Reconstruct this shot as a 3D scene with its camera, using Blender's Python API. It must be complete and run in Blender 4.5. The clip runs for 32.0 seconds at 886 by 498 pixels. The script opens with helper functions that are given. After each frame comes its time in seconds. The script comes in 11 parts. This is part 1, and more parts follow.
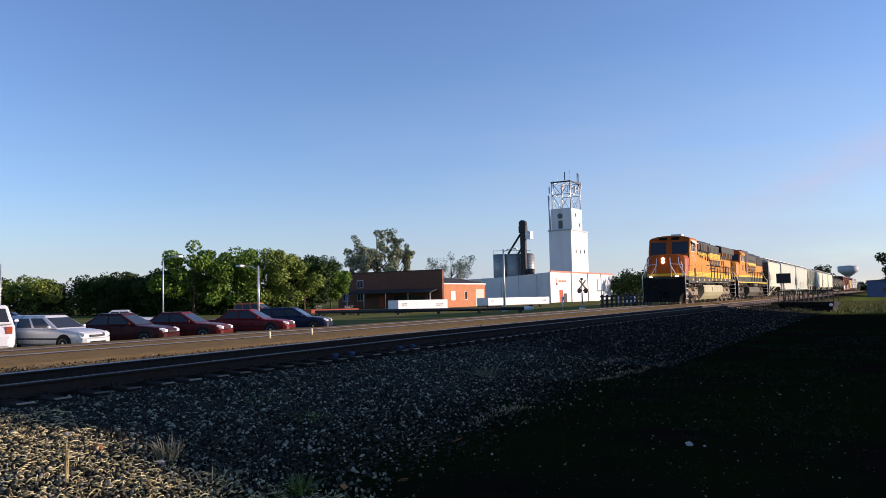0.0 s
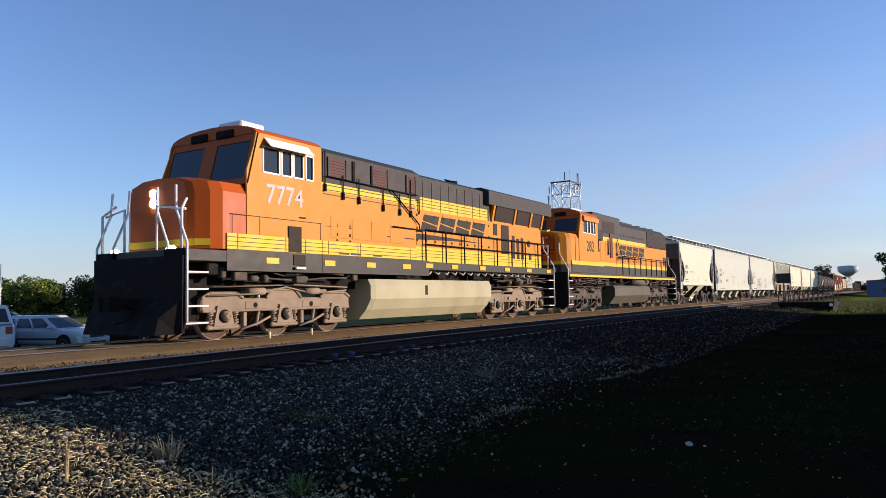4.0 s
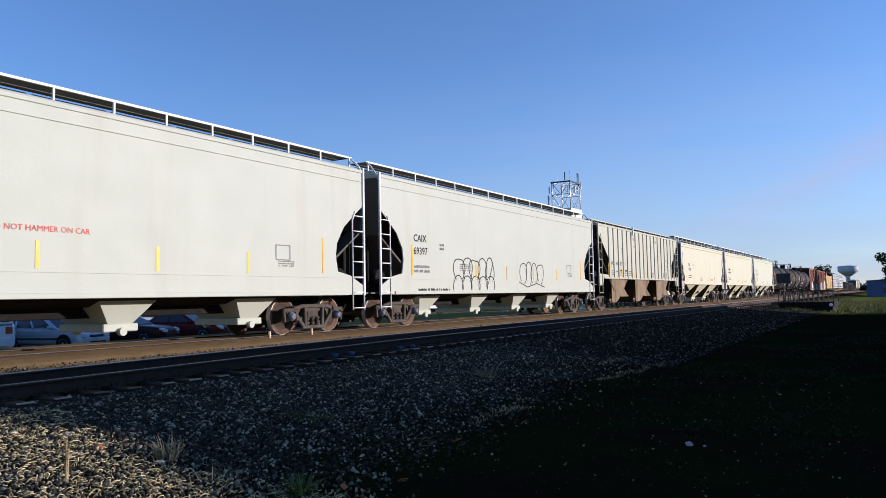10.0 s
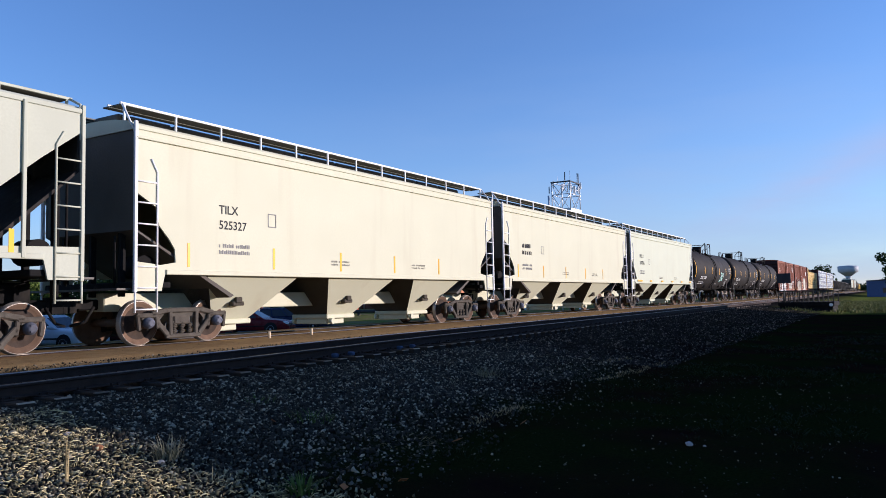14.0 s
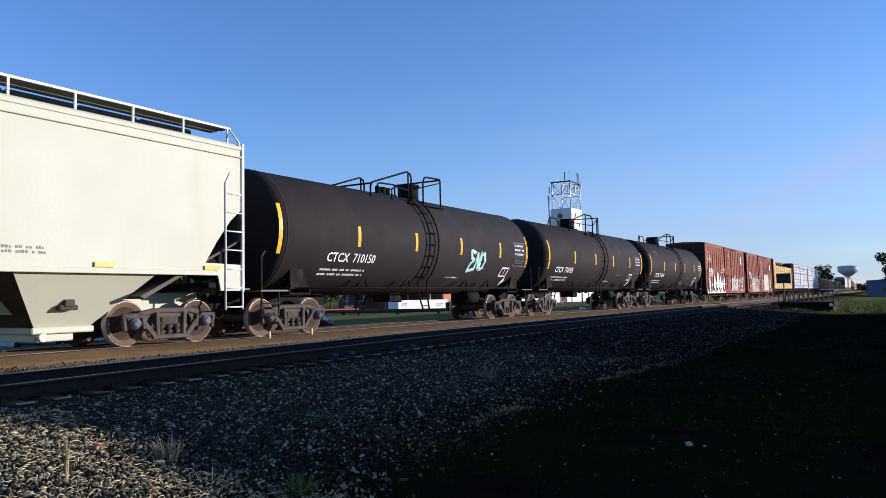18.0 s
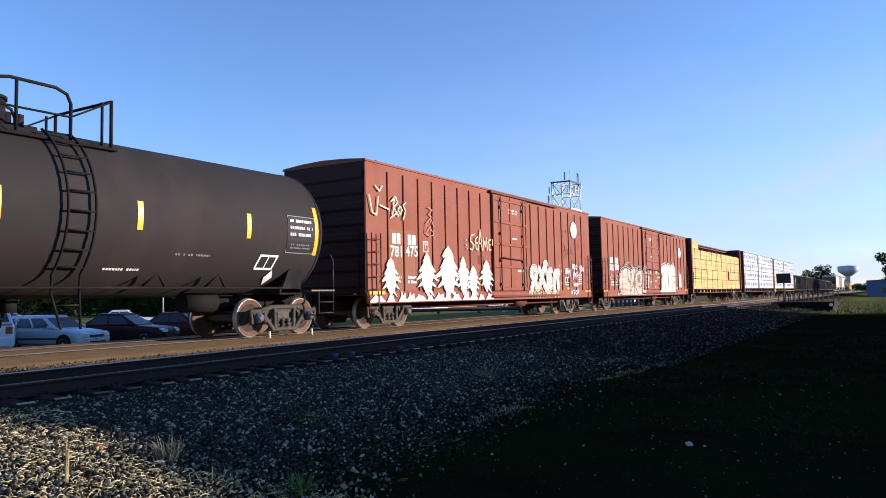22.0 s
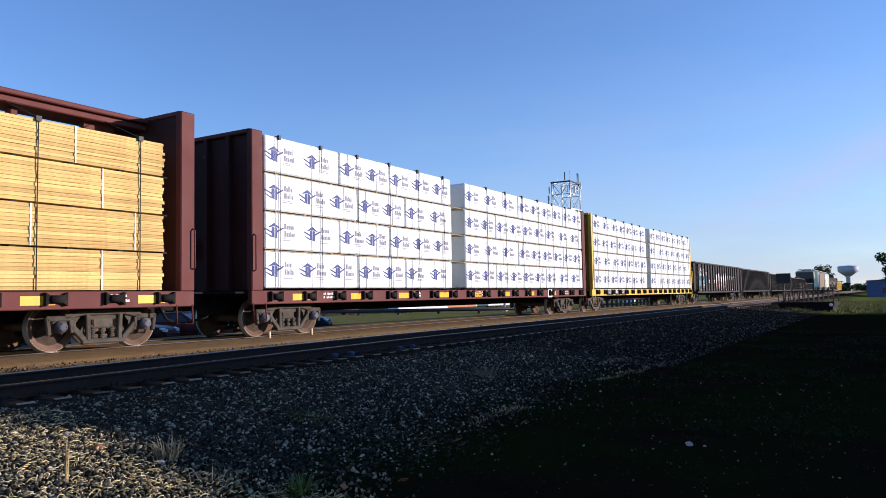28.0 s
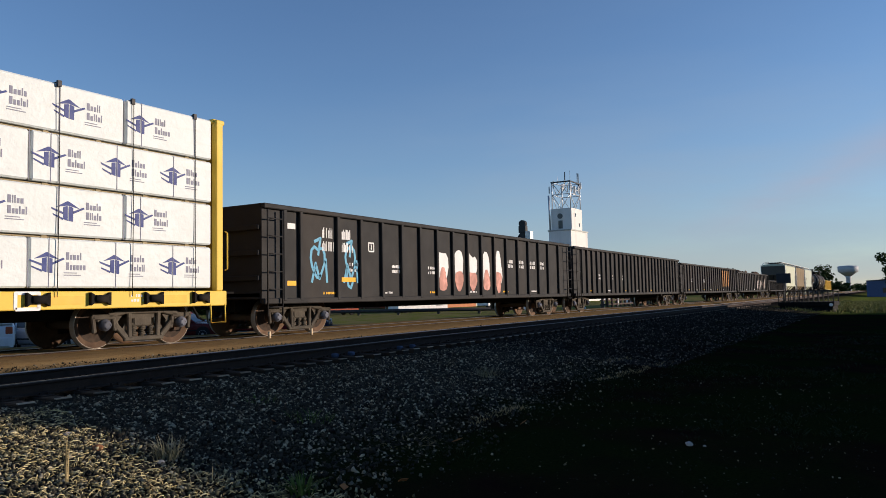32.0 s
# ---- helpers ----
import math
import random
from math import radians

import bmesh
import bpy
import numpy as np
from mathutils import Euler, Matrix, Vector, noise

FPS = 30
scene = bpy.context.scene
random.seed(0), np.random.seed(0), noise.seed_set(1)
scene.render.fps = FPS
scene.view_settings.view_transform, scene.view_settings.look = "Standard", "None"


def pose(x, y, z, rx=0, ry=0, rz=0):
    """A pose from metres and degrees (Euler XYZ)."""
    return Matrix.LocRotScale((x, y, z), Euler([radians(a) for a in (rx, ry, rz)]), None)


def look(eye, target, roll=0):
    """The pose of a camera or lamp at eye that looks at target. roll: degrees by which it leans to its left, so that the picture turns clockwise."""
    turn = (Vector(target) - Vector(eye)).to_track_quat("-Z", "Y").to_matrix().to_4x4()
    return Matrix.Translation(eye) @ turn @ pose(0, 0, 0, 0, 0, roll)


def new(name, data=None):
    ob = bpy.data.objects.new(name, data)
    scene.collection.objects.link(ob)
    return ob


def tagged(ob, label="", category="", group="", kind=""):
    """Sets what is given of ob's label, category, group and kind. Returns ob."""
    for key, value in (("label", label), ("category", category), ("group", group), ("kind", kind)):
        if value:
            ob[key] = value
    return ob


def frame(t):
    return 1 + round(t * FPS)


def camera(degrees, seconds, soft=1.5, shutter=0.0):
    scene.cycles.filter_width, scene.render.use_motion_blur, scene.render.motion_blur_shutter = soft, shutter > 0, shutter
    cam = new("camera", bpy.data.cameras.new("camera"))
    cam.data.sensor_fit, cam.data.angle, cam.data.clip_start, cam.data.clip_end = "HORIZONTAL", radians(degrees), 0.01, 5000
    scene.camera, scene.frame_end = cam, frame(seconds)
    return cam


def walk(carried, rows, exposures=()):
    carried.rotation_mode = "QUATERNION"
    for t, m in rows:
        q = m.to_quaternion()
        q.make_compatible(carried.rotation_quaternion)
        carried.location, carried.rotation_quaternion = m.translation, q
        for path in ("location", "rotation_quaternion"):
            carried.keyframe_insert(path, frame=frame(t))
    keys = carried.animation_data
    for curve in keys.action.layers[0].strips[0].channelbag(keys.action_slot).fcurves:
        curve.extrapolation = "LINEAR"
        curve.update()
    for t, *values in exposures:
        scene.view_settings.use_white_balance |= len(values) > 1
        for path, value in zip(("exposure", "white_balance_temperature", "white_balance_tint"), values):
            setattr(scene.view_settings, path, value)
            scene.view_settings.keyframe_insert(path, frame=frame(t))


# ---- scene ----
# A freight train passes a small town, seen from the trackside. World x runs along the tracks,
# y across them, z = 0 is the top of the rails of the main track.

# ---- camera ----
TRACK_Y = 14.06
NEAR_Y = 10.10
NEAR_Z = -0.10
cam = camera(61.8, 32.0, soft=0.7)
EYE = pose(0, 0, 0.865, 93.72, 1.14, -58.842)
walk(cam, [(0.0, EYE), (32.0, EYE)],
     exposures=[(0.0, 0.60, 6450, 29), (6.0, 0.50, 6400, 29), (8.6, 0.45, 6450, 25), (9.2, 0.45, 6500, 24), (10.0, 0.45, 5700, 27), (13.0, 0.48, 5600, 27),
                (16.0, 0.42, 5600, 27), (18.0, 0.48, 5550, 26), (19.0, 0.84, 5750, 25), (25.0, 0.88, 5950, 30), (28.0, 0.62, 5850, 27), (29.0, 0.28, 6400, 29), (30.0, 0.20, 6550, 24), (32.0, 0.14, 6500, 20)])

# ---- world and sun ----
SUN_EL, SUN_AZ = radians(9.5), radians(35)      # azimuth from -y towards +x
sun_dir = Vector((math.sin(SUN_AZ) * math.cos(SUN_EL), -math.cos(SUN_AZ) * math.cos(SUN_EL), math.sin(SUN_EL)))
world = bpy.data.worlds.new("world")
scene.world = world
world.use_nodes = True
_n, _l = world.node_tree.nodes, world.node_tree.links
sky = _n.new("ShaderNodeTexSky")
sky.sky_type, sky.sun_disc = "NISHITA", False
sky.sun_elevation = SUN_EL
sky.sun_rotation = math.atan2(sun_dir.x, sun_dir.y)
sky.air_density, sky.dust_density, sky.ozone_density = 1.0, 0.0, 3.8
_n["Background"].inputs["Strength"].default_value = 0.15
_l.new(sky.outputs[0], _n["Background"].inputs["Color"])
sun_data = bpy.data.lights.new("sun", "SUN")
sun_data.energy, sun_data.angle, sun_data.color = 4.8, radians(0.6), (1.0, 0.86, 0.66)
sun_lamp = new("sun", sun_data)
sun_lamp.matrix_basis = look(sun_dir * 100, (0, 0, 0))


# ---- mesh building ----
class MB:
    """Collects verts and faces of one mesh."""

    def __init__(self):
        self.v, self.f, self.s, self.m = [], [], [], []
        self.starts = []          # (first vertex, first face) of each piece

    def add(self, vs, fs, smooth=False, mat=0):
        o = len(self.v)
        self.starts.append((o, len(self.f)))
        self.v.extend(tuple(p) for p in vs)
        for q in fs:
            self.f.append(tuple(i + o for i in q))
            self.s.append(smooth)
            self.m.append(mat)
        return self

    def box(self, x0, x1, y0, y1, z0, z1, b=0.0, mat=0, m=None):
        if x0 > x1: x0, x1 = x1, x0
        if y0 > y1: y0, y1 = y1, y0
        if z0 > z1: z0, z1 = z1, z0
        b = min(b, (x1 - x0) * 0.45, (y1 - y0) * 0.45, (z1 - z0) * 0.45)
        if b <= 0:
            vs = [(x, y, z) for x in (x0, x1) for y in (y0, y1) for z in (z0, z1)]
            fs = [(0, 1, 3, 2), (4, 6, 7, 5), (0, 4, 5, 1), (2, 3, 7, 6), (0, 2, 6, 4), (1, 5, 7, 3)]
        else:
            vs, key = [], {}
            lim = ((x0, x1), (y0, y1), (z0, z1))
            for ix in (0, 1):
                for iy in (0, 1):
                    for iz in (0, 1):
                        for ax in range(3):
                            c = []
                            for k, i in enumerate((ix, iy, iz)):
                                e = lim[k][i]
                                c.append(e if k == ax else e + (b if i == 0 else -b))
                            key[(ix, iy, iz, ax)] = len(vs)
                            vs.append(tuple(c))
            fs = []
            K = lambda a, b_, c, ax: key[(a, b_, c, ax)]
            for i in (0, 1):
                q = [K(i, 0, 0, 0), K(i, 1, 0, 0), K(i, 1, 1, 0), K(i, 0, 1, 0)]
                fs.append(q if i else q[::-1])
                q = [K(0, i, 0, 1), K(0, i, 1, 1), K(1, i, 1, 1), K(1, i, 0, 1)]
                fs.append(q if i else q[::-1])
                q = [K(0, 0, i, 2), K(1, 0, i, 2), K(1, 1, i, 2), K(0, 1, i, 2)]
                fs.append(q if i else q[::-1])
            for a in (0, 1):
                for c in (0, 1):
                    q = [K(0, a, c, 1), K(1, a, c, 1), K(1, a, c, 2), K(0, a, c, 2)]
                    fs.append(q if a == c else q[::-1])
                    q = [K(a, 0, c, 2), K(a, 1, c, 2), K(a, 1, c, 0), K(a, 0, c, 0)]
                    fs.append(q if a == c else q[::-1])
                    q = [K(a, c, 0, 0), K(a, c, 1, 0), K(a, c, 1, 1), K(a, c, 0, 1)]
                    fs.append(q if a == c else q[::-1])
                    for d in (0, 1):
                        q = [K(a, c, d, 0), K(a, c, d, 1), K(a, c, d, 2)]
                        fs.append(q if (a + c + d) % 2 else q[::-1])
        if m is not None:
            vs = [tuple(m @ Vector(p)) for p in vs]
        return self.add(vs, fs, False, mat)

    def tube(self, pts, r, n=6, r1=None, cap=True, mat=0, smooth=True):
        """A round bar along pts; r may taper to r1."""
        pts = [Vector(p) for p in pts]
        N = len(pts)
        vs, fs = [], []
        up = None
        for i, p in enumerate(pts):
            d = (pts[min(i + 1, N - 1)] - pts[max(i - 1, 0)]).normalized()
            if up is None:
                up = Vector((0, 0, 1)) if abs(d.z) < 0.9 else Vector((1, 0, 0))
            a = d.cross(up)
            if a.length < 1e-4:
                a = d.orthogonal()
            a.normalize()
            b = a.cross(d).normalized()
            up = b
            rr = r if r1 is None else r + (r1 - r) * i / (N - 1)
            for k in range(n):
                t = 2 * math.pi * k / n
                vs.append(p + a * (rr * math.cos(t)) + b * (rr * math.sin(t)))
        for i in range(N - 1):
            for k in range(n):
                k2 = (k + 1) % n
                fs.append((i * n + k, i * n + k2, (i + 1) * n + k2, (i + 1) * n + k))
        self.add(vs, fs, smooth, mat)
        if cap:
            o = len(self.v) - len(vs)
            self.f.append(tuple(o + k for k in range(n))[::-1]); self.s.append(False); self.m.append(mat)
            self.f.append(tuple(o + (N - 1) * n + k for k in range(n))); self.s.append(False); self.m.append(mat)
        return self

    def disc(self, c, axis, r, depth, n=20, mat=0, prof=None):
        """A turned body about axis 'x', 'y' or 'z' at c. prof: (offset along the axis, radius) pairs."""
        prof = prof or [(-depth / 2, r), (depth / 2, r)]
        vs, fs = [], []
        for h, rr in prof:
            for k in range(n):
                t = 2 * math.pi * k / n
                u, w = rr * math.cos(t), rr * math.sin(t)
                d = {"x": (h, u, w), "y": (w, h, u), "z": (u, w, h)}[axis]
                vs.append((c[0] + d[0], c[1] + d[1], c[2] + d[2]))
        for i in range(len(prof) - 1):
            for k in range(n):
                k2 = (k + 1) % n
                fs.append((i * n + k, i * n + k2, (i + 1) * n + k2, (i + 1) * n + k))
        self.add(vs, fs, True, mat)
        o = len(self.v) - len(vs)
        self.f.append(tuple(o + k for k in range(n))[::-1]); self.s.append(False); self.m.append(mat)
        e = o + (len(prof) - 1) * n
        self.f.append(tuple(e + k for k in range(n))); self.s.append(False); self.m.append(mat)
        return self

    def plate(self, pts, axis, a, b, mat=0):
        """A flat outline pts (pairs in the other two axes, in order) with thickness from a to b along axis."""
        put = {"x": lambda p, h: (h, p[0], p[1]), "y": lambda p, h: (p[0], h, p[1]), "z": lambda p, h: (p[0], p[1], h)}[axis]
        n = len(pts)
        vs = [put(p, a) for p in pts] + [put(p, b) for p in pts]
        fs = [tuple(range(n)), tuple(range(2 * n - 1, n - 1, -1))]
        fs += [(i, i + n, (i + 1) % n + n, (i + 1) % n) for i in range(n)]
        return self.add(vs, fs, False, mat)

    def loft(self, sections, smooth=False, cap=True, closed=True, mat=0):
        """Joins equal-length rings of points."""
        n = len(sections[0])
        vs = [p for s in sections for p in s]
        fs = []
        for i in range(len(sections) - 1):
            for k in range(n if closed else n - 1):
                k2 = (k + 1) % n
                fs.append((i * n + k, i * n + k2, (i + 1) * n + k2, (i + 1) * n + k))
        if cap:
            fs.append(tuple(range(n))[::-1])
            fs.append(tuple((len(sections) - 1) * n + k for k in range(n)))
        return self.add(vs, fs, smooth, mat)

    def mesh(self, name, mats, fix=True):
        me = bpy.data.meshes.new(name)
        me.from_pydata(self.v, [], self.f)
        me.polygons.foreach_set("use_smooth", self.s)
        me.polygons.foreach_set("material_index", self.m)
        for mt in (mats if isinstance(mats, (list, tuple)) else [mats]):
            me.materials.append(mt)
        if fix:
            bm = bmesh.new()
            bm.from_mesh(me)
            bmesh.ops.recalc_face_normals(bm, faces=bm.faces)
            bm.to_mesh(me)
            bm.free()
        me.update()
        return me


def pieces(mb):
    """The separate primitives of a builder, each as a builder of its own."""
    ends = mb.starts[1:] + [(len(mb.v), len(mb.f))]
    for (v0, f0), (v1, f1) in zip(mb.starts, ends):
        one = MB()
        one.v, one.s, one.m = mb.v[v0:v1], mb.s[f0:f1], mb.m[f0:f1]
        one.f = [tuple(i - v0 for i in q) for q in mb.f[f0:f1]]
        yield one


def parts(name, mb, mat, parent, label=""):
    """One part for each primitive in the builder."""
    return [part(name, one, mat, parent, label) for one in pieces(mb)]


def part(name, mb, mat, parent, label="", fix=True):
    me = mb.mesh(name, mat, fix) if isinstance(mb, MB) else mb
    ob = new(name, me)
    ob.parent = parent
    if label:
        tagged(ob, label)
    return ob


def thing(name, label, category, group="", kind="", at=None):
    ob = new(name)
    ob.empty_display_size = 0.3
    if at is not None:
        ob.matrix_basis = at
    return tagged(ob, label, category, group, kind)


def single(name, mb, mat, label, category, group="", kind="", fix=True):
    me = mb.mesh(name, mat, fix) if isinstance(mb, MB) else mb
    return tagged(new(name, me), label, category, group, kind)


# ---- materials ----
def mat(name, color, rough=0.6, metal=0.0, var=0.15, scale=3.0, fine=40.0, bump=0.0, dirt=None, dirt_amt=0.0,
        dirt_scale=0.8, streak=False, spec=0.15, coords="Object", rand=0.0):
    """A worn surface: base colour with coarse and fine variation, dirt patches or run-down streaks, fine relief."""
    m = bpy.data.materials.new(name)
    m.use_nodes = True
    N, L = m.node_tree.nodes, m.node_tree.links
    b = N["Principled BSDF"]
    b.inputs["Metallic"].default_value = metal
    b.inputs["Specular IOR Level"].default_value = spec
    tc = N.new("ShaderNodeTexCoord")

    def nz(sc, det=4, stretch=None):
        t = N.new("ShaderNodeTexNoise")
        t.inputs["Scale"].default_value, t.inputs["Detail"].default_value = sc, det
        if stretch:
            mp = N.new("ShaderNodeMapping")
            mp.inputs["Scale"].default_value = stretch
            L.new(tc.outputs[coords], mp.inputs[0])
            L.new(mp.outputs[0], t.inputs["Vector"])
        else:
            L.new(tc.outputs[coords], t.inputs["Vector"])
        return t.outputs["Fac"]

    def ramp(src, lo, hi):
        r = N.new("ShaderNodeMapRange")
        r.inputs["From Min"].default_value, r.inputs["From Max"].default_value = lo, hi
        L.new(src, r.inputs["Value"])
        return r.outputs[0]

    def mix(fac, a, c, mode="MIX"):
        x = N.new("ShaderNodeMix")
        x.data_type, x.blend_type = "RGBA", mode
        for s, i in ((fac, 0), (a, 6), (c, 7)):
            if isinstance(s, bpy.types.NodeSocket):
                L.new(s, x.inputs[i])
            elif i == 0:
                x.inputs[0].default_value = s
            else:
                x.inputs[i].default_value = (*s[:3], 1)
        return x.outputs[2]

    col = mix(ramp(nz(scale), 0.3, 0.7), [c * (1 - var) for c in color], [min(1, c * (1 + var)) for c in color])
    fn = nz(fine, 6)
    col = mix(ramp(fn, 0.25, 0.75), col, [c * (1 - var * 0.8) for c in color])
    if dirt:
        d = nz(dirt_scale, 8, (1.0, 1.0, 0.12) if streak is True else streak or None)
        d2 = ramp(d, 0.62 - 0.3 * dirt_amt, 0.78 - 0.15 * dirt_amt)
        mu = N.new("ShaderNodeMath")
        mu.operation = "MULTIPLY"
        L.new(d2, mu.inputs[0])
        mu.inputs[1].default_value = 0.35 + 0.6 * dirt_amt
        mu.use_clamp = True
        col = mix(mu.outputs[0], col, dirt)
    if rand:
        oi = N.new("ShaderNodeObjectInfo")
        hv = N.new("ShaderNodeHueSaturation")
        L.new(ramp(oi.outputs["Random"], 0, 1), hv.inputs["Value"])
        hv.inputs["Value"].links[0].from_node.inputs["To Min"].default_value = 1 - rand
        hv.inputs["Value"].links[0].from_node.inputs["To Max"].default_value = 1 + rand
        L.new(col, hv.inputs["Color"])
        col = hv.outputs[0]
    L.new(col, b.inputs["Base Color"])
    rr = N.new("ShaderNodeMapRange")
    rr.inputs["To Min"].default_value, rr.inputs["To Max"].default_value = max(0.03, rough - 0.12), min(1, rough + 0.12)
    L.new(nz(scale * 2.3), rr.inputs["Value"])
    L.new(rr.outputs[0], b.inputs["Roughness"])
    if bump:
        bp = N.new("ShaderNodeBump")
        bp.inputs["Strength"].default_value = 0.6
        bp.inputs["Distance"].default_value = bump
        L.new(fn, bp.inputs["Height"])
        L.new(bp.outputs[0], b.inputs["Normal"])
    return m


def glass(name, tint=(0.02, 0.025, 0.03), rough=0.06):
    m = bpy.data.materials.new(name)
    m.use_nodes = True
    b = m.node_tree.nodes["Principled BSDF"]
    b.inputs["Base Color"].default_value = (*tint, 1)
    b.inputs["Roughness"].default_value = rough
    b.inputs["Specular IOR Level"].default_value = 0.4
    return m


def glow(name, color, power):
    m = bpy.data.materials.new(name)
    m.use_nodes = True
    b = m.node_tree.nodes["Principled BSDF"]
    b.inputs["Base Color"].default_value = (*color, 1)
    b.inputs["Emission Color"].default_value = (*color, 1)
    b.inputs["Emission Strength"].default_value = power
    return m


DUST = (0.16, 0.12, 0.085)
RUST = (0.12, 0.05, 0.025)
M_steel_rail = mat("rail_head", (0.40, 0.38, 0.35), 0.42, 1.0, 0.25, 3, 50)
M_rail_dull = mat("rail_head_dull", (0.15, 0.125, 0.105), 0.5, 0.8, 0.3, 3, 50)
M_tie_edge_light = mat("tie_end_edge_light", (0.34, 0.28, 0.21), 0.9, 0, 0.3, 6, 50, rand=0.5)
M_rail_web = mat("rail_web_rust", (0.045, 0.030, 0.023), 0.85, 0.2, 0.3, 6, 60, 0.004)
M_tie = mat("tie_wood", (0.030, 0.024, 0.019), 0.9, 0, 0.35, 4, 50, 0.01, rand=0.3)
M_truck = mat("truck_casting", (0.085, 0.074, 0.058), 0.75, 0, 0.35, 5, 40, 0.006, (0.030, 0.022, 0.017), 0.35, 4, rand=0.25)
M_truck_dark = mat("truck_casting_dark", (0.030, 0.026, 0.023), 0.8, 0, 0.3, 4, 40, 0.004, DUST, 0.2, 3)
M_wheel = mat("wheel_steel", (0.135, 0.085, 0.055), 0.8, 0, 0.3, 5, 40, 0.003, (0.06, 0.035, 0.022), 0.4, 4, rand=0.25)
# wheel plate darkened to stand for the side frame's shadow on it
M_wheel_hub = mat("wheel_plate_shade", (0.050, 0.036, 0.027), 0.8, 0, 0.35, 6, 40, 0.003, (0.12, 0.075, 0.048), 0.35, 5)
M_cap = mat("bearing_cap_grey", (0.105, 0.115, 0.145), 0.6, 0, 0.25, 8, 40, 0, RUST, 0.2, 6, rand=0.45)
M_tread = mat("wheel_tread", (0.42, 0.38, 0.33), 0.4, 0.5, 0.15, 5, 40)
M_black = mat("underframe_black", (0.013, 0.0125, 0.012), 0.8, 0, 0.3, 4, 40, 0, (0.05, 0.04, 0.03), 0.2, 2, spec=0.08)
M_orange = mat("paint_orange", (0.53, 0.200, 0.008), 0.5, 0, 0.03, 1.2, 30, 0, (0.46, 0.160, 0.006), 0.15, 1.6, True)
M_yellow = mat("paint_yellow", (0.66, 0.44, 0.02), 0.5, 0, 0.03, 1.2, 30, 0, (0.56, 0.35, 0.02), 0.10, 1.6, True)
M_locogreen = mat("paint_dark_green", (0.036, 0.037, 0.029), 0.5, 0, 0.06, 1.5, 30, 0, (0.055, 0.048, 0.036), 0.15, 1.4, True)
M_roofgrey = mat("paint_loco_roof", (0.042, 0.041, 0.038), 0.6, 0, 0.06, 1.5, 30, 0, (0.060, 0.054, 0.046), 0.15, 1.4, True)
M_tankgrey = mat("fuel_tank_dark", (0.105, 0.098, 0.074), 0.7, 0, 0.2, 1.5, 30, 0, (0.060, 0.048, 0.034), 0.40, 1.4, True)
M_white = mat("paint_white", (0.75, 0.75, 0.73), 0.5, 0, 0.06, 2, 30)
M_cream = mat("hopper_cream", (0.425, 0.465, 0.385), 0.55, 0, 0.05, 0.6, 25, 0, (0.37, 0.36, 0.27), 0.25, 1.3, True)
M_cream2 = mat("hopper_offwhite", (0.50, 0.525, 0.395), 0.55, 0, 0.05, 0.6, 25, 0, (0.42, 0.40, 0.28), 0.22, 1.3, True)
M_cream3 = mat("hopper_warm_cream", (0.53, 0.525, 0.375), 0.55, 0, 0.05, 0.6, 25, 0, (0.42, 0.38, 0.26), 0.25, 1.3, True)
M_greyhop = mat("hopper_grey", (0.44, 0.455, 0.355), 0.6, 0, 0.07, 0.8, 25, 0, (0.33, 0.29, 0.20), 0.28, 1.6, True)
M_dirtyhop = mat("hopper_bay_dirty", (0.235, 0.175, 0.10), 0.75, 0, 0.3, 2.2, 25, 0.004, (0.07, 0.04, 0.022), 0.5, 1.8, True)
# bay ends: a little brake dust, mostly shade put into a near-black colour
M_bay_shade = mat("bay_end_shade", (0.075, 0.066, 0.052), 0.8, 0, 0.3, 1.0, 25, 0, (0.035, 0.029, 0.022), 0.5, 0.9, True, spec=0.05)
# car ends and hatches: dirty paint, darkened further to hold their shade
M_carend_shade = mat("car_end_grimy_shade", (0.105, 0.095, 0.078), 0.7, 0, 0.2, 1.0, 25, 0, (0.09, 0.075, 0.06), 0.5, 0.7, True)
# next two: shaded copies of the side paints for ends facing away from the sun
M_boxend_shade = mat("boxcar_end_shade", (0.050, 0.019, 0.017), 0.7, 0, 0.2, 1.0, 25, 0, (0.03, 0.02, 0.018), 0.4, 0.7, True)
M_yellowend_shade = mat("bulkhead_yellow_shade", (0.30, 0.17, 0.025), 0.7, 0, 0.2, 1.0, 25, 0, (0.10, 0.06, 0.03), 0.5, 0.7, True)
M_walk = mat("running_board", (0.10, 0.095, 0.085), 0.6, 0.4, 0.2, 2, 30)
M_tank = mat("tank_black", (0.026, 0.0235, 0.022), 0.72, 0, 0.10, 0.7, 30, 0, (0.045, 0.037, 0.030), 0.22, 0.9, True, spec=0.10)
M_boxred = mat("boxcar_red", (0.235, 0.070, 0.036), 0.65, 0, 0.10, 0.8, 30, 0, (0.17, 0.058, 0.034), 0.35, 1.8, (1.0, 1.0, 0.35))
M_cbbrown = mat("centerbeam_brown", (0.115, 0.035, 0.03), 0.65, 0, 0.15, 1, 30, 0, (0.06, 0.03, 0.025), 0.3, 0.6, True)
M_cbyellow = mat("centerbeam_yellow", (0.72, 0.49, 0.075), 0.5, 0, 0.1, 1, 30, 0, (0.25, 0.15, 0.05), 0.3, 0.6, True)
M_lumber = mat("lumber", (0.50, 0.34, 0.12), 0.75, 0, 0.18, 2, 18, 0.003, (0.42, 0.24, 0.09), 0.3, 1.5)
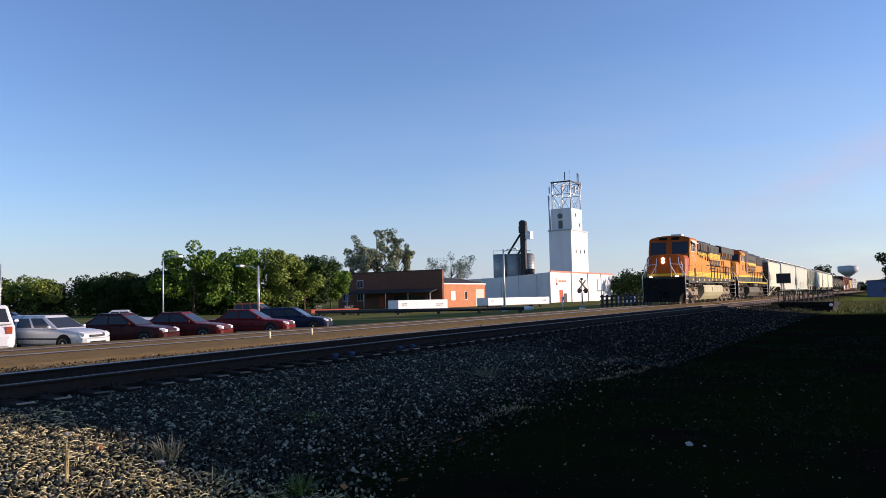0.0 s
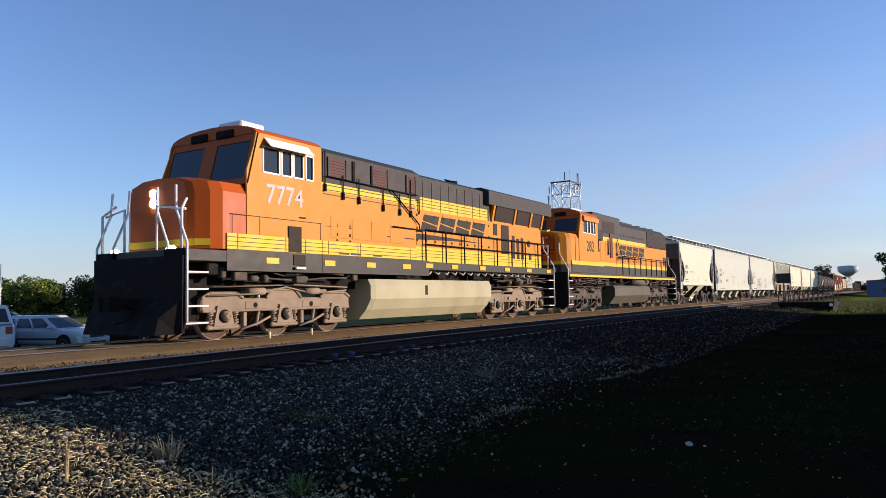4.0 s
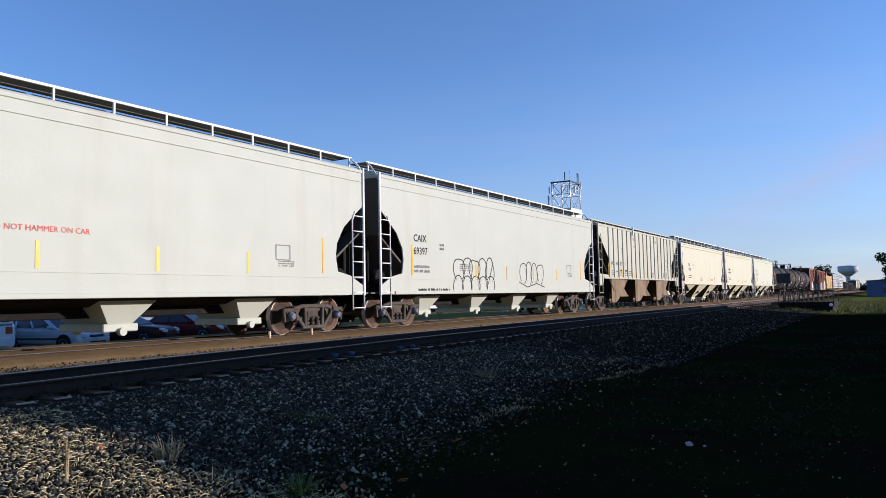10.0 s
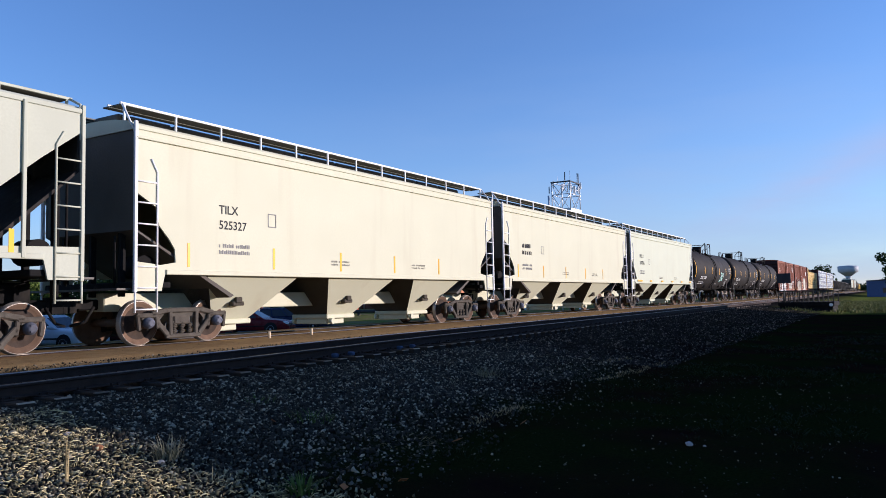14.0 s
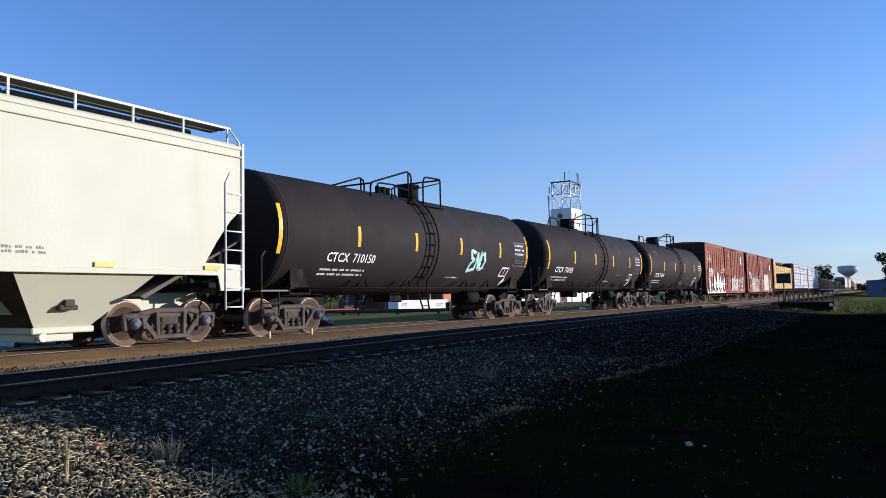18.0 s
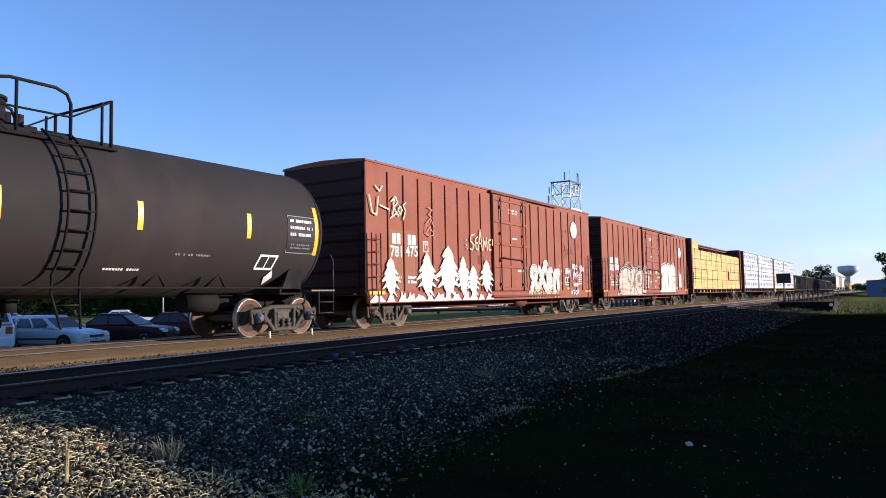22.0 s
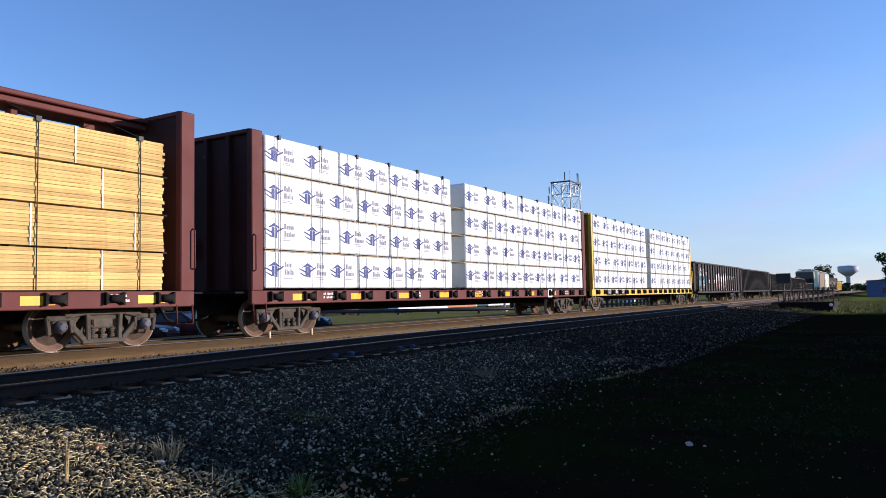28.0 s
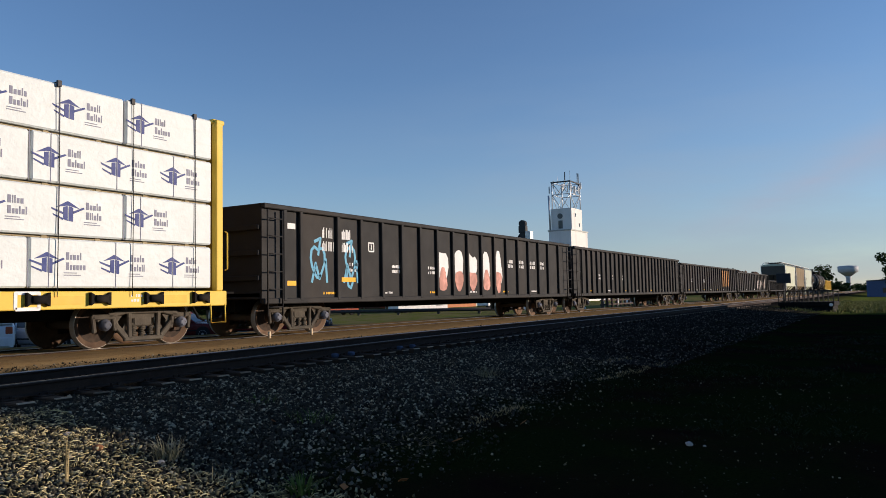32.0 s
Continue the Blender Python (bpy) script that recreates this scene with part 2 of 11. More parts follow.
M_wrap = mat("lumber_wrap", (0.61, 0.66, 0.655), 0.45, 0, 0.05, 1.5, 7, 0.02, (0.52, 0.54, 0.50), 0.15, 2.5, (0.35, 1.0, 3.0))
M_strap = mat("wrap_strap", (0.30, 0.24, 0.14), 0.6)
M_logo = mat("wrap_print_blue", (0.030, 0.050, 0.19), 0.5)
M_print = mat("wrap_print_grey", (0.19, 0.20, 0.27), 0.5)
M_gon = mat("gondola_black", (0.028, 0.028, 0.028), 0.7, 0, 0.25, 1.2, 30, 0, (0.06, 0.048, 0.038), 0.30, 0.6, True)
M_ink = mat("stencil_black", (0.02, 0.02, 0.022), 0.6)
M_inkwhite = mat("stencil_white", (0.78, 0.78, 0.76), 0.6)
M_inkfaint = mat("ink_faded", (0.25, 0.24, 0.19), 0.7)
M_inkgrey = mat("stencil_faded", (0.20, 0.20, 0.19), 0.6)
M_reflect = mat("reflector_yellow", (0.80, 0.42, 0.02), 0.35)
M_glass = glass("cab_glass")
M_grille = mat("grille_dark", (0.03, 0.028, 0.026), 0.7, 0.2)
# brick in two tones: dimmed for shaded walls, brighter orange for the sunlit wing
M_brick_dim = mat("brick_wall_dim", (0.20, 0.085, 0.055), 0.85, 0, 0.2, 1.2, 14, 0.01)
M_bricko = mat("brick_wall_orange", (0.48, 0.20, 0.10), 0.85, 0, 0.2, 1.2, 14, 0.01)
M_concrete = mat("painted_concrete", (0.72, 0.71, 0.68), 0.8, 0, 0.06, 0.5, 6, 0.01, (0.45, 0.43, 0.40), 0.25, 0.3, True)
M_bin = mat("bin_galvanised", (0.34, 0.35, 0.33), 0.5, 0.5, 0.15, 0.6, 10)
M_darksteel = mat("dark_steel", (0.05, 0.05, 0.052), 0.6, 0.4, 0.2, 3, 30)
M_galv = mat("galvanised_pole", (0.55, 0.56, 0.57), 0.45, 0.6, 0.1, 3, 30)
M_bark = mat("bark", (0.10, 0.075, 0.055), 0.9, 0, 0.3, 4, 30, 0.01)
M_rubber = mat("tyre_rubber", (0.02, 0.02, 0.02), 0.85)
M_chrome = mat("rim_metal", (0.55, 0.55, 0.56), 0.3, 0.9)
M_trim = mat("trim_white", (0.78, 0.77, 0.74), 0.5)
M_redpaint = mat("sign_red", (0.55, 0.06, 0.03), 0.5)


# ---- ground ----
PROFILE = ((-4000, -0.80), (3.2, -0.80), (4.6, -0.74), (8.2, -0.38), (8.75, -0.345), (9.0, -0.335), (10.9, -0.335), (11.12, -0.27), (11.36, -0.045), (13.0, -0.03), (16.3, -0.035),
           (18.0, -0.55), (24.0, -1.0), (30.0, -1.05), (4000, -1.05))


def ground_z(x, y):
    z = PROFILE[-1][1]
    for (y0, z0), (y1, z1) in zip(PROFILE, PROFILE[1:]):
        if y <= y1:
            t = max(0, (y - y0) / (y1 - y0))
            z = z0 + (z1 - z0) * t
            break
    if -40 < x < 120 and -30 < y < 60:
        amp = 0.05 if y < 8.5 else (0.006 if y < 17 else 0.05)
        z += amp * noise.noise((x * 0.6, y * 0.6, 3.1)) + amp * 0.5 * noise.noise((x * 2.1, y * 2.1, 7.7))
    return z


def ground_material():
    m = bpy.data.materials.new("ground_soil")
    m.use_nodes = True
    N, L = m.node_tree.nodes, m.node_tree.links
    b = N["Principled BSDF"]
    b.inputs["Roughness"].default_value = 0.95
    b.inputs["Specular IOR Level"].default_value = 0.0
    tc = N.new("ShaderNodeTexCoord")
    sp = N.new("ShaderNodeSeparateXYZ")
    L.new(tc.outputs["Object"], sp.inputs[0])

    def nz(sc, det=5):
        t = N.new("ShaderNodeTexNoise")
        t.inputs["Scale"].default_value, t.inputs["Detail"].default_value = sc, det
        L.new(tc.outputs["Object"], t.inputs["Vector"])
        return t.outputs["Fac"]

    def op(kind, a, c):
        x = N.new("ShaderNodeMath")
        x.operation = kind
        for i, s in enumerate((a, c)):
            if isinstance(s, bpy.types.NodeSocket):
                L.new(s, x.inputs[i])
            else:
                x.inputs[i].default_value = s
        return x.outputs[0]

    def step(src, lo, hi):
        r = N.new("ShaderNodeMapRange")
        r.inputs["From Min"].default_value, r.inputs["From Max"].default_value = lo, hi
        L.new(src, r.inputs["Value"])
        return r.outputs[0]

    def mix(fac, a, c):
        x = N.new("ShaderNodeMix")
        x.data_type = "RGBA"
        L.new(fac, x.inputs[0])
        for s, i in ((a, 6), (c, 7)):
            if isinstance(s, bpy.types.NodeSocket):
                L.new(s, x.inputs[i])
            else:
                x.inputs[i].default_value = (*s, 1)
        return x.outputs[2]

    wob = op("ADD", sp.outputs[1], op("MULTIPLY", op("SUBTRACT", nz(0.8), 0.5), 1.2))
    fine = nz(30, 8)
    # verge dirt, grass and bed stone are near black: shade put into the colour
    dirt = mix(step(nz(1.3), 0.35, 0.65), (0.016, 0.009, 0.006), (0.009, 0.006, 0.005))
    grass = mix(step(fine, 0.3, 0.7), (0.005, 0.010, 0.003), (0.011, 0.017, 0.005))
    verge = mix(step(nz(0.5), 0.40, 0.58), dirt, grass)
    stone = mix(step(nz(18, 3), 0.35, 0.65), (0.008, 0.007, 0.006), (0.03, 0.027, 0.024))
    rough_grass = mix(step(fine, 0.3, 0.7), (0.075, 0.105, 0.018), (0.18, 0.19, 0.045))
    tan = mix(step(nz(3), 0.3, 0.7), (0.245, 0.150, 0.062), (0.30, 0.198, 0.090))
    tan = mix(step(nz(60, 3), 0.55, 0.75), tan, (0.19, 0.125, 0.065))
    weeds = mix(step(nz(0.7), 0.38, 0.60), (0.20, 0.16, 0.08), rough_grass)
    lawn = mix(step(nz(0.25), 0.35, 0.65), (0.10, 0.125, 0.035), (0.16, 0.155, 0.055))
    tar = mix(step(nz(0.4), 0.3, 0.7), (0.060, 0.060, 0.062), (0.085, 0.083, 0.080))
    # the lit grass colour takes over where the verge's painted shade ends
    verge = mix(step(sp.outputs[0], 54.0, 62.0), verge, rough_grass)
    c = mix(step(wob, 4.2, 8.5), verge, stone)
    c = mix(step(sp.outputs[1], 11.22, 11.34), c, tan)
    c = mix(step(wob, 16.2, 16.8), c, weeds)
    lot = op("MULTIPLY", step(sp.outputs[1], 30.0, 30.4), op("SUBTRACT", 1.0, step(sp.outputs[0], 44.0, 44.5)))
    c = mix(lot, c, tar)
    c = mix(step(sp.outputs[1], 66.0, 66.6), c, lawn)
    L.new(c, b.inputs["Base Color"])
    bp = N.new("ShaderNodeBump")
    bp.inputs["Strength"].default_value, bp.inputs["Distance"].default_value = 0.7, 0.03
    L.new(fine, bp.inputs["Height"])
    L.new(bp.outputs[0], b.inputs["Normal"])
    return m


def axis_steps(lo, hi, step, far):
    a = list(np.arange(lo, hi + 1e-6, step))
    k, d = hi, step
    while k < far:
        d *= 1.35
        k += d
        a.append(k)
    k, d = lo, step
    while k > -far:
        d *= 1.35
        k -= d
        a.insert(0, k)
    return a


def build_ground():
    xs = axis_steps(-6, 45, 0.35, 4000)
    ys = axis_steps(1.0, 19.0, 0.25, 4000)
    n = len(ys)
    v = [(x, y, ground_z(x, y)) for x in xs for y in ys]
    f = [(i * n + j, (i + 1) * n + j, (i + 1) * n + j + 1, i * n + j + 1) for i in range(len(xs) - 1) for j in range(n - 1)]
    me = bpy.data.meshes.new("ground")
    me.from_pydata(v, [], f)
    me.polygons.foreach_set("use_smooth", [True] * len(f))
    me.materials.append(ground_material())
    return tagged(new("ground", me), "trackside soil, gravel and grass in long shade", "ground", kind="structure")


build_ground()


# ---- tracks ----
RAIL_SECTION = ((-0.07, 0.0), (0.07, 0.0), (0.07, 0.012), (0.012, 0.03), (0.010, 0.125), (0.034, 0.135), (0.036, 0.160),
                (0.028, 0.171), (-0.028, 0.171), (-0.036, 0.160), (-0.034, 0.135), (-0.010, 0.125), (-0.012, 0.03), (-0.07, 0.012))


def siding_rise(x):
    """The siding climbs a little towards the platform."""
    return 0.06 * min(1.0, max(0.0, (x - 5.0) / 9.5))


def build_track(name, yc, top, ties, label):
    tr = thing(name, label, "railway track", kind="structure")
    for sgn in (-1, 1):
        y = yc + sgn * 0.753
        secs = []
        for x in (-200, -60, -20, 0, 5, 7, 9, 11, 13, 14.5, 20, 60, 200, 900):
            up = siding_rise(x) if ties else 0.0
            secs.append([(x, y + a, top + up - 0.171 + h) for a, h in RAIL_SECTION])
        mb = MB().loft(secs)
        n = len(RAIL_SECTION)
        mb.m = [0 if k % n in (6, 7, 8) and k < (len(secs) - 1) * n else 1 for k in range(len(mb.f))]
        part("rail", mb, [M_rail_dull if ties and sgn < 0 else M_steel_rail, M_rail_web], tr, "steel rail with a worn bright head")
    if ties:
        wood = MB().box(-0.115, 0.115, -1.28, 1.28, -0.18, 0, 0.015)
        nf = len(wood.f)
        # pale strip on each end paints the light that its top edge catches
        for s in (-1, 1):
            wood.box(-0.105, 0.105, s * 1.25, s * 1.292, -0.012, 0.006, 0.003)
        wood.m = [0 if k < nf else 1 for k in range(len(wood.f))]
        tie = wood.mesh("tie", [M_tie, M_tie_edge_light])
        tp = MB()
        for s in (-1, 1):
            tp.box(-0.09, 0.09, s * 0.753 - 0.19, s * 0.753 + 0.19, 0.0, 0.014)
            for a in (-0.05, 0.05):
                tp.box(a - 0.012, a + 0.012, s * 0.753 - 0.12, s * 0.753 - 0.085, 0.014, 0.05)
                tp.box(a - 0.012, a + 0.012, s * 0.753 + 0.085, s * 0.753 + 0.12, 0.014, 0.05)
        tpm = tp.mesh("tie_plate", M_rail_web)
        for i in range(150):
            x = -6 + i * 0.50 + random.uniform(-0.03, 0.03)
            t = part("tie", tie, None, tr)
            t.matrix_basis = pose(x, yc + random.uniform(-0.03, 0.03), top - 0.185 + siding_rise(x), 0, 0, random.uniform(-1.5, 1.5))
            part("tie_plate", tpm, None, t)
    return tr


build_track("track_main", TRACK_Y, 0.0, False, "main railway track sunk in tan gravel, polished rails")
build_track("track_siding", NEAR_Y, NEAR_Z, True, "siding track on wooden ties in grey ballast, in shade")


# ---- train: shared parts ----
TRAIN = []          # (car, x of its middle at the start)
WHEELS = {"car": [], "loco": []}
CAR_R, LOCO_R = 0.457, 0.533


def text_mesh(s, size, depth=0.0):
    cu = bpy.data.curves.new("text", "FONT")
    cu.body, cu.size, cu.align_x, cu.align_y = s, size, "LEFT", "BOTTOM"
    cu.resolution_u = 2
    cu.offset = 0.0 if "M" in s else 0.012 * size
    ob = bpy.data.objects.new("text", cu)
    me = bpy.data.meshes.new_from_object(ob)
    bpy.data.objects.remove(ob)
    return me


def lettering(s, x, z, size, m, parent, y=-1.556, stretch=1.0, name="lettering", label=""):
    """Flat letters on the side that faces -y; x, z is their lower left corner."""
    me = text_mesh(s, size)
    me.materials.append(m)
    ob = new(name, me)
    ob.parent = parent
    ob.matrix_basis = pose(x, y, z, 90, 0, 0) @ Matrix.Diagonal((stretch, 1, 1, 1))
    if label:
        tagged(ob, label)
    return ob


def bars(parent, x, z, w, h, rows, m, y=-1.556, name="small_print", gap=0.4, seed=1):
    """Rows of short bars in place of small print that cannot be read."""
    rnd = random.Random(seed)
    mb = MB()
    step = h / rows
    for r in range(rows):
        a = x
        z1 = z + h - r * step
        while a < x + w:
            l = min(rnd.uniform(0.022, 0.05), x + w - a)
            top = z1 - step * (1 - gap) * rnd.choice((0.0, 0.0, 0.22))
            mb.box(a, a + l, y - 0.001, y + 0.003, z1 - step * (1 - gap), top)
            a += l + (0.018 if rnd.random() < 0.82 else 0.075)
    return tagged(part(name, mb, m, parent), kind="stuff")


def stripe(parent, x0, x1, z0, z1, m, y=-1.556, name="reflector", label=""):
    return part(name, MB().box(x0, x1, y - 0.002, y + 0.004, z0, z1), m, parent, label)


def strokes(parent, lines, r, m, y=-1.557, name="graffiti", label=""):
    """Sprayed lines on the side: flat ribbons along the given (x, z) paths."""
    mb = MB()
    for ln in lines:
        for (xa, za), (xb, zb) in zip(ln, ln[1:]):
            d = math.hypot(xb - xa, zb - za) or 1
            nx, nz = -(zb - za) / d * r, (xb - xa) / d * r
            mb.add([(xa + nx, y, za + nz), (xa - nx, y, za - nz), (xb - nx, y, zb - nz), (xb + nx, y, zb + nz)], [(0, 1, 2, 3)])
        for xa, za in ln[1:-1]:
            mb.add([(xa + r * math.cos(k * 0.785), y - 0.0004, za + r * math.sin(k * 0.785)) for k in range(8)], [tuple(range(8))])
    return part(name, mb, m, parent, label)


def blob(x, z, rx, rz, n=18, wob=0.12, seed=0, a0=0, a1=360):
    rnd = random.Random(seed)
    k = [rnd.uniform(-wob, wob) for _ in range(5)]
    out = []
    for i in range(n + 1):
        a = radians(a0 + (a1 - a0) * i / n)
        f = 1 + k[0] * math.cos(2 * a) + k[1] * math.sin(3 * a) + k[2] * math.cos(a)
        out.append((x + rx * f * math.cos(a), z + rz * f * math.sin(a)))
    return out


def fill(parent, outline, m, y=-1.5562, name="graffiti_fill", label=""):
    mb = MB()
    n = len(outline)
    mb.add([(x, y, z) for x, z in outline] + [(x, y + 0.003, z) for x, z in outline],
           [tuple(range(n))] + [(i, (i + 1) % n, (i + 1) % n + n, i + n) for i in range(n)])
    return part(name, mb, m, parent, label)


_wheel_meshes = {}


def wheelset_mesh(r):
    if r in _wheel_meshes:
        return _wheel_meshes[r]
    mb = MB()
    mb.disc((0, 0, 0), "y", 0.085, 2.0, 14, 0)
    for s in (-1, 1):
        # outer face, tread and flange, turned about the axle
        prof = [(s * 0.815, r * 0.30), (s * 0.80, r * 0.34), (s * 0.765, r * 0.74), (s * 0.80, r * 0.84), (s * 0.815, r * 0.97),
                (s * 0.81, r), (s * 0.745, r), (s * 0.72, r + 0.026), (s * 0.69, r + 0.02), (s * 0.69, r * 0.84), (s * 0.73, r * 0.7), (s * 0.70, r * 0.3)]
        o = len(mb.f)
        mb.disc((0, 0, 0), "y", r, 0, 30, 0, prof)
        for i in range(4 * 30, 7 * 30):
            mb.m[o + i] = 1
        for i in range(0, 2 * 30):
            mb.m[o + i] = 2
        mb.disc((0, s * 0.93, 0), "y", 0.115, 0.20, 16, 0)
    me = mb.mesh("wheelset", [M_wheel, M_tread, M_wheel_hub])
    _wheel_meshes[r] = me
    return me


_truck_cache = {}


def slant_bar(mb, xa, za, xb, zb, w, y0, y1, b=0.018):
    """A bevelled bar in the plane of the side frame."""
    L = math.hypot(xb - xa, zb - za)
    m = Matrix.Translation(((xa + xb) / 2, 0, (za + zb) / 2)) @ Matrix.Rotation(-math.atan2(zb - za, xb - xa), 4, "Y")
    mb.box(-L / 2, L / 2, y0, y1, -w / 2, w / 2, b, m=m)


def side_frame(mb, y, wb, r, loco=False):
    """One cast side frame: flanged bars round its openings, or a deep beam over three axle boxes."""
    h = wb / 2
    o = 1 if y > 0 else -1
    t0, t1 = y - 0.08, y + 0.08
    f0, f1 = y - 0.03, y + o * 0.11
    if not loco:
        slant_bar(mb, -0.47, r + 0.25, 0.47, r + 0.25, 0.10, f0, f1)
        slant_bar(mb, -0.46, 0.165, 0.46, 0.165, 0.09, f0, f1)
        mb.box(-0.30, 0.30, y - 0.05, y + 0.05, r + 0.10, r + 0.22, 0.02)
        for s in (-1, 1):
            slant_bar(mb, s * 0.42, r + 0.255, s * (h - 0.08), r + 0.175, 0.105, f0, f1)
            slant_bar(mb, s * (h - 0.22), r + 0.155, s * (h + 0.27), r + 0.155, 0.10, f0, f1)
            slant_bar(mb, s * (h + 0.245), r + 0.19, s * (h + 0.20), r - 0.15, 0.085, f0, f1)
            slant_bar(mb, s * (h - 0.20), r + 0.14, s * (h - 0.235), r - 0.12, 0.085, f0, f1)
            slant_bar(mb, s * (h - 0.215), r + 0.02, s * 0.40, 0.185, 0.11, f0, f1)
            slant_bar(mb, s * 0.345, r + 0.24, s * 0.325, 0.16, 0.095, f0, f1)
            # recessed web that leaves a rounded triangular window
            mb.plate([(s * (h - 0.20), r + 0.15), (s * (h - 0.24), r - 0.06), (s * (h - 0.36), r - 0.10), (s * (h - 0.33), r + 0.06), (s * (h - 0.42), r + 0.17)], "y", y - 0.04, y + 0.03)
            mb.plate([(s * 0.36, 0.20), (s * 0.52, 0.28), (s * 0.40, r + 0.02)], "y", y - 0.04, y + 0.03)
            mb.box(s * (h - 0.15), s * (h + 0.15), t0, t1, r + 0.05, r + 0.12, 0.02)
    else:
        mb.box(-wb - 0.62, wb + 0.62, t0, t1, r + 0.10, r + 0.40, 0.035)
        for c, k in ((-wb, 0.52), (0, 0.60), (wb, 0.52)):
            mb.plate([(c - 0.62, r + 0.36), (c - 0.40, r + k), (c + 0.40, r + k), (c + 0.62, r + 0.36)], "y", t0 + 0.01, t1 - 0.01)
            slant_bar(mb, c - 0.40, r + k, c + 0.40, r + k, 0.07, f0, f1)
            for s in (-1, 1):
                slant_bar(mb, c + s * 0.62, r + 0.40, c + s * 0.40, r + k, 0.07, f0, f1)
            # axle box with its ears and round cover
            mb.plate([(c - 0.30, r - 0.22), (c + 0.30, r - 0.22), (c + 0.19, r + 0.24), (c - 0.19, r + 0.24)], "y", y, y + o * 0.13)
            mb.box(c - 0.48, c + 0.48, y - 0.02, y + o * 0.12, r - 0.30, r - 0.20, 0.03)
            mb.disc((c, y + o * 0.135, r), "y", 0.155, 0.03, 20, 1)
            mb.disc((c, y + o * 0.150, r), "y", 0.095, 0.03, 16)
        for c in (-wb / 2, wb / 2):
            mb.box(c - 0.34, c + 0.34, t0 - 0.012, t1 + 0.012, r + 0.13, r + 0.34, 0.03)
            mb.disc((c, y + o * 0.095, r + 0.235), "y", 0.062, 0.02, 14, 1)
        slant_bar(mb, -wb - 0.6, r + 0.12, wb + 0.6, r + 0.12, 0.06, f0, f1)


def truck(car, xc, m, wb=1.778, r=CAR_R, axles=2):
    key = (m.name, wb, r, axles)
    if key not in _truck_cache:
        sides = []
        for s in (-1, 1):
            one = MB()
            side_frame(one, s * 1.0, wb, r, axles == 3)
            sides.append(one.mesh("side_frame", [m, M_black]))
        fr = MB()
        fr.box(-0.22, 0.22, -1.05, 1.05, r - 0.06, r + 0.16, 0.03)
        if axles == 3:
            for c in (-wb * 0.5, wb * 0.5):
                fr.box(c - 0.15, c + 0.15, -1.0, 1.0, r + 0.12, r + 0.36, 0.03)
        sp = MB()
        n, rr, hh = (22, 0.065, 0.24) if axles == 2 else (18, 0.075, 0.32)
        sp.tube([(rr * math.cos(k * 1.9), rr * math.sin(k * 1.9), k * hh / n) for k in range(n + 1)], 0.021, 5)
        if axles == 2:
            spots = [(a, s * 1.0, 0.215) for a in (-0.2, 0, 0.2) for s in (-1, 1)]
        else:
            spots = [(c + q, s * 1.06, r - 0.20) for c in (-wb, 0, wb) for q in (-0.37, 0.37) for s in (-1, 1)]
        cap = MB()
        cap.disc((0, 0, 0), "y", 0, 0, 14, 0, [(-0.16, 0.045), (-0.15, 0.085), (-0.10, 0.095), (-0.09, 0.115), (0.0, 0.115)])
        for k in range(3):
            a = k * 2.094
            cap.disc((0.06 * math.cos(a), -0.155, 0.06 * math.sin(a)), "y", 0.016, 0.03, 6)
        rig = MB()
        for s in (-1, 1):
            if axles == 3:
                rig.tube([(-wb - 0.5, s * 1.14, r + 0.46), (-wb * 0.5, s * 1.15, r + 0.50), (0.0, s * 1.14, r + 0.66), (wb * 0.5, s * 1.15, r + 0.50), (wb + 0.4, s * 1.14, r + 0.58)], 0.022)
                rig.tube([(-wb - 0.3, s * 1.10, r + 0.66), (wb * 0.2, s * 1.10, r + 0.72), (wb + 0.5, s * 1.10, r + 0.66)], 0.018)
                for c in (-wb * 0.5, wb * 0.5):
                    rig.disc((c, s * 1.10, r + 0.56), "x", 0.085, 0.55, 12)
                    rig.disc((c + 0.38, s * 1.10, r + 0.56), "x", 0.05, 0.35, 10)
                    rig.tube([(c - 0.45, s * 1.08, r - 0.32), (c + 0.1, s * 1.08, r - 0.20), (c + 0.5, s * 1.08, r - 0.05)], 0.03)
                    rig.tube([(c + 0.15, s * 1.05, r + 0.1), (c + 0.05, s * 1.05, r - 0.26)], 0.04)
                    rig.box(c - 0.30, c - 0.18, s * 0.95 - 0.06, s * 0.95 + 0.06, r - 0.30, r + 0.1, 0.02)
            else:
                rig.box(-0.72, -0.60, s * 0.72 - 0.06, s * 0.72 + 0.06, r - 0.2, r + 0.12, 0.02)
                rig.box(0.60, 0.72, s * 0.72 - 0.06, s * 0.72 + 0.06, r - 0.2, r + 0.12, 0.02)
                rig.tube([(-0.65, s * 0.60, 0.30), (0.65, s * 0.60, 0.30)], 0.03)
                rig.tube([(-0.60, s * 0.5, 0.28), (-0.2, s * 0.3, r + 0.2)], 0.025)
        _truck_cache[key] = ((fr.mesh("truck", m), sides), (sp.mesh("spring", m), spots), cap.mesh("bearing_cap", M_cap if axles == 2 else m), rig.mesh("brake_rigging", M_truck_dark if axles == 2 else m))
    me, sp, cp, rg = _truck_cache[key]
    t = part("truck", me[0], None, car, "cast steel truck with its side frames")
    t.matrix_basis = pose(xc, 0, 0)
    for one in me[1]:
        part("side_frame", one, None, t)
    for q in sp[1]:
        part("spring", sp[0], None, t).matrix_basis = pose(*q)
    tagged(part("brake_rigging", rg, None, t), kind="stuff")
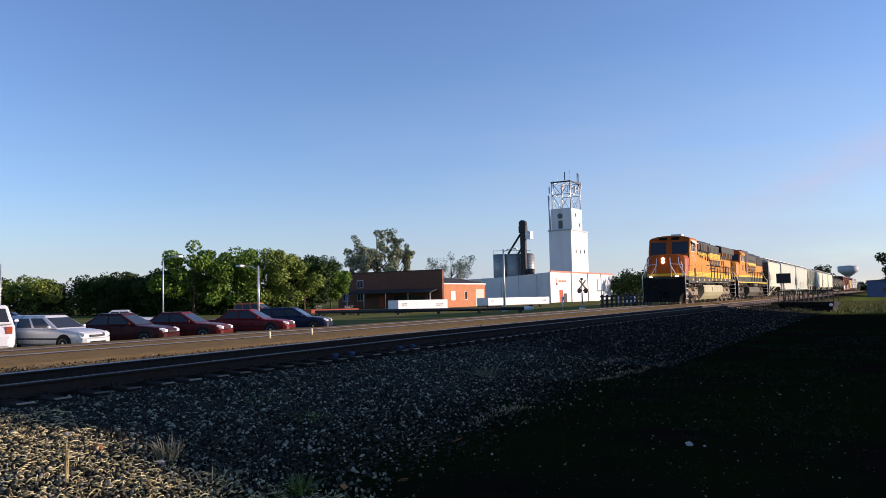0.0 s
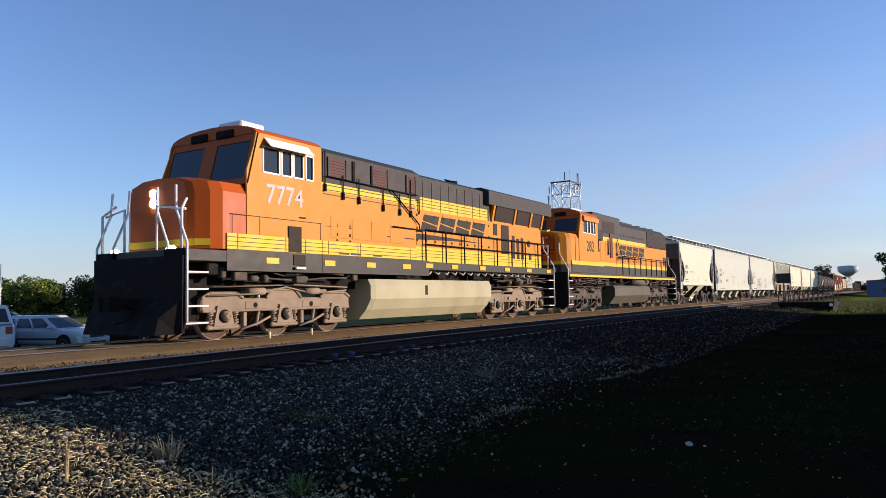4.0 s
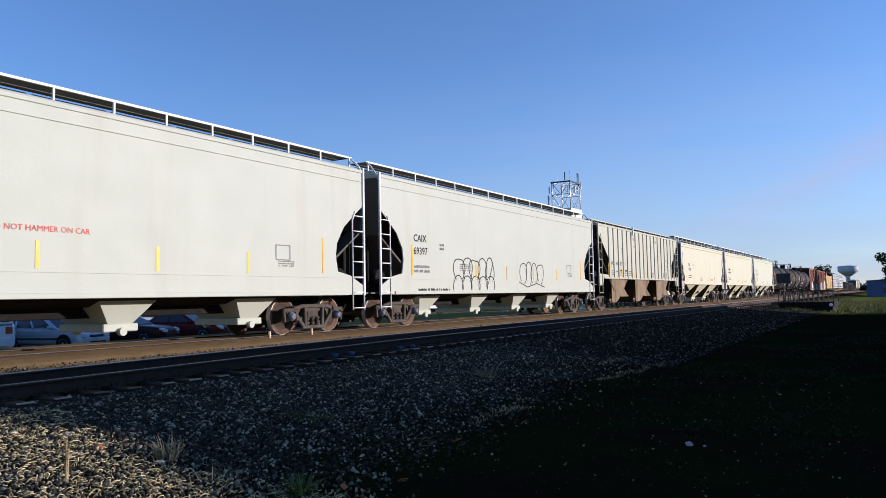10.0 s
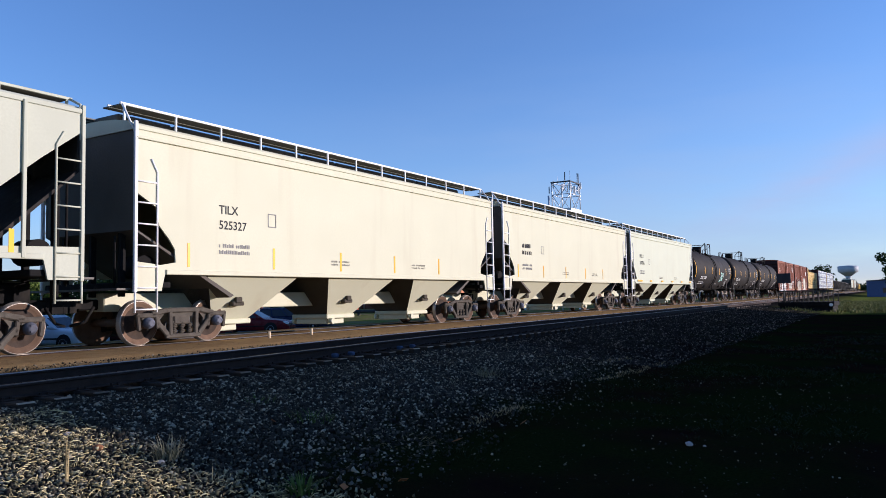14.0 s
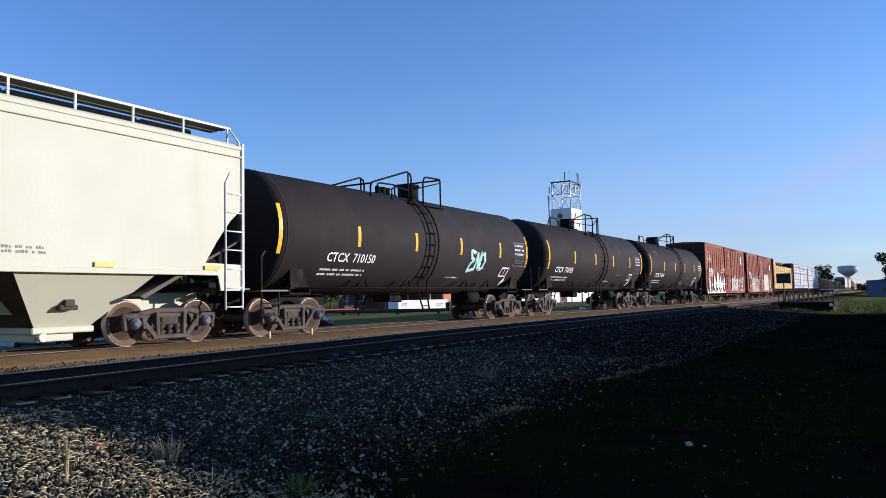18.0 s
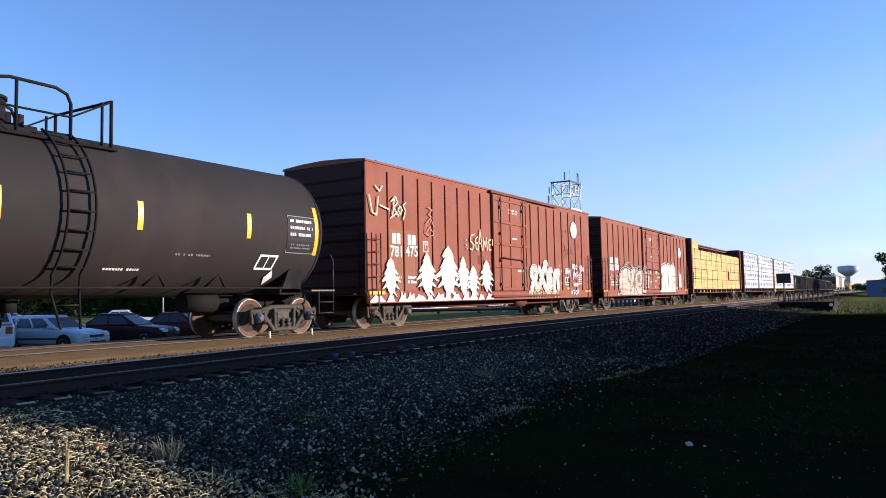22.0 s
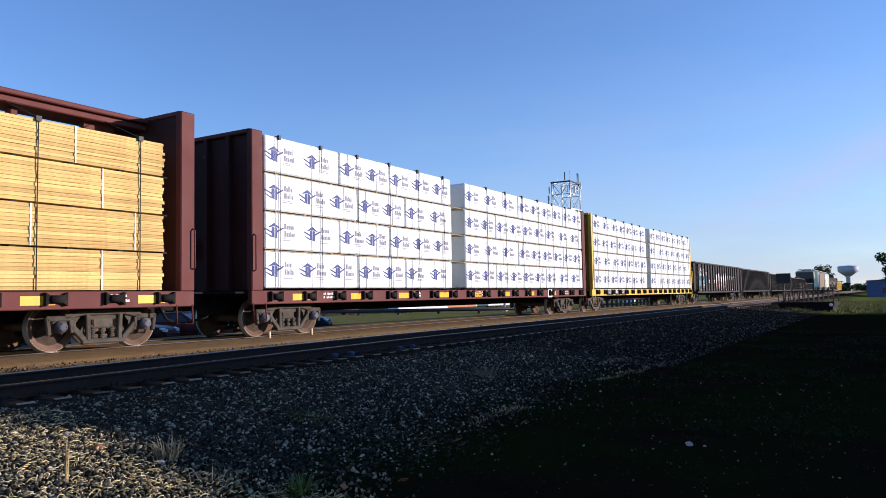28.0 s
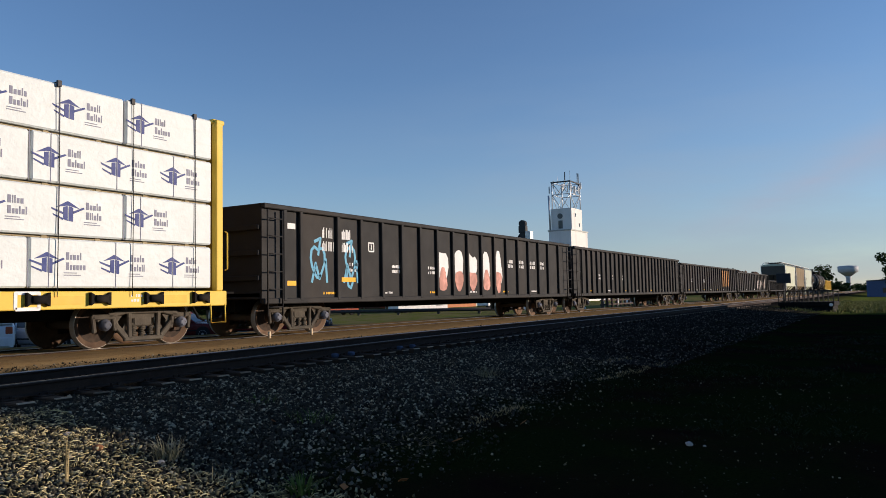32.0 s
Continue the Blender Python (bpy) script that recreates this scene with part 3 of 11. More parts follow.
    offs = (-wb / 2, wb / 2) if axles == 2 else (-wb, 0, wb)
    for o in offs:
        w = part("wheelset", wheelset_mesh(r), None, t, "steel wheels with bright treads")
        w.matrix_parent_inverse = Matrix.Translation((o, 0, r))
        WHEELS["loco" if axles == 3 else "car"].append(w)
        for s in (-1, 1):
            c = part("bearing_cap", cp, None, t)
            c.matrix_basis = pose(o, s * (1.045 if axles == 2 else 1.11), r, 0, 0, 0 if s < 0 else 180)
    return t


def couplers(car, half, m=None, z=0.86):
    for s in (-1, 1):
        mb = MB()
        mb.box(s * (half - 0.9), s * (half + 0.35), -0.11, 0.11, z - 0.12, z + 0.10, 0.03)
        mb.plate([(s * (half + 0.30), -0.16), (s * (half + 0.58), -0.18), (s * (half + 0.62), -0.05), (s * (half + 0.45), 0.03), (s * (half + 0.60), 0.12), (s * (half + 0.50), 0.2), (s * (half + 0.30), 0.16)], "z", z - 0.17, z + 0.15)
        mb.tube([(s * (half + 0.05), -0.35, z - 0.05), (s * (half + 0.25), -0.35, z - 0.35), (s * (half + 0.5), -0.25, z - 0.42)], 0.03)
        part("coupler", mb, m or M_black, car, "cast steel coupler and air hose")


def ladder(mb, x0, x1, y, z0, z1, n, r=0.016):
    mb.tube([(x0, y, z0), (x0, y, z1)], r + 0.006)
    mb.tube([(x1, y, z0), (x1, y, z1)], r + 0.006)
    for i in range(n):
        z = z0 + (z1 - z0) * (i + 0.5) / n
        mb.tube([(x0, y, z), (x1, y, z)], r)


# stretch of the couplings along the train
SLACK = ((53, 0.72), (70, 0.72), (84, 1.0), (100, 1.33), (116, 1.4), (134, 1.33), (152, 1.2), (170, 1.1), (201, 0.87), (217, 0.82), (233, 0.83), (267, 0.45),
         (288, 0.25), (309, 0.38), (331, 0.45), (354, 0.75), (375, 0.95), (500, 1.0))


def start_car(name, x0, x1, label, category="rail car"):
    c = thing(name, label, category, "cars of the freight train")
    xc = (x0 + x1) / 2
    x_start = xc + float(np.interp(xc, [a for a, _ in SLACK], [b for _, b in SLACK]))
    c.matrix_basis = pose(x_start, TRACK_Y, 0)
    TRAIN.append((c, x_start))
    return c, (x1 - x0) / 2, xc


# ---- the town across the tracks ----
TOWN_Z = -1.05
M_fascia = mat("dark_fascia", (0.075, 0.055, 0.045), 0.8, 0, 0.2, 1, 12)
M_awning = mat("awning_roof", (0.06, 0.05, 0.045), 0.8)
M_window = glass("window_glass", (0.03, 0.035, 0.04), 0.1)
M_paint_red = mat("door_red", (0.42, 0.09, 0.04), 0.6)
M_letter_red = mat("wall_letter_red", (0.55, 0.22, 0.14), 0.7)
M_roofdark = mat("roof_dark", (0.06, 0.055, 0.052), 0.8, 0, 0.2, 0.8, 10)


def build_depot():
    d = thing("depot_building", "long brick depot building standing beside the tracks", "building")
    # building out of view, known by its shadow; height sets the shade's edge
    h = 3.57
    part("wall", MB().box(19.1, 64.2, -12.4, -8.3, -1.2, h, 0.02), M_brick_dim, d)
    part("roof", MB().box(18.8, 64.5, -12.7, -8.0, h, h + 0.3, 0.03), M_darksteel, d)
    # unseen block with a shallow top and slab sloping up to the wall, added to shape the shadow
    part("lean_to", MB().plate([(13.35, -1.2), (13.40, 1.81), (13.98, 2.16), (16.76, 2.98), (19.08, 3.42), (19.08, -1.2)], "y", -12.0, -8.02), M_brick_dim, d, "unseen sloping brick block that shapes the shadow's end")
    part("canopy", MB().plate([(-8.0, 3.14), (-8.0, 3.74), (-11.0, 4.34), (-11.0, 3.78)], "x", 14.2, 18.78), M_darksteel, d, "unseen sloping slab that shades the siding")


build_depot()


def brick_courses(parent, x0, x1, y, z0, z1, m, holes=()):
    """Raised brick courses on a wall that faces -y, left out over its openings."""
    mb = MB()
    z = z0
    while z < z1 - 0.1:
        xs = [(x0, x1)]
        for a, b, c_, d in holes:
            if c_ < z + 0.2 and d > z:
                nxt = []
                for p, q in xs:
                    if a > p: nxt.append((p, min(a, q)))
                    if b < q: nxt.append((max(b, p), q))
                xs = [s for s in nxt if s[1] - s[0] > 0.1]
        for p, q in xs:
            mb.box(p, q, y - 0.02, y, z, z + 0.19)
        z += 0.22
    return part("brick_course", mb, m, parent)


def build_brick_store():
    b = thing("brick_store", "old brick store with a tall parapet and awning", "building")
    X, Y = 114.3, 69.2
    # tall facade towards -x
    part("parapet_wall", MB().box(X, X + 0.5, Y, 93.2, TOWN_Z, 5.75, 0.02), M_brick_dim, b, "brick parapet wall, shade put into its dark brick")
    part("parapet_cap", MB().box(X - 0.08, X + 0.58, Y - 0.05, 93.3, 5.75, 5.92, 0.02), M_fascia, b)
    part("main_wall", MB().box(X + 0.5, X + 26, Y + 6, 93, TOWN_Z, 3.9, 0.02), M_brick_dim, b)
    part("main_roof", MB().box(X + 0.5, X + 26.2, Y + 5.8, 93.1, 3.9, 4.1, 0.02), M_roofdark, b)
    for i, y in enumerate((90.5, 87.0)):
        for z in (2.9, 0.4):
            w = part("window", MB().box(X - 0.06, X + 0.02, y, y + 1.5, z, z + 1.5, 0.02), M_trim, b)
            part("pane", MB().box(X - 0.075, X - 0.06, y + 0.1, y + 0.7, z + 0.1, z + 1.4), M_window, w)
            part("pane", MB().box(X - 0.075, X - 0.06, y + 0.8, y + 1.4, z + 0.1, z + 1.4), M_window, w)
    aw = part("awning", MB().plate([(X - 2.6, 1.75), (X, 2.35), (X, 2.5), (X - 2.6, 1.95)], "y", 70.0, 89.5), M_awning, b, "long dark sloping awning")
    for y in (70.3, 75, 80, 85, 89):
        part("awning_post", MB().tube([(X - 2.5, y, TOWN_Z), (X - 2.5, y, 1.8)], 0.08), M_trim, aw)
    part("doorway", MB().box(X - 0.05, X + 0.02, 82, 83.2, TOWN_Z, 1.2, 0.02), M_paint_red, b)
    part("shop_window", MB().box(X - 0.05, X + 0.02, 73, 80, -0.3, 1.3, 0.02), M_window, b)
    part("wall_sign", MB().box(X - 0.06, X, 77, 78.2, 4.2, 5.0, 0.02), M_brick_dim, b)
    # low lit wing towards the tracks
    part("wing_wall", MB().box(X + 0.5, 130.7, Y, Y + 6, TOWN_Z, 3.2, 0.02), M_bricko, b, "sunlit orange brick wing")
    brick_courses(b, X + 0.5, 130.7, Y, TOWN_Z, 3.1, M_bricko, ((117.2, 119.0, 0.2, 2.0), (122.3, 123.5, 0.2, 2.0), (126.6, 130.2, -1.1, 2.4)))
    part("wing_cornice", MB().box(X + 0.4, 130.9, Y - 0.1, Y + 6, 3.2, 3.42, 0.02), M_trim, b)
    secs = [[(X + 0.5, Y, 3.42), (X + 0.5, Y + 6, 4.6), (X + 0.5, Y + 6, 3.42)], [(130.8, Y, 3.42), (130.8, Y + 6, 4.6), (130.8, Y + 6, 3.42)]]
    part("wing_roof", MB().loft(secs), M_roofdark, b)
    for a, c_, m in ((117.3, 118.9, M_trim), (122.4, 123.4, M_window)):
        w = part("window", MB().box(a, c_, Y - 0.03, Y + 0.02, 0.25, 1.95, 0.02), M_trim, b)
        part("pane", MB().box(a + 0.1, c_ - 0.1, Y - 0.045, Y - 0.03, 0.35, 1.85), m, w)
    part("loading_door", MB().box(126.7, 130.1, Y - 0.04, Y + 0.02, TOWN_Z, 2.3, 0.02), M_cream, b, "pale roll-up door")


build_brick_store()


def build_elevator():
    e = thing("grain_elevator", "white concrete grain elevator with an antenna frame on top", "grain elevator")
    X, Y = 171.5, 72.4
    part("warehouse", MB().loft([[(X, Y, TOWN_Z), (X, Y, 6.55), (X, Y + 15, 5.6), (X, Y + 30, 5.2), (X, Y + 30, TOWN_Z)], [(219.5, Y, TOWN_Z), (219.5, Y, 6.9), (219.5, Y + 15, 6.2), (219.5, Y + 30, 5.2), (219.5, Y + 30, TOWN_Z)]]), M_concrete, e, "long white-painted warehouse")
    part("eave", MB().box(X - 0.15, 219.7, Y - 0.2, Y + 0.1, 6.6, 6.95, 0.03), M_letter_red, e)
    mb = MB()
    for x in (185.5, 198, 209):
        mb.tube([(x, Y - 0.1, TOWN_Z), (x, Y - 0.1, 6.7)], 0.12)
    parts("downpipe", mb, M_bin, e)
    for y in (76, 81, 86, 91, 96):
        part("wall_seam", MB().box(X - 0.05, X, y, y + 0.12, TOWN_Z, 5.9), M_bin, e)
    part("door", MB().box(177.2, 179.6, Y - 0.08, Y, TOWN_Z, 2.1, 0.02), M_paint_red, e, "red entrance door")
    part("door", MB().box(180.0, 182.2, Y - 0.08, Y, TOWN_Z, 1.2, 0.02), M_darksteel, e)
    mb = MB()
    mb.box(175.0, 175.4, Y - 0.06, Y, 3.4, 5.2)
    mb.box(175.0, 176.4, Y - 0.06, Y, 3.4, 3.8)
    for k in range(5):
        mb.box(176.8 + k * 1.1, 177.6 + k * 1.1, Y - 0.06, Y, 4.1, 4.6)
    part("wall_lettering", mb, M_letter_red, e, "faded red painted lettering as bars")
    mb = MB().box(205.8, 206.4, Y - 0.06, Y, 2.0, 5.2)
    mb.box(205.8, 211, Y - 0.06, Y, 1.6, 2.0)
    part("wall_lettering", mb, M_inkgrey, e)
    # tower in two stages
    part("tower", MB().box(187, 199.6, 72.6, 79.0, 5.5, 18.3, 0.05), M_concrete, e, "tall white concrete tower")
    part("tower_head", MB().box(188, 195.9, 72.7, 78.6, 18.3, 24.3, 0.05), M_concrete, e)
    part("tower_ledge", MB().box(186.8, 199.8, 72.4, 79.2, 18.1, 18.45, 0.03), M_bin, e)
    mb = MB()
    mb.disc((187.97, 76.0, 22.2), "x", 0.75, 0.1, 20)
    mb.box(187.92, 188.0, 75.3, 76.5, 18.8, 21.0)
    part("tower_opening", mb, M_window, e)
    mb = MB()
    for x, z in ((190.5, 22), (193.4, 19.4), (190.0, 12.0), (193.5, 12.0), (196.4, 12.2)):
        mb.box(x, x + 0.6, 72.62 if z > 18 else 72.54, 72.75, z, z + 1.0)
    parts("tower_window", mb, M_window, e)
    # steel antenna frame
    x0, x1, y0, y1, z0, z1 = 188.3, 195.6, 73.0, 78.3, 24.3, 31.6
    mb = MB()
    for x in (x0, x1):
        for y in (y0, y1):
            mb.tube([(x, y, z0), (x, y, z1)], 0.14, 6)
    for z in (28.2, z1):
        for a, b in (((x0, y0), (x1, y0)), ((x1, y0), (x1, y1)), ((x1, y1), (x0, y1)), ((x0, y1), (x0, y0))):
            mb.tube([(*a, z), (*b, z)], 0.11, 6)
    for (za, zb) in ((z0, 28.2), (28.2, z1)):
        for a, b in (((x0, y0), (x1, y0)), ((x1, y0), (x1, y1)), ((x1, y1), (x0, y1)), ((x0, y1), (x0, y0))):
            m_ = ((a[0] + b[0]) / 2, (a[1] + b[1]) / 2)
            mb.tube([(*a, zb), (*m_, za)], 0.09, 5)
            mb.tube([(*b, zb), (*m_, za)], 0.09, 5)
    part("antenna_frame", mb, M_galv, e, "open steel antenna frame")
    rnd = random.Random(8)
    for x, y in ((x0, y0), (x0, y1), (x1, y0), (x1, y1), (x0, 75.4), (191, y0), (193, y0), (x1, 75.4)):
        for k in range(2):
            px_, py_ = x + rnd.uniform(-0.7, 0.7), y + rnd.uniform(-0.6, 0.6)
            z = rnd.choice((28.6, 30.2))
            part("panel_antenna", MB().box(px_ - 0.15, px_ + 0.15, py_ - 0.15, py_ + 0.15, z, z + 1.9, 0.05), M_trim, e)
    mb = MB()
    for x, y, h in ((189, 73.2, 3.0), (192, 76, 2.4), (195, 73.5, 3.2), (190.5, 77.5, 2.0)):
        mb.tube([(x, y, 31.5), (x, y, 31.5 + h)], 0.06, 5)
    parts("whip_antenna", mb, M_galv, e)
    mb = MB().tube([(195.4, 73.3, 29.5), (195.4, 73.3, 34.6)], 0.16, 6).tube([(189.8, 75.0, 31.4), (189.8, 75.0, 34.4)], 0.14, 6)
    mb.box(188.0, 195.9, 72.85, 73.1, 31.4, 31.75, 0.03).box(188.0, 188.3, 72.9, 78.5, 31.4, 31.75, 0.03)
    parts("dark_antenna", mb, M_darksteel, e, "dark antennas and top rail")
    mb = MB().tube([(187.7, 78.8, 18.4), (187.6, 79.0, 28)], 0.28, 8)
    part("cable_run", mb, M_galv, e)
    part("roof_vent", MB().disc((177, 80, 7.0), "z", 0.9, 1.6, 14), M_darksteel, e)
    part("roof_vent", MB().disc((201.5, 74.5, 7.6), "z", 0.7, 1.6, 14), M_darksteel, e)
    # bins, bucket leg and spout
    for (y, r, z) in ((89.2, 2.3, 12.0), (85.3, 2.3, 11.9), (81.7, 1.9, 11.6)):
        bn = part("steel_bin", MB().disc((178.5, y, (z + 4) / 2), "z", r, z - 4, 24), M_bin, e, "grey corrugated steel bin")
        mb = MB()
        for k in range(9):
            mb.disc((178.5, y, 5.0 + k * 0.85), "z", r + 0.04, 0.12, 24)
        part("bin_rib", mb, M_bin, bn)
    part("bucket_leg", MB().box(175.6, 176.6, 80.9, 82.3, 5, 19.2, 0.03).disc((176.1, 81.6, 19.6), "x", 0.95, 1.2, 16).box(175.4, 176.8, 80.6, 82.6, 17.2, 19, 0.05), M_darksteel, e, "dark bucket elevator leg")
    part("leg_platform", MB().box(175.2, 177, 79.2, 80.6, 15.5, 17.5, 0.02), M_galv, e)
    part("spout", MB().tube([(176.1, 82.0, 17.4), (177.0, 86.5, 12.0)], 0.28, 8), M_darksteel, e)
    part("spout", MB().tube([(176.1, 82.0, 13.4), (177.0, 83.6, 11.9)], 0.25, 8), M_darksteel, e)
    part("bin_rail", MB().tube([(177, 91, 13.0), (177, 80, 12.6)], 0.05, 5).tube([(177, 91, 12), (177, 91, 13)], 0.05, 5).tube([(177, 84, 12), (177, 84, 12.8)], 0.05, 5), M_darksteel, e)


build_elevator()


def flatbed_trailer(name, x0, y0, x1, y1, z0, z1, m, label, group=""):
    """A low box trailer between two ground points, on wheels."""
    dx, dy = x1 - x0, y1 - y0
    L = math.hypot(dx, dy)
    t = thing(name, label, "trailer", group, at=pose((x0 + x1) / 2, (y0 + y1) / 2, 0, 0, 0, math.degrees(math.atan2(dy, dx))))
    part("box", MB().box(-L / 2, L / 2, -1.1, 1.1, z0, z1, 0.04), m, t)
    part("bed", MB().box(-L / 2 - 0.05, L / 2 + 0.05, -1.15, 1.15, z0 - 0.12, z0, 0.02), M_darksteel, t)
    for x in (-L * 0.35, -L * 0.35 + 0.9, L * 0.35):
        for s in (-1, 1):
            part("wheel", MB().disc((x, s * 0.95, TOWN_Z + 0.34), "y", 0.34, 0.24, 18), M_rubber, t)
    bars(t, -L / 2 + 0.6, z0 + 0.4, 0.9, 0.5, 2, M_inkgrey, y=-1.105, seed=3)
    bars(t, L / 2 - 2.0, z0 + 0.4, 1.2, 0.4, 2, M_inkgrey, y=-1.105, seed=4)
    return t


flatbed_trailer("box_trailer", 78.2, 54.8, 86.0, 52.1, -0.72, 0.56, M_trim, "white box trailer parked in front of a store", "white trailers")
flatbed_trailer("box_trailer", 99.2, 53.0, 115.0, 49.8, -0.55, 0.6, M_trim, "long white box trailer parked by the elevator", "white trailers")
flatbed_trailer("flat_trailer", 66.5, 59.0, 72.6, 56.7, -0.72, -0.30, M_paint_red, "low red flat trailer behind the guard rail")


def build_guard_rail():
    g = thing("guard_rail", "long steel guard rail on short posts with a pale end", "guard rail")
    a, b = Vector((66.1, 57.3, -0.58)), Vector((76.8, 34.7, -0.58))
    part("beam", MB().tube([a, b], 0.20, 10), M_darksteel, g, "dark steel rail beam")
    part("end_cap", MB().tube([b - (b - a).normalized() * 0.9, b + Vector((0.05, -0.1, 0))], 0.23, 10), M_trim, g, "white rail end")
    for k in range(6):
        p = a.lerp(b, 0.02 + k * 0.185)
        part("post", MB().box(p.x - 0.14, p.x + 0.14, p.y - 0.14, p.y + 0.14, TOWN_Z - 0.1, -0.6, 0.02), M_truck, g)


build_guard_rail()


def light_pole(x, y, z1, label, arm=None, r=0.09):
    p = thing("light_pole", label, "street lamp", "light poles", at=pose(x, y, TOWN_Z))
    h = z1 - TOWN_Z
    part("shaft", MB().tube([(0, 0, 0), (0, 0, h)], r, 10, r * 0.6), M_galv, p, "galvanised steel shaft")
    part("base", MB().disc((0, 0, 0.2), "z", r * 2.2, 0.4, 14), M_concrete, p)
    if arm:
        for s in arm:
            ax, ay = 0.52 * s * 1.5, -0.86 * s * 1.5
            part("arm", MB().tube([(0, 0, h - 0.35), (ax * 0.4, ay * 0.4, h - 0.05), (ax, ay, h + 0.02)], 0.05, 6), M_galv, p)
            part("lamp_head", MB().box(ax - 0.28, ax + 0.28, ay - 0.28, ay + 0.28, h - 0.08, h + 0.1, 0.05), M_trim, p)


light_pole(46.3, 58.9, 5.2, "thin galvanised pole standing in the car park", (1,))
light_pole(45.1, 45.3, 3.8, "lamp post with one arm beside the trees", (-1,), 0.11)
light_pole(82.7, 41.1, 6.7, "tall galvanised pole near the elevator", (1,), 0.16)
light_pole(43.8, 82.3, 5.4, "thin pole at the edge of the car park", None)


def build_crossing_signal():
    s = thing("crossing_signal", "railroad crossing signal seen from behind", "railway signal", at=pose(84.1, 31.5, TOWN_Z, 0, 0, 68))
    part("mast", MB().tube([(0, 0, 0), (0, 0, 3.7)], 0.08, 8), M_galv, s)
    for sgn in (-1, 1):
        part("crossbuck_blade", MB().box(-0.03, 0.03, -0.75, 0.75, -0.1, 0.1, 0.01, m=pose(-0.12, 0, 3.1, sgn * 42, 0, 0)), M_darksteel, s)
        part("lamp_housing", MB().disc((-0.1, sgn * 0.55, 2.35), "x", 0.30, 0.12, 18), M_black, s)
    part("lamp_bar", MB().box(-0.05, 0.05, -0.75, 0.75, 2.28, 2.42, 0.02), M_black, s)
    part("bell", MB().disc((0, 0, 3.75), "z", 0.16, 0.2, 12), M_black, s)
    part("base", MB().box(-0.3, 0.3, -0.3, 0.3, 0, 0.35, 0.03), M_concrete, s)


build_crossing_signal()


def build_fence():
    f = thing("plank_fence", "dark weathered plank fence beyond the main track", "fence")
    x0, y0, x1, y1 = 84.0, 29.0, 108.0, 30.0
    n = 13
    for k in range(n):
        x, y = x0 + (x1 - x0) * k / (n - 1), y0 + (y1 - y0) * k / (n - 1)
        part("post", MB().box(x - 0.12, x + 0.12, y - 0.12, y + 0.12, TOWN_Z, 0.75, 0.02), M_fascia, f)
    for z in (-0.5, 0.0, 0.45):
        part("rail", MB().box(x0, x1, (y0 + y1) / 2 - 0.3, (y0 + y1) / 2 - 0.22, z, z + 0.2, 0.01), M_fascia, f)


build_fence()
for i, (x, y, h) in enumerate(((70.3, 28.4, 1.6), (88.0, 30.2, 1.9), (90.5, 29.2, 1.5))):
    b = thing("marker_post", "short grey steel marker post beside the track", "post", "marker posts", at=pose(x, y, ground_z(x, y)))
    part("shaft", MB().tube([(0, 0, 0), (0, 0, h)], 0.07, 8), M_galv, b)
    part("head", MB().box(-0.12, 0.12, -0.1, 0.1, h - 0.3, h + 0.1, 0.03), M_trim, b)


def build_cart():
    c = thing("platform_cart", "dark low platform with a picket railing beside the track", "platform", at=pose(62.6, 5.4, -0.8, 0, 0, -4))
    part("deck", MB().box(-1.4, 1.4, -1.9, 1.9, 0.45, 0.72, 0.03), M_black, c)
    for k in range(9):
        part("deck_plank", MB().box(-1.42, 1.42, -1.9 + k * 0.423, -1.9 + k * 0.423 + 0.40, 0.72, 0.77, 0.01), M_tie, c)
    part("skirt", MB().box(-1.3, 1.3, -1.8, 1.8, 0.0, 0.45, 0.02), M_black, c)
    for x in (-1.3, 1.3):
        r = part("railing", MB().box(x - 0.04, x + 0.04, -1.9, 1.9, 1.55, 1.64, 0.01), M_truck, c)
        for k in range(12):
            y = -1.85 + k * 3.7 / 11
            part("baluster", MB().box(x - 0.03, x + 0.03, y - 0.035, y + 0.035, 0.77, 1.55, 0.005), M_truck, r)
    for y in (-1.9, 1.9):
        part("side_rail", MB().box(-1.3, 1.3, y - 0.04, y + 0.04, 1.55, 1.64, 0.01), M_truck, c)
    part("warning_lamp", MB().disc((-1.45, -1.7, 0.55), "x", 0.12, 0.1, 14), M_trim, c)


build_cart()
sg = thing("notice_board", "dark notice board on a thin post", "sign", at=pose(61.5, 6.95, -0.8))
part("post", MB().tube([(0, 0, 0), (0, 0, 2.3)], 0.04, 8), M_darksteel, sg)
part("board", MB().box(-0.04, 0.04, -0.5, 0.5, 2.2, 2.95, 0.02), M_darksteel, sg)


def build_water_tower():
    paint = mat("tower_paint", (0.42, 0.44, 0.47), 0.6, 0, 0.08)
    w = thing("water_tower", "pale grey pedestal water tower above distant trees", "water tower", at=pose(478.8, 20.4, TOWN_Z))
    part("stem", MB().disc((0, 0, 0), "z", 0, 0, 20, 0, [(0, 1.6), (2, 1.2), (8.0, 1.2), (9.4, 1.8)]), paint, w)
    part("bowl", MB().disc((0, 0, 0), "z", 0, 0, 28, 0, [(9.3, 1.8), (11.2, 4.3), (11.8, 5.2), (14.6, 5.3), (15.0, 4.6), (15.3, 0.3)]), paint, w)


build_water_tower()


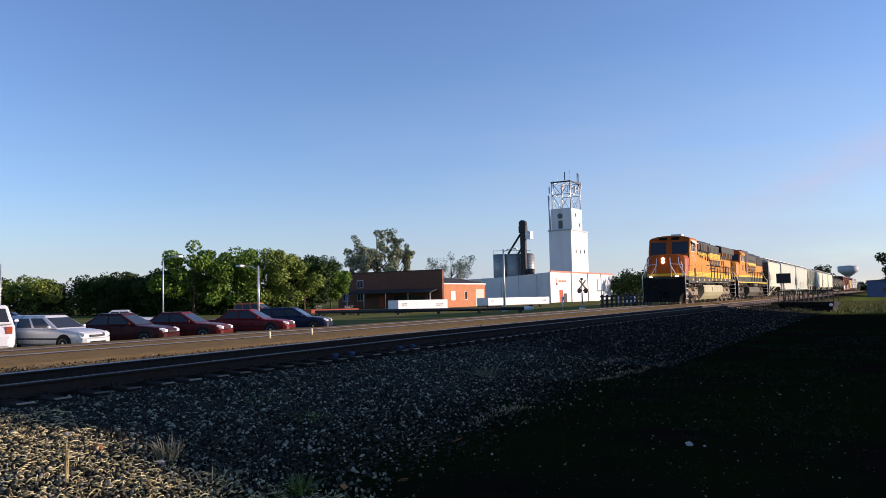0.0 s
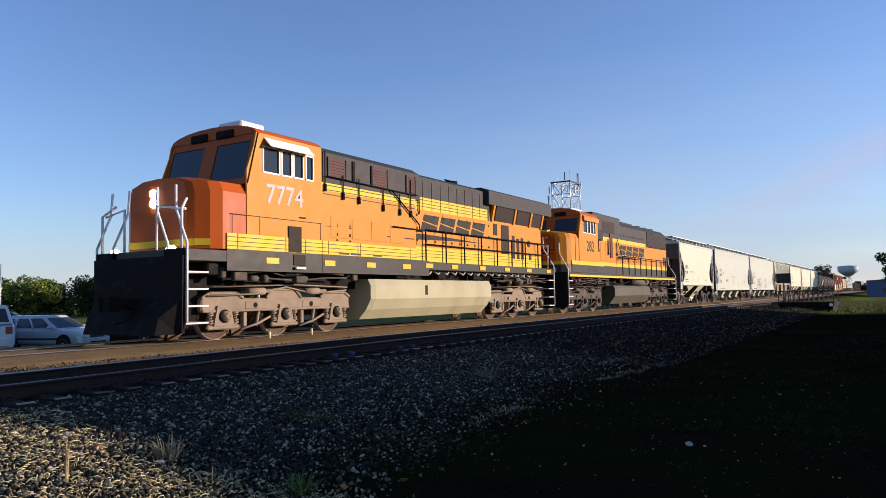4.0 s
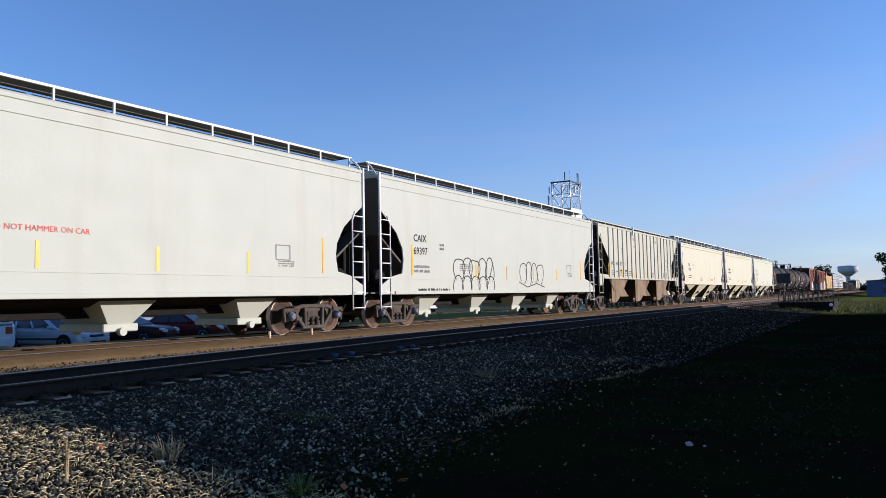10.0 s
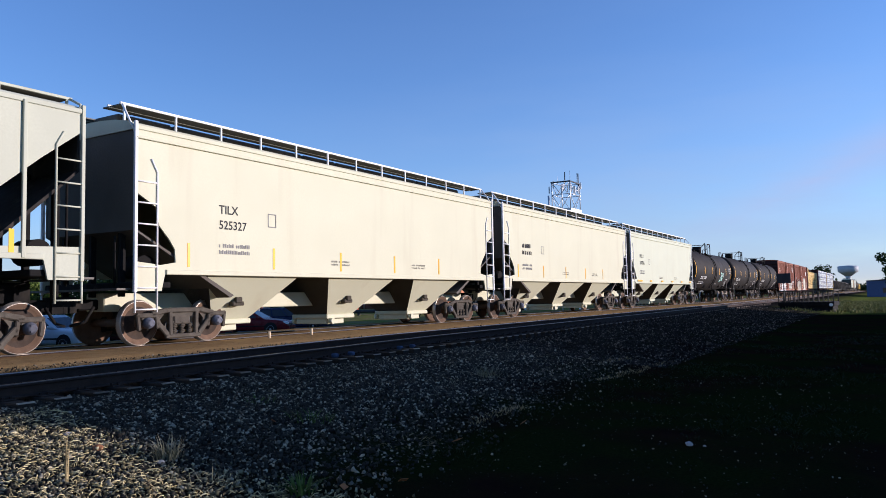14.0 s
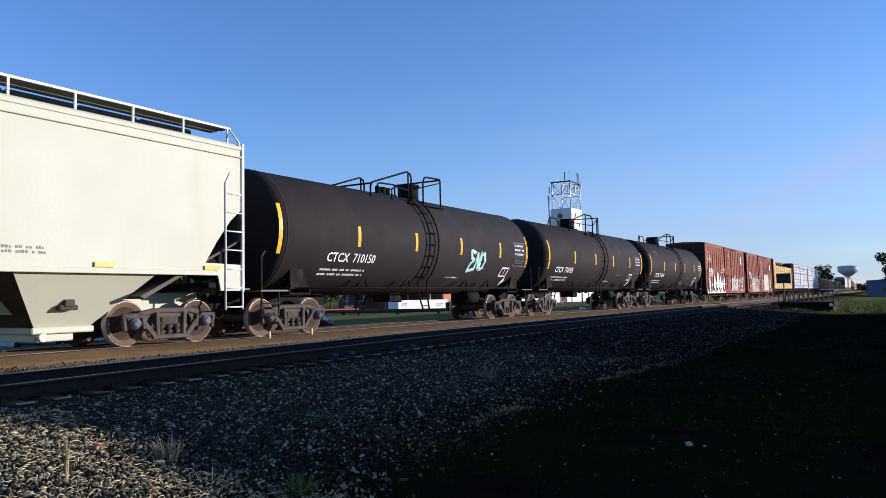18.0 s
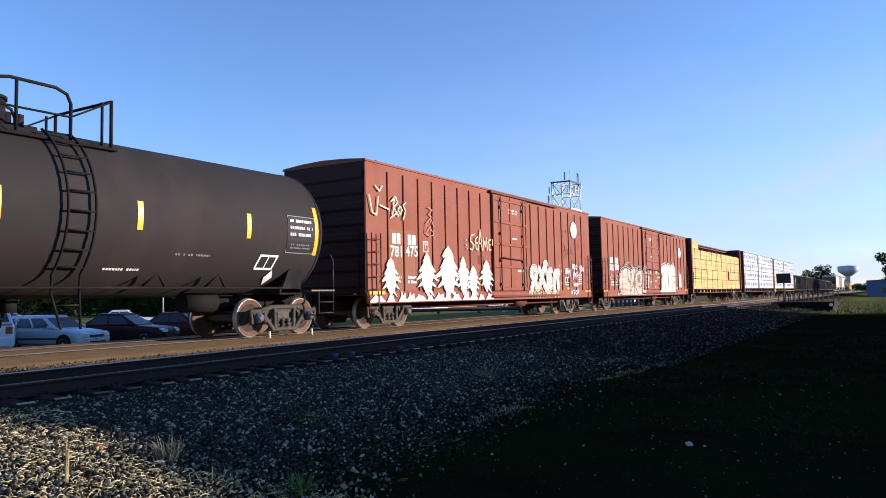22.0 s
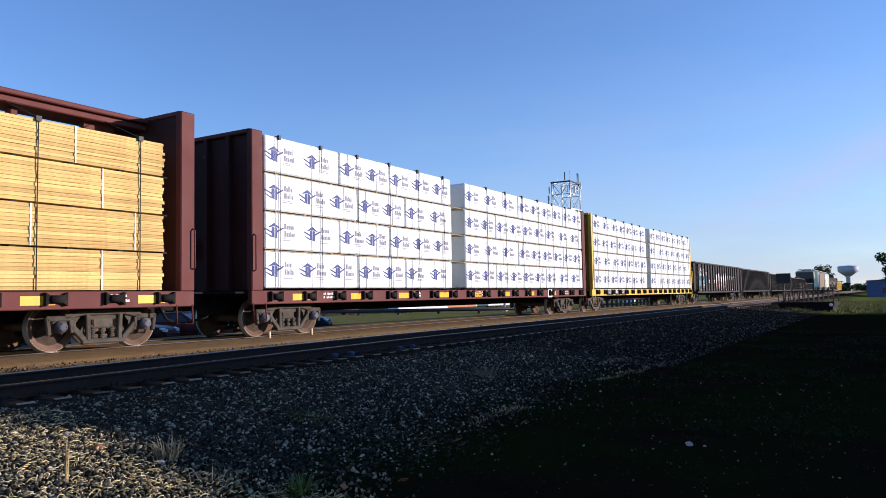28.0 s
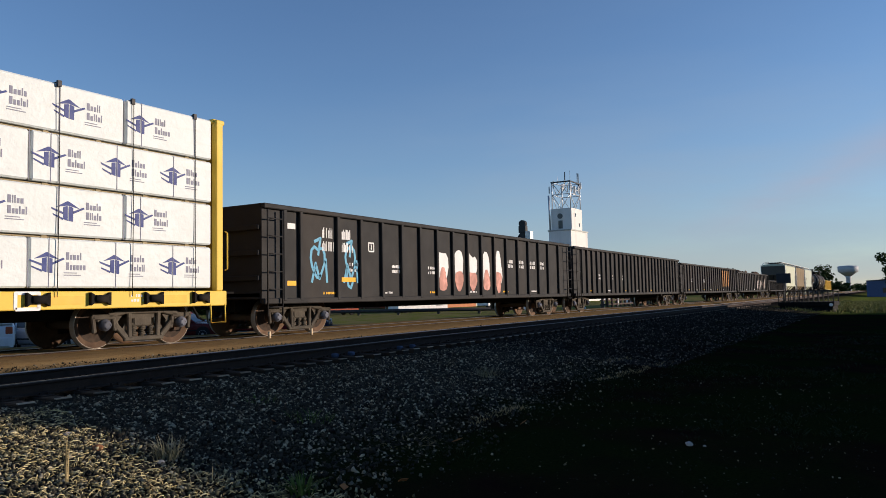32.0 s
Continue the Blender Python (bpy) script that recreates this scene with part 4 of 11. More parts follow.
def low_building(name, x0, x1, y0, y1, h, wall, roof, label):
    s = thing(name, label, "building", "low buildings down the line")
    part("wall", MB().box(x0, x1, y0, y1, TOWN_Z, h, 0.02), wall, s)
    ym = (y0 + y1) / 2
    part("roof", MB().loft([[(x, y0 - 0.2, h), (x, ym, h + (y1 - y0) * 0.03), (x, y1 + 0.2, h)] for x in (x0 - 0.2, x1 + 0.2)]), roof, s)
    part("door", MB().box(x0 - 0.05, x0, ym - 0.6, ym + 0.6, TOWN_Z, 1.1, 0.02), M_darksteel, s)
    for y in (y0 + (y1 - y0) * 0.2, y0 + (y1 - y0) * 0.75):
        part("window", MB().box(x0 - 0.04, x0, y - 0.5, y + 0.5, 0.0, 1.0, 0.02), M_window, s)


low_building("warehouse", 172, 200, -9, 4.2, 2.5, mat("blue_cladding", (0.11, 0.15, 0.27), 0.6, 0, 0.1), M_roofdark, "low blue-grey warehouse at the far verge")


# ---- parked cars ----
CAR_SHAPES = {   # rear and front foot of the glass, rear and front end of the roof, bonnet and boot heights
    "sedan": (-0.365, 0.225, -0.205, 0.045, 0.585, 0.63),
    "wagon": (-0.485, 0.225, -0.435, 0.040, 0.585, 0.64),
    "suv": (-0.492, 0.205, -0.455, 0.070, 0.600, 0.62)}


def parked_car(x, y, heading, L, W, H, kind, paint, label, ground=TOWN_Z):
    c = thing("parked_car", label, "car", "cars in the car park", at=pose(x, y, ground, 0, 0, heading))
    b0, b1, r0, r1, bonnet, boot = CAR_SHAPES[kind]
    belt, sill = 0.635 * H, 0.15 * H
    secs = []
    for u, zt, k in ((-0.50, 0.50, 0.84), (-0.495, boot - 0.06, 0.90), (-0.47, boot - 0.01, 0.95), (-0.40, boot, 0.985), (-0.30, 0.635, 1.0), (0.0, 0.63, 1.0), (0.20, 0.625, 1.0),
                     (0.26, bonnet + 0.02, 0.99), (0.36, bonnet, 0.975), (0.44, bonnet - 0.04, 0.94), (0.48, bonnet - 0.10, 0.88), (0.497, bonnet - 0.20, 0.80)):
        hw, zt, px_ = W / 2 * k, zt * H, u * L
        half = [(hw * 0.93, sill), (hw * 0.985, sill + 0.10), (hw, sill + 0.45 * (zt - sill)), (hw * 0.985, zt - 0.10), (hw * 0.93, zt - 0.015), (hw * 0.70, zt + 0.012)]
        secs.append([(px_, -a, z) for a, z in half] + [(px_, a, z) for a, z in half[::-1]])
    body = part("body", MB().loft(secs), paint, c)
    body.data.polygons.foreach_set("use_smooth", [True] * len(body.data.polygons))
    sub = body.modifiers.new("round", "SUBSURF")
    sub.levels = sub.render_levels = 2
    # painted glasshouse that narrows to the roof, with panes set on its faces
    wb_, wr = W / 2 * 0.92, W / 2 * 0.70
    base = [(b0 * L, -wb_), (b1 * L, -wb_), (b1 * L, wb_), (b0 * L, wb_)]
    roof = [(r0 * L, -wr), (r1 * L, -wr), (r1 * L, wr), (r0 * L, wr)]
    zr = H - 0.07
    inner = [(a * 0.94 + (r0 + r1) / 2 * L * 0.06, b * 0.86) for a, b in roof]
    house = part("glasshouse", MB().loft([[(a, b, belt - 0.03) for a, b in base], [(a, b, zr) for a, b in roof], [(a, b, H) for a, b in inner]]), paint, c, "painted roof and pillars")
    bev = house.modifiers.new("round", "BEVEL")
    bev.width, bev.segments, bev.angle_limit = 0.06, 3, 0.15
    def pane(i, u0, u1, v0, v1, name):
        j = (i + 1) % 4
        P = lambda u, v: Vector((*base[i], belt - 0.03)).lerp(Vector((*base[j], belt - 0.03)), u).lerp(Vector((*roof[i], zr)).lerp(Vector((*roof[j], zr)), u), v)
        q = [P(u0, v0), P(u1, v0), P(u1, v1), P(u0, v1)]
        n = (q[1] - q[0]).cross(q[3] - q[0]).normalized() * 0.008
        part(name, MB().add([p + n for p in q] + [p - n for p in q], [(0, 1, 2, 3), (7, 6, 5, 4), (0, 4, 5, 1), (1, 5, 6, 2), (2, 6, 7, 3), (3, 7, 4, 0)]), M_window, c)
    pane(1, 0.05, 0.95, 0.10, 0.92, "windscreen")
    pane(3, 0.07, 0.93, 0.14, 0.90, "rear_window")
    splits = ((0.10, 0.47), (0.51, 0.90)) if kind == "sedan" else ((0.05, 0.30), (0.34, 0.60), (0.64, 0.92))
    for p, q in splits:
        pane(0, p, q, 0.14, 0.90, "side_window")
        pane(2, 1 - q, 1 - p, 0.14, 0.90, "side_window")
    r = 0.315 if kind != "suv" else 0.37
    for wx in (-0.29 * L, 0.31 * L):
        for s in (-1, 1):
            part("wheel_arch", MB().disc((wx, s * (W / 2 - 0.09), r + 0.02), "y", r * 1.18, 0.192, 22), M_rubber, c)
            w = part("wheel", MB().disc((wx, s * (W / 2 - 0.09), r), "y", r, 0.23, 22), M_rubber, c)
            part("rim", MB().disc((wx, s * (W / 2 + 0.005), r), "y", 0, 0, 18, 0, [(-0.03, r * 0.72), (0.022, r * 0.66), (0.010, r * 0.50), (0.010, r * 0.25), (0.03, r * 0.18)] if s > 0 else [(0.03, r * 0.72), (-0.022, r * 0.66), (-0.010, r * 0.50), (-0.010, r * 0.25), (-0.03, r * 0.18)]), M_chrome, w)
    for s in (-1, 1):
        part("headlamp", MB().loft([[(L * 0.452, s * W * a, (bonnet - b) * H) for a, b in ((0.27, 0.06), (0.435, 0.055), (0.44, 0.15), (0.28, 0.17))], [(L * 0.502, s * W * a, (bonnet - b) * H) for a, b in ((0.24, 0.11), (0.385, 0.11), (0.39, 0.18), (0.25, 0.19))]]), M_trim, c, "clear headlamp")
        part("tail_lamp", MB().box(-L * 0.503, -L * 0.475, s * W * 0.32, s * W * 0.44, 0.44 * H, 0.58 * H, 0.02), M_paint_red, c)
        part("side_mirror", MB().box(L * 0.145, L * 0.17, s * W * 0.49, s * W * 0.57, belt, belt + 0.12, 0.03), paint, c)
        part("side_moulding", MB().box(-L * 0.28, L * 0.26, s * (W / 2 - 0.01), s * (W / 2 + 0.012), 0.33 * H, 0.37 * H, 0.008), M_rubber, c)
    part("bumper", MB().loft([[(u * L, -W * k, z), (u * L, W * k, z), (u * L, W * k, z1), (u * L, -W * k, z1)] for u, k, z, z1 in ((0.455, 0.46, 0.17 * H, 0.36 * H), (0.495, 0.42, 0.17 * H, 0.37 * H), (0.514, 0.34, 0.20 * H, 0.34 * H))]), paint, c)
    part("bumper", MB().loft([[(-u * L, -W * k, z), (-u * L, W * k, z), (-u * L, W * k, z1), (-u * L, -W * k, z1)] for u, k, z, z1 in ((0.46, 0.46, 0.18 * H, 0.37 * H), (0.498, 0.43, 0.18 * H, 0.38 * H), (0.515, 0.36, 0.21 * H, 0.36 * H))]), paint, c)
    part("grille", MB().box(L * 0.497, L * 0.506, -W * 0.20, W * 0.20, 0.385 * H, 0.445 * H, 0.01), M_darksteel, c)
    part("lower_grille", MB().box(L * 0.505, L * 0.518, -W * 0.24, W * 0.24, 0.21 * H, 0.27 * H, 0.01), M_rubber, c)
    part("number_plate", MB().box(-L * 0.522, -L * 0.512, -0.16, 0.16, 0.26 * H, 0.33 * H), M_trim, c)
    if kind != "sedan":
        for s in (-1, 1):
            part("roof_rack", MB().tube([(r0 * L * 0.9, s * wr * 0.8, H + 0.05), (r1 * L * 0.6, s * wr * 0.8, H + 0.05)], 0.018), M_rubber, c)
    return c


P_white = mat("car_white", (0.72, 0.73, 0.74), 0.25, 0, 0.03, 1, 20, spec=0.45)
P_silver = mat("car_silver", (0.55, 0.57, 0.58), 0.3, 0.2, 0.04, 1, 20, spec=0.35)
P_maroon = mat("car_maroon", (0.105, 0.013, 0.012), 0.28, 0, 0.08, 1, 20, spec=0.14)
P_wine = mat("car_wine", (0.046, 0.011, 0.012), 0.28, 0, 0.08, 1, 20, spec=0.14)
P_red = mat("car_red", (0.155, 0.014, 0.016), 0.28, 0, 0.06, 1, 20, spec=0.14)
P_navy = mat("car_navy", (0.016, 0.022, 0.05), 0.28, 0, 0.08, 1, 20, spec=0.14)
parked_car(16.0, 31.0, 62, 4.9, 1.95, 1.95, "suv", P_white, "white sport utility car parked with its tail to the tracks")
parked_car(18.5, 30.6, -78, 4.7, 1.75, 1.48, "wagon", P_silver, "silver station wagon parked at an angle")
parked_car(22.0, 30.7, -66, 4.7, 1.75, 1.47, "sedan", P_wine, "dark wine-coloured sedan parked at an angle")
parked_car(25.6, 31.0, -66, 4.7, 1.75, 1.43, "sedan", P_maroon, "maroon sedan parked at an angle")
parked_car(30.6, 31.4, -64, 4.8, 1.8, 1.45, "sedan", P_red, "dark red sedan parked at an angle")
parked_car(34.9, 32.0, -62, 4.5, 1.75, 1.45, "wagon", P_navy, "navy blue hatchback parked at an angle")
parked_car(34.5, 48.0, -40, 4.6, 1.75, 1.45, "sedan", P_silver, "silver sedan parked in the back row")
parked_car(26.0, 47.5, -40, 4.6, 1.75, 1.5, "wagon", P_navy, "dark wagon parked in the back row")
parked_car(47.8, 48.0, -70, 4.4, 1.75, 1.75, "wagon", mat("car_amber", (0.50, 0.13, 0.03), 0.3), "orange-red station wagon parked in the back row")
parked_car(22.0, 50.0, 60, 4.8, 1.9, 1.9, "suv", P_white, "white van parked in the back row")
parked_car(118, 36.0, 10, 4.6, 1.8, 1.5, "sedan", P_white, "white sedan parked beyond the fence")


# ---- trees ----
def leaf_material(name, lo, hi):
    m = bpy.data.materials.new(name)
    m.use_nodes = True
    N, L = m.node_tree.nodes, m.node_tree.links
    b = N["Principled BSDF"]
    g = N.new("ShaderNodeNewGeometry")
    x = N.new("ShaderNodeMix")
    x.data_type = "RGBA"
    L.new(g.outputs["Random Per Island"], x.inputs[0])
    x.inputs[6].default_value, x.inputs[7].default_value = (*lo, 1), (*hi, 1)
    L.new(x.outputs[2], b.inputs["Base Color"])
    b.inputs["Roughness"].default_value = 0.7
    b.inputs["Specular IOR Level"].default_value = 0.06
    return m


LEAF = leaf_material("leaves_green", (0.045, 0.092, 0.014), (0.155, 0.25, 0.038))
LEAF_Y = leaf_material("leaves_olive", (0.070, 0.110, 0.018), (0.195, 0.245, 0.055))
LEAF_D = leaf_material("leaves_dark", (0.014, 0.030, 0.010), (0.045, 0.075, 0.020))
LEAF_G = leaf_material("leaves_grey_green", (0.15, 0.18, 0.11), (0.30, 0.33, 0.21))


def leaf_cloud(rng, centres, radii, count, size):
    """Small leaf sprays round the given centres: one mesh of quads."""
    k = len(centres)
    idx = rng.integers(0, k, count)
    d = rng.normal(size=(count, 3))
    d /= np.linalg.norm(d, axis=1)[:, None]
    p = np.array(centres)[idx] + d * (np.array(radii)[idx] * rng.uniform(0.55, 1.05, count) ** 0.6)[:, None] * np.array([1, 1, 0.8])
    a = rng.normal(size=(count, 3))
    a /= np.linalg.norm(a, axis=1)[:, None]
    b = np.cross(a, d + 0.4 * rng.normal(size=(count, 3)))
    b /= np.linalg.norm(b, axis=1)[:, None] + 1e-9
    s = size * rng.uniform(0.6, 1.3, count)[:, None]
    q = np.stack([p - a * s, p + b * s * 0.7, p + a * s, p - b * s * 0.7], 1).reshape(-1, 3)
    return q


def tree(x, y, height, radius, m, label, seed, leaves=2200, size=0.26, bare=0.25, sparse=False, base=TOWN_Z):
    rng = np.random.default_rng(seed)
    t = thing("tree", label, "tree", "trees round the car park", at=pose(x, y, base))
    mb = MB()
    tips = []
    th = height * bare
    tr = max(0.12, height * 0.022)
    mb.tube([(0, 0, -0.2), (0.05, 0.03, th), (0.1, 0, height * 0.62), (0.05, 0.05, height * 0.9)], tr, 8, tr * 0.15)
    n = 9 if not sparse else 14
    for i in range(n):
        a = i * 2.4 + rng.uniform(-0.4, 0.4)
        z0 = th + (height * 0.55 - th) * (i / n)
        L = radius * rng.uniform(0.65, 1.0)
        up = height * rng.uniform(0.15, 0.34)
        e = (L * math.cos(a), L * math.sin(a), min(z0 + up, height * 0.95))
        mid = (e[0] * 0.5, e[1] * 0.5, z0 + up * 0.42)
        mb.tube([(0.05, 0.02, z0), mid, e], tr * 0.42, 5, tr * 0.08)
        tips.append(e)
        for k in range(3 if not sparse else 5):
            b = a + rng.uniform(-0.9, 0.9)
            f = rng.uniform(0.45, 0.95)
            s = Vector(mid).lerp(Vector(e), f)
            q = s + Vector((math.cos(b) * L * 0.4, math.sin(b) * L * 0.4, rng.uniform(0.05, 0.22) * height))
            q.z = min(q.z, height * 0.98)
            mb.tube([s, q], tr * 0.16, 4, tr * 0.04)
            tips.append(tuple(q))
    tips.append((0, 0, height * 0.95))
    part("trunk", mb, M_bark, t, "brown trunk and limbs", fix=False)
    cen, rad = [], []
    for p in tips:
        cen.append(p)
        rad.append(radius * (rng.uniform(0.20, 0.36) if not sparse else rng.uniform(0.12, 0.22)))
    if not sparse:
        for i in range(16):
            a, r_ = rng.uniform(0, 6.28), radius * math.sqrt(rng.uniform(0, 0.8))
            cen.append((r_ * math.cos(a), r_ * math.sin(a), height * rng.uniform(bare + 0.08, 0.82)))
            rad.append(radius * rng.uniform(0.25, 0.42))
    q = leaf_cloud(rng, cen, rad, leaves, size)
    me = bpy.data.meshes.new("crown")
    nq = len(q) // 4
    me.from_pydata(q.tolist(), [], np.arange(nq * 4).reshape(-1, 4).tolist())
    me.materials.append(m)
    part("crown", me, None, t, "uneven crown of small leaves")
    return t


TREES = ((67.6, 120.1, 6.3, 4.6, LEAF_Y, "olive-green bushy tree"), (75.6, 116.5, 6.2, 5.6, LEAF_D, "dark rounded tree"), (79.3, 110.4, 7.0, 3.8, LEAF_D, "dark tree with an upright tip"),
         (75.6, 97.0, 6.8, 3.4, LEAF_D, "dark small tree"), (71.4, 84.3, 10.3, 4.2, LEAF, "tall bright green shade tree"), (76.7, 81.5, 9.2, 4.2, LEAF, "broad green shade tree"),
         (80.5, 79.0, 9.3, 4.2, LEAF_Y, "yellow-green shade tree"), (84.0, 77.2, 8.2, 3.9, LEAF_Y, "olive shade tree"), (88.5, 79.0, 8.0, 3.6, LEAF_D, "dark shade tree"),
         (96.0, 84.5, 9.2, 3.6, LEAF_D, "dark tree behind the store"), (101.5, 84.5, 8.0, 3.0, LEAF, "green tree beside the store"), (71.0, 101.0, 6.2, 4.5, LEAF_D, "dark low tree"), (73.0, 91.0, 6.6, 4.0, LEAF_D, "dark dense tree"),
         (69.0, 130.0, 6.0, 5.0, LEAF_D, "dark low tree at the car park's edge"), (80.0, 104.0, 6.6, 4.2, LEAF_D, "dark dense tree"), (92.0, 82.0, 7.5, 3.5, LEAF_D, "dark tree in shade"),
         (58.0, 126.0, 5.6, 4.5, LEAF_Y, "olive bushy tree"))
for i, (x, y, h_, r_, m_, lb) in enumerate(TREES):
    tree(x, y, h_, r_, m_, lb + " behind the car park", 100 + i, 11000, 0.18, 0.14)
for i, (x, y, h_, r_) in enumerate(((133, 105, 13.4, 4.6), (136.2, 99.7, 17.8, 5.0), (141, 98.5, 16.2, 4.0))):
    tree(x, y, h_, r_, LEAF_G, "tall sparse grey-green tree behind the store", 140 + i, 7500, 0.19, 0.2, True)
tree(180, 106, 14.6, 6.0, LEAF_G, "sparse budding tree with thin branches", 151, 3200, 0.17, 0.2, True)
for i, (x, y, h_, r_) in enumerate(((212, 66, 8.0, 4.5), (226.8, 69.4, 9.2, 5.5), (238, 68, 8.5, 5.0), (255, 76, 8.0, 5.0))):
    tree(x + 8, y + 2, h_, r_, LEAF_D, "dark green tree beyond the elevator", 160 + i, 1800, 0.36, 0.15)
for i, (x, y, h_, r_) in enumerate(((371, 27, 12.5, 5.0), (380, 29, 10.5, 5.0), (390, 20, 5.0, 4), (420, 10, 4.2, 5), (425, -2, 5.0, 5), (430, -9, 5.5, 6))):
    tree(x, y, h_, r_, LEAF_D, "distant dark tree down the line", 170 + i, 1500, 0.45, 0.15)
tree(172, -3.6, 9.6, 4.4, LEAF_D, "dark tree at the edge of the verge", 180, 3000, 0.28, 0.15)
tree(178, -9.0, 8.8, 5.0, LEAF_D, "dark tree beside the warehouse", 181, 2500, 0.28, 0.15)


def hedge():
    """Dense dark undergrowth along the far edge of the car park."""
    rng = np.random.default_rng(55)
    line = ((56, 128), (66, 124), (74, 112), (76, 100), (72, 88), (76, 83), (84, 79.5), (95, 82))
    cen, rad = [], []
    for (xa, ya), (xb, yb) in zip(line, line[1:]):
        for k in range(16):
            t = k / 16
            cen.append((xa + (xb - xa) * t + rng.uniform(-1.2, 1.2), ya + (yb - ya) * t + rng.uniform(0, 2.5), TOWN_Z + rng.uniform(0.5, 2.6)))
            rad.append(rng.uniform(1.1, 2.0))
    q = leaf_cloud(rng, cen, rad, 26000, 0.19)
    q[:, 2] = np.maximum(q[:, 2], TOWN_Z)
    me = bpy.data.meshes.new("hedge")
    me.from_pydata(q.tolist(), [], np.arange(len(q)).reshape(-1, 4).tolist())
    me.materials.append(LEAF_D)
    tagged(new("hedge", me), "dense dark undergrowth behind the car park", "shrubs", kind="stuff")


hedge()


def far_woods():
    """A band of distant trees along the horizon, too far to count."""
    rng = np.random.default_rng(77)
    cen, rad = [], []
    for i in range(420):
        a = radians(rng.uniform(-14, 118))
        d = rng.uniform(420, 640)
        h_ = rng.uniform(4, 9)
        cx, cy = d * math.cos(a), d * math.sin(a)
        if abs(cy - 14) < 14:
            continue
        for k in range(3):
            cen.append((cx + rng.uniform(-4, 4), cy + rng.uniform(-4, 4), TOWN_Z + h_ * rng.uniform(0.3, 0.8)))
            rad.append(rng.uniform(2.5, 4.5))
    q = leaf_cloud(rng, cen, rad, 16000, 1.0)
    me = bpy.data.meshes.new("far_woods")
    me.from_pydata(q.tolist(), [], np.arange(len(q)).reshape(-1, 4).tolist())
    me.materials.append(LEAF_D)
    tagged(new("far_woods", me), "distant dark woods along the horizon", "woods", kind="stuff")


far_woods()


def cloud_streak():
    """Thin high cloud in a slanting band, far behind everything else."""
    mb = MB()
    X = 3600.0
    vs, n = [], 24
    for i in range(n + 1):
        t = i / n
        y = -500 + 1900 * t
        mid = 640 - 0.44 * (y + 100)
        for k, dz in enumerate((-190, 190)):
            vs.append((X, y, mid + dz))
    mb.add(vs, [(2 * i, 2 * i + 1, 2 * i + 3, 2 * i + 2) for i in range(n)])
    m = bpy.data.materials.new("thin_cloud")
    m.use_nodes = True
    N, L = m.node_tree.nodes, m.node_tree.links
    N.remove(N["Principled BSDF"])
    tc = N.new("ShaderNodeTexCoord")
    sp = N.new("ShaderNodeSeparateXYZ")
    L.new(tc.outputs["Object"], sp.inputs[0])

    def op(kind, a, b, c=None):
        x = N.new("ShaderNodeMath")
        x.operation = kind
        for i, s in enumerate((a, b, c)):
            if isinstance(s, bpy.types.NodeSocket):
                L.new(s, x.inputs[i])
            elif s is not None:
                x.inputs[i].default_value = s
        return x.outputs[0]

    # distance from the band's middle line, softened and frayed by noise
    mid = op("MULTIPLY_ADD", sp.outputs[1], -0.44, 596.0)
    d = op("DIVIDE", op("ABSOLUTE", op("SUBTRACT", sp.outputs[2], mid), 0.0), 180.0)
    soft = op("SUBTRACT", 1.0, d)
    mp = N.new("ShaderNodeMapping")
    mp.inputs["Rotation"].default_value = (0.41, 0, 0)
    mp.inputs["Scale"].default_value = (1, 0.0016, 0.009)
    L.new(tc.outputs["Object"], mp.inputs[0])
    nz = N.new("ShaderNodeTexNoise")
    nz.inputs["Scale"].default_value, nz.inputs["Detail"].default_value = 1.6, 6
    L.new(mp.outputs[0], nz.inputs["Vector"])
    fade = N.new("ShaderNodeMapRange")
    fade.inputs["From Min"].default_value, fade.inputs["From Max"].default_value = 1250, 300
    L.new(sp.outputs[1], fade.inputs["Value"])
    a = op("MULTIPLY", op("POWER", op("MAXIMUM", soft, 0.0), 1.5), op("MULTIPLY", nz.outputs["Fac"], 0.62))
    a = op("MULTIPLY", a, fade.outputs[0])
    em = N.new("ShaderNodeEmission")
    em.inputs["Color"].default_value = (0.80, 0.84, 1.0, 1)
    em.inputs["Strength"].default_value = 0.46
    tr = N.new("ShaderNodeBsdfTransparent")
    mx = N.new("ShaderNodeMixShader")
    L.new(a, mx.inputs[0])
    L.new(tr.outputs[0], mx.inputs[1])
    L.new(em.outputs[0], mx.inputs[2])
    L.new(mx.outputs[0], N["Material Output"].inputs["Surface"])
    ob = single("cloud_backdrop", mb, m, "thin slanting streak of high cloud", "cloud", kind="structure", fix=False)
    ob.visible_shadow = False


cloud_streak()


